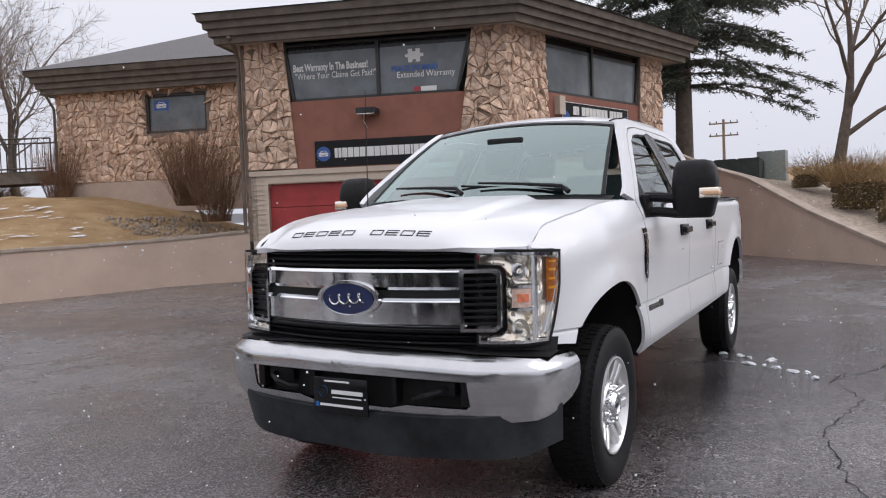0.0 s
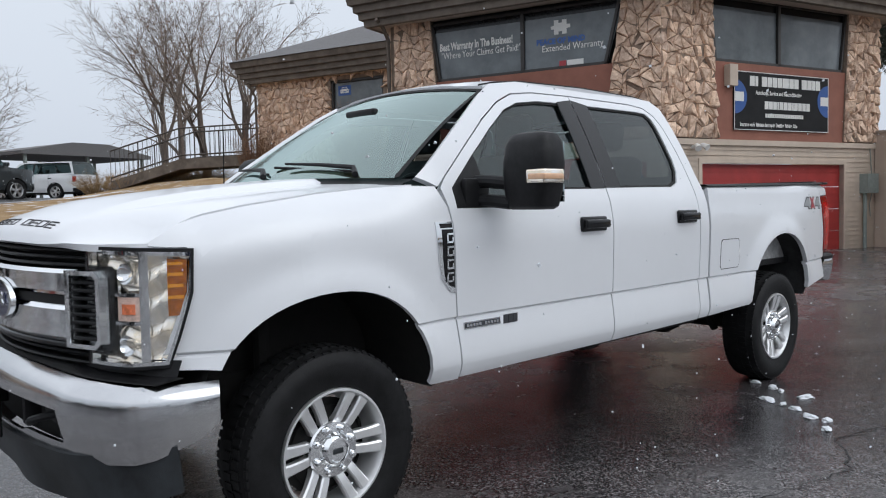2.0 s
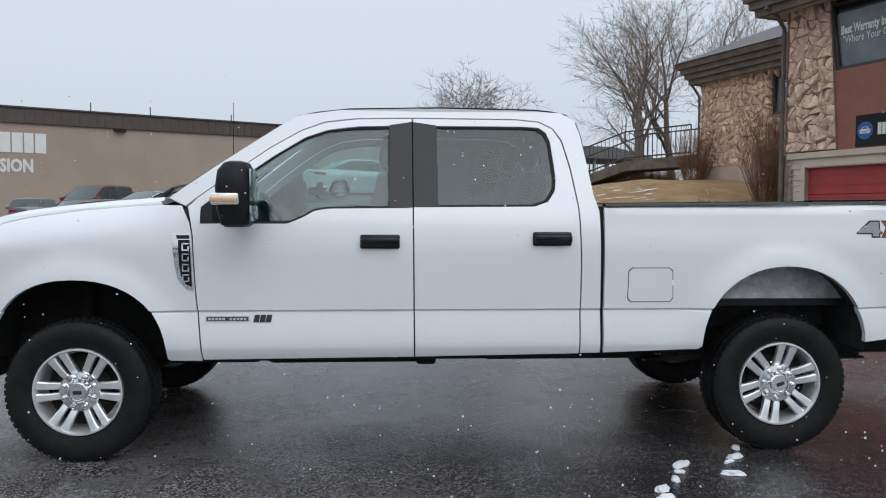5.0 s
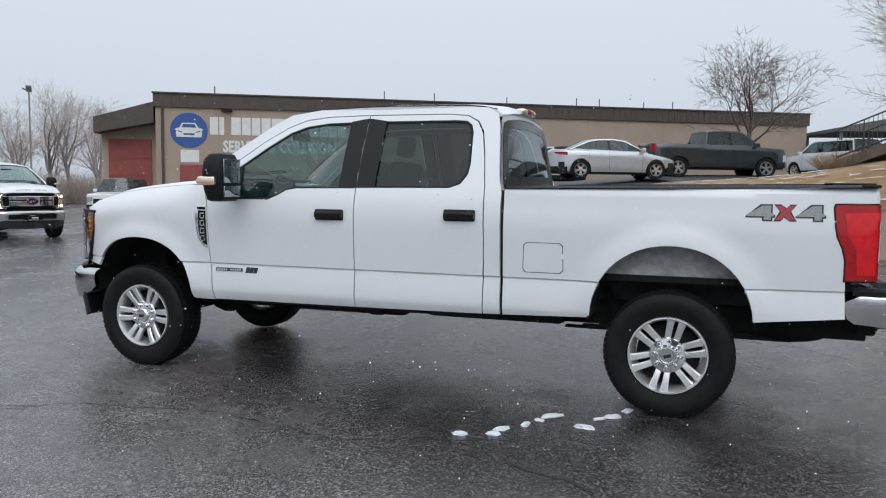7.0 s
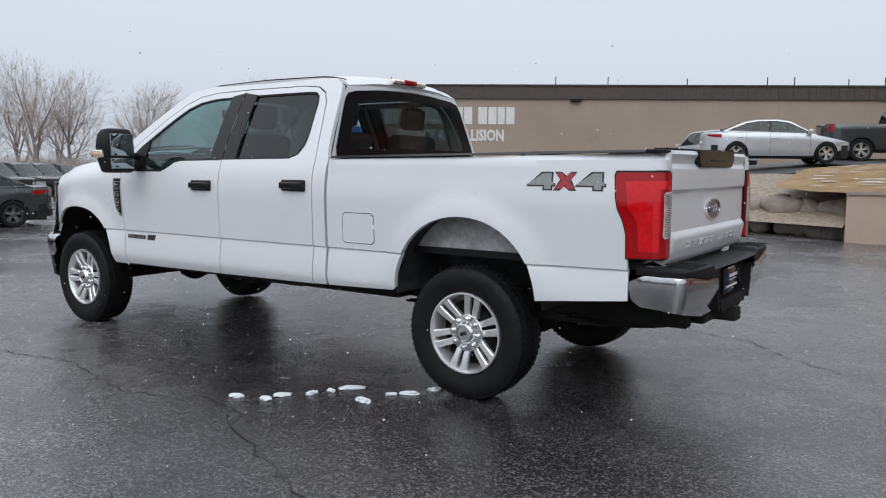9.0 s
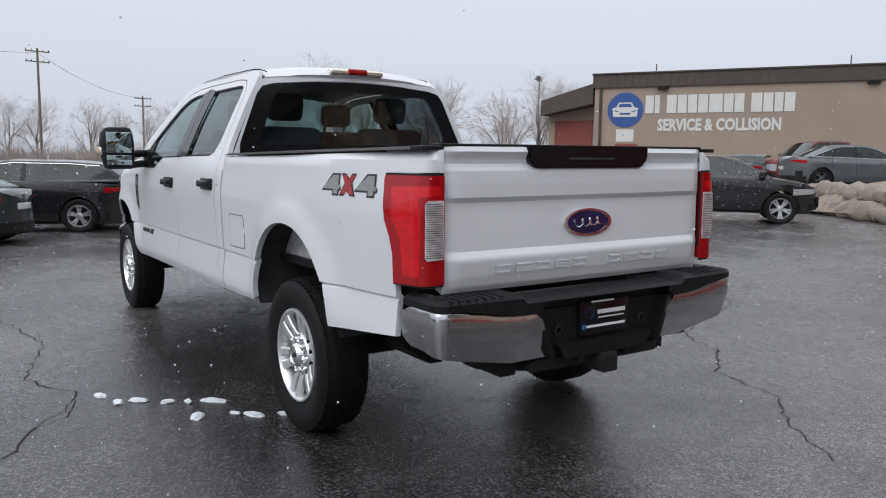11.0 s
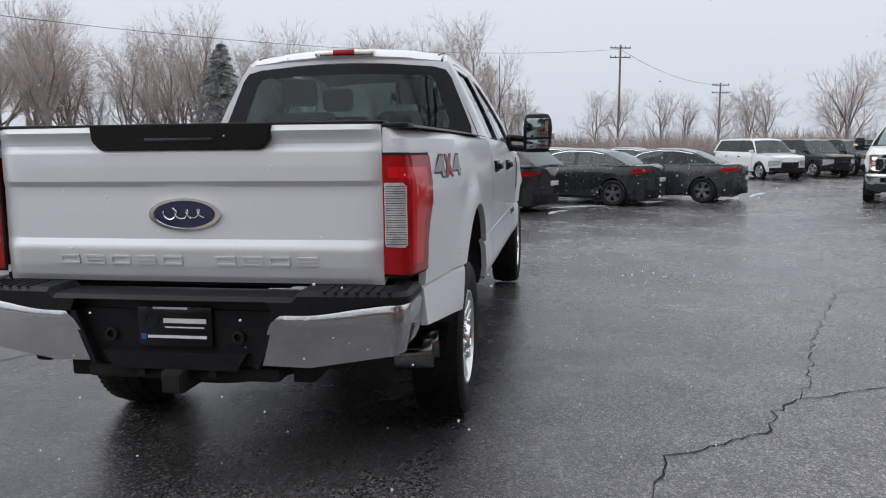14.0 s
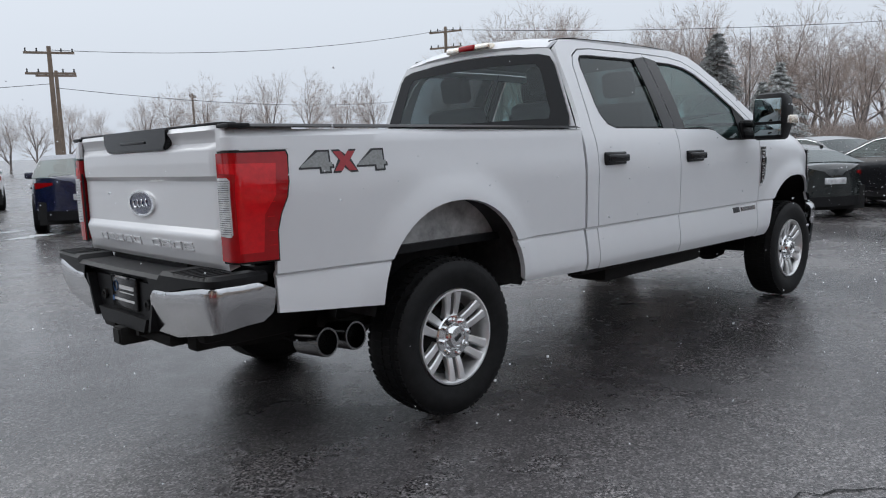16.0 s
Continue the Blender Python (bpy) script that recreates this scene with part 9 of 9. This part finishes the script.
# ---- cracks, snow, yard things ----
for pts, w in (([(0.6, 2.45), (0.04, 2.25), (-0.49, 2.02), (-1.29, 1.90), (-1.60, 1.95), (-2.15, 2.09), (-2.32, 2.12), (-2.79, 1.87), (-3.04, 1.96), (-3.35, 2.18), (-3.90, 2.42), (-4.6, 2.75)], 0.014),
               ([(-2.79, 1.87), (-3.22, 1.98), (-3.35, 2.18)], 0.011),
               ([(-0.29, 2.15), (0.5, 2.6), (1.3, 2.5)], 0.010),
               ([(-5.9, -1.0), (-5.45, -1.33), (-5.08, -1.76), (-4.53, -1.91), (-4.47, -2.04), (-4.09, -2.48), (-3.82, -2.56), (-3.58, -2.77), (-3.36, -3.18), (-2.90, -4.33), (-2.2, -5.0)], 0.015),
               ([(-3.58, -2.77), (-3.12, -2.95), (-2.2, -3.25), (-1.1, -3.7), (-0.22, -4.06), (0.5, -5.05)], 0.010),
               ([(-2.2, -5.0), (-0.6, -4.9), (0.9, -5.26), (2.6, -5.0)], 0.010),
               ([(3.0, 0.5), (3.4, -1.5), (3.2, -3.0), (4.4, -4.2)], 0.010), ([(-7.0, -3.0), (-6.2, -4.4), (-6.6, -6.0)], 0.011), ([(-8.0, 1.5), (-7.2, 3.2), (-7.6, 4.8)], 0.010),
               ([(2.2, 4.0), (1.4, 3.2), (1.6, 2.2)], 0.008), ([(-9.0, -6.0), (-6.0, -7.2), (-3.0, -7.0), (0.5, -8.2)], 0.012), ([(4.5, 3.0), (5.5, 0.0), (5.2, -3.5), (6.8, -7.0)], 0.012)):
    crack(pts, w * 0.42)


def snow_lump(x, y, w, l, rot, seed):
    b = bm_new()
    bmesh.ops.create_icosphere(b, subdivisions=3, radius=1.0)
    for v in b.verts:
        n = noise.noise(v.co * 1.8 + Vector((seed * 2.7, 1, 0)))
        v.co *= 1 + 0.5 * n
        v.co = Vector((v.co.x * w, v.co.y * l, max(-0.2, v.co.z) * 0.016))
    ob = part("snow_clump", b, M_snow, None, "", 60)
    ob.matrix_basis = pose(x, y, gz(x, y) + 0.004, 0, 0, rot)
    tagged(ob, "small clump of melting snow on asphalt", "snow", "snow clumps beside the wheel")


for i, (x, y, w, l, rot) in enumerate(((-2.92, 1.775, 0.05, 0.03, 20), (-3.13, 1.60, 0.07, 0.035, 60), (-3.11, 1.71, 0.05, 0.03, 10), (-3.25, 1.465, 0.05, 0.025, 80), (-3.37, 1.23, 0.09, 0.04, 45), (-3.596, 1.389, 0.075, 0.04, -20), (-3.73, 1.114, 0.07, 0.035, 30), (-3.81, 0.95, 0.055, 0.03, 60), (-3.31, 1.36, 0.035, 0.02, 0), (-3.66, 1.2, 0.04, 0.02, 30))):
    snow_lump(x, y, w * 0.85, l * 0.9, rot, i)


def snow_strip(pts, wide, seed, label="thin strip of snow on the ground"):
    r = random.Random(seed)
    b = bm_new()
    rows = []
    n = 26
    for k in range(n + 1):
        t = k / n * (len(pts) - 1)
        i = min(int(t), len(pts) - 2)
        p = Vector(pts[i]).lerp(Vector(pts[i + 1]), t - i)
        d = (Vector(pts[i + 1]) - Vector(pts[i])).xy.normalized()
        w = wide * (0.25 + r.random()) * math.sin(math.pi * min(1, max(0.04, k / n))) ** 0.5
        rows.append([b.verts.new((p.x - d.y * w * q, p.y + d.x * w * q, p.z + 0.004 + min(0.012, wide * 0.15) * (1 - abs(q)))) for q in (-1, -0.4, 0.4, 1)])
    for a, c in zip(rows, rows[1:]):
        for k in range(3):
            b.faces.new((a[k], a[k + 1], c[k + 1], c[k]))
    bmesh.ops.recalc_face_normals(b, faces=b.faces[:])
    ob = part("snow_patch", b, M_snow)
    tagged(ob, label, "snow", "snow strips")


for i, (x0, y0, x1, y1, w) in enumerate(((6.0, 2.2, 7.6, 4.5, 0.07), (7.9, 2.6, 8.4, 3.2, 0.10), (11.2, -1.2, 12.2, -2.6, 0.14), (12.6, -2.9, 14.2, -4.4, 0.15), (13.6, -5.8, 15.6, -6.6, 0.12), (-3.0, 11.2, -1.0, 11.9, 0.22), (-3.6, 12.4, -2.2, 12.9, 0.25), (16, -7.0, 18.2, -8.0, 0.10), (9.2, -1.2, 10.4, -1.6, 0.10), (22, -13, 24.5, -14.5, 0.15), (1.5, 15.5, 4.0, 16.5, 0.25))):
    snow_strip([(x0, y0, gz(x0, y0)), ((x0 + x1) / 2, (y0 + y1) / 2 + 0.1, gz(x0, y0)), (x1, y1, gz(x1, y1))], w, i)
r = random.Random(4)
b = bm_new()
for i in range(150):
    x, y = r.uniform(-9.5, -3.4), r.uniform(-21.5, -13.6)
    if y > lawn_edge(x) - 0.4:
        continue
    lx, ly = r.uniform(0.06, 0.34), r.uniform(0.02, 0.07)
    vs = []
    for k in range(9):
        a, q = 2 * math.pi * k / 9, r.uniform(0.45, 1.1)
        px, py = x + lx * q * math.cos(a), y + ly * q * math.sin(a)
        vs.append(b.verts.new((px, py, lawn_z(px, py) + 0.045)))
    b.faces.new(vs)
tagged(part("snow_dusting", b, M_snow), "thin flecks of snow lying on the lawn", "snow", kind="stuff")
for i in range(5):
    x = r.uniform(-8.5, -4.4)
    y = r.uniform(-22.0, -19.5)
    snow_strip([(x, y, lawn_z(x, y) + 0.03), (x + 0.8, y + 0.1, lawn_z(x + 0.8, y) + 0.03), (x + 1.6, y, lawn_z(x + 1.6, y) + 0.03)], 0.09, 200 + i, "thin snow at the lot edge")

# gravel bed below the shrubs
gb = bm_new()
rg = random.Random(2)
for _ in range(620):
    x, y = rg.uniform(-13.2, -9.8), rg.uniform(-15.8, -11.6)
    z = lawn_z(x, y)
    s = rg.uniform(0.03, 0.085)
    mtx = Matrix.Translation((x, y, z + s * 0.3)) @ Euler((rg.uniform(0, 3), rg.uniform(0, 3), rg.uniform(0, 3))).to_matrix().to_4x4() @ Matrix.Diagonal((s, s * 0.8, s * 0.6, 1))
    bmesh.ops.create_icosphere(gb, subdivisions=1, radius=1.0, matrix=mtx)
tagged(part("cobble_bed", gb, M_gravel, None, "", 60), "bed of loose tan cobbles under the shrubs", "cobbles", kind="stuff")

# skip behind the ramp wall
M_skip = mat("dark_green_steel", (0.035, 0.045, 0.042), 0.6, var=0.3, scale=3, bump=0.002, bscale=20)
sk = thing("dumpster", "dark green steel dumpster with lids", "dumpster", pose(-22.9, -1.25, 2.0, 0, 0, 82) @ Matrix.Diagonal((0.72, 0.72, 0.72, 1)))
b = prism(bm_new(), [(-0.75, 0.0), (0.75, 0.0), (0.75, 1.05), (-0.75, 1.25)], -1.0, 1.0, lambda u, v, w: Vector((w, u, v)))
part("bin", b, M_skip, sk)
for x in (-0.5, 0.5):
    part("lid", box(bm_new(), (x - 0.46, -0.78, 1.14), (x + 0.46, 0.78, 1.20), 0.01, 2, pose(0, 0, 0, -7.5, 0, 0)), M_blackplastic, sk)
for x in (-0.9, -0.3, 0.3, 0.9):
    part("rib", box(bm_new(), (x - 0.04, 0.75, 0.05), (x + 0.04, 0.83, 1.0)), M_skip, sk)
ck = thing("steel_cabinet", "grey steel cabinet beside the dumpster", "cabinet", pose(-23.0, -0.30, 2.0, 0, 0, 82) @ Matrix.Diagonal((0.72, 0.72, 0.78, 1)))
part("body", box(bm_new(), (-0.6, -0.25, 0), (0.6, 0.25, 1.45), 0.01), M_metergreen, ck)

# footbridge with railing up to the wing
br = thing("footbridge", "brown timber footbridge with metal railing", "bridge", Matrix.Translation((-12.6, -21.0, 2.6)))
M_rail = mat("brown_metal_rail", (0.06, 0.05, 0.042), 0.6, var=0.2, scale=8)


def brp(name, b, m, label=""):
    ob = part(name, b, m, br, label)
    ob.matrix_parent_inverse = Matrix.Translation((12.6, 21.0, -2.6))


P0, P1, P2 = Vector((-12.4, -20.75, 3.30)), Vector((-10.7, -22.6, 3.22)), Vector((-9.0, -24.4, 2.50))
for A, C in ((P0, P1), (P1, P2)):
    d = (C - A)
    n = Vector((d.y, -d.x, 0)).normalized()
    b = bm_new()
    vs = [b.verts.new(p + n * o + Vector((0, 0, z))) for p in (A, C) for o, z in ((-0.7, -0.35), (0.7, -0.35), (0.7, 0.0), (-0.7, 0.0))]
    for q in ((0, 1, 2, 3), (7, 6, 5, 4), (0, 4, 5, 1), (1, 5, 6, 2), (2, 6, 7, 3), (3, 7, 4, 0)):
        b.faces.new([vs[i] for i in q])
    bmesh.ops.recalc_face_normals(b, faces=b.faces[:])
    brp("deck", b, M_fascia)
    for o in (-0.68, 0.68):
        for z in (1.05, 0.12):
            brp("rail", tube(bm_new(), [A + n * o + Vector((0, 0, z)), C + n * o + Vector((0, 0, z))], 0.028, 6), M_rail)
        m = int(d.length / 0.17)
        for k in range(m + 1):
            p = A.lerp(C, k / m) + n * o
            brp("baluster", tube(bm_new(), [p, p + Vector((0, 0, 1.05))], 0.024 if k % 9 == 0 else 0.011, 4), M_rail)

# carport beyond the bridge
cpt = thing("carport", "open flat-roofed metal carport", "carport", pose(-14.9, -48.9, 2.2, 0, 0, 14))
part("roof", prism(bm_new(), [(-4.3, 2.75), (4.3, 2.75), (4.3, 2.95), (1.2, 3.55), (-1.2, 3.55), (-4.3, 2.95)], -3.0, 3.0, lambda u, v, w: Vector((u, w, v))), M_shingle, cpt, "low grey hipped roof")
for x in (-3.9, 0, 3.9):
    for y in (-2.6, 2.6):
        part("post", box(bm_new(), (x - 0.08, y - 0.08, -0.4), (x + 0.08, y + 0.08, 2.75)), M_metergreen, cpt)

# falling snow: tiny flakes hanging in the air over the lot
r = random.Random(99)
V, F = [], []
for _ in range(26000):
    p = Vector((r.uniform(-15, 13), r.uniform(-11, 14), r.uniform(0.1, 1.9)))
    ring = ((p.x + 2) / 4.6) ** 2 + (p.y / 3.6) ** 2
    if (-5.5 < p.x < 1.2 and abs(p.y) < 1.4 and p.z < 2.2) or (ring > 1 and not (p.x > -3.5 and p.y < -3.6 or p.x > 6.5)):
        continue
    s = r.choice((0.0018, 0.0022, 0.0028, 0.0034, 0.0044))
    k = len(V)
    a = Vector((r.uniform(-1, 1), r.uniform(-1, 1), r.uniform(-1, 1))).normalized()
    e = a.orthogonal().normalized()
    f = a.cross(e)
    V.extend([p + a * s, p + e * s * 1.3, p + f * s, p - a * s, p - e * s, p - f * s * 1.2])
    F.extend([(k, k + 1, k + 2), (k, k + 2, k + 4), (k, k + 4, k + 5), (k, k + 5, k + 1), (k + 3, k + 2, k + 1), (k + 3, k + 4, k + 2), (k + 3, k + 5, k + 4), (k + 3, k + 1, k + 5)])
me = bpy.data.meshes.new("falling_snow")
me.from_pydata([tuple(v) for v in V], [], F)
me.materials.append(M_snow)
tagged(new("falling_snow", me), "light snow flakes falling over the lot", "snow", kind="stuff")
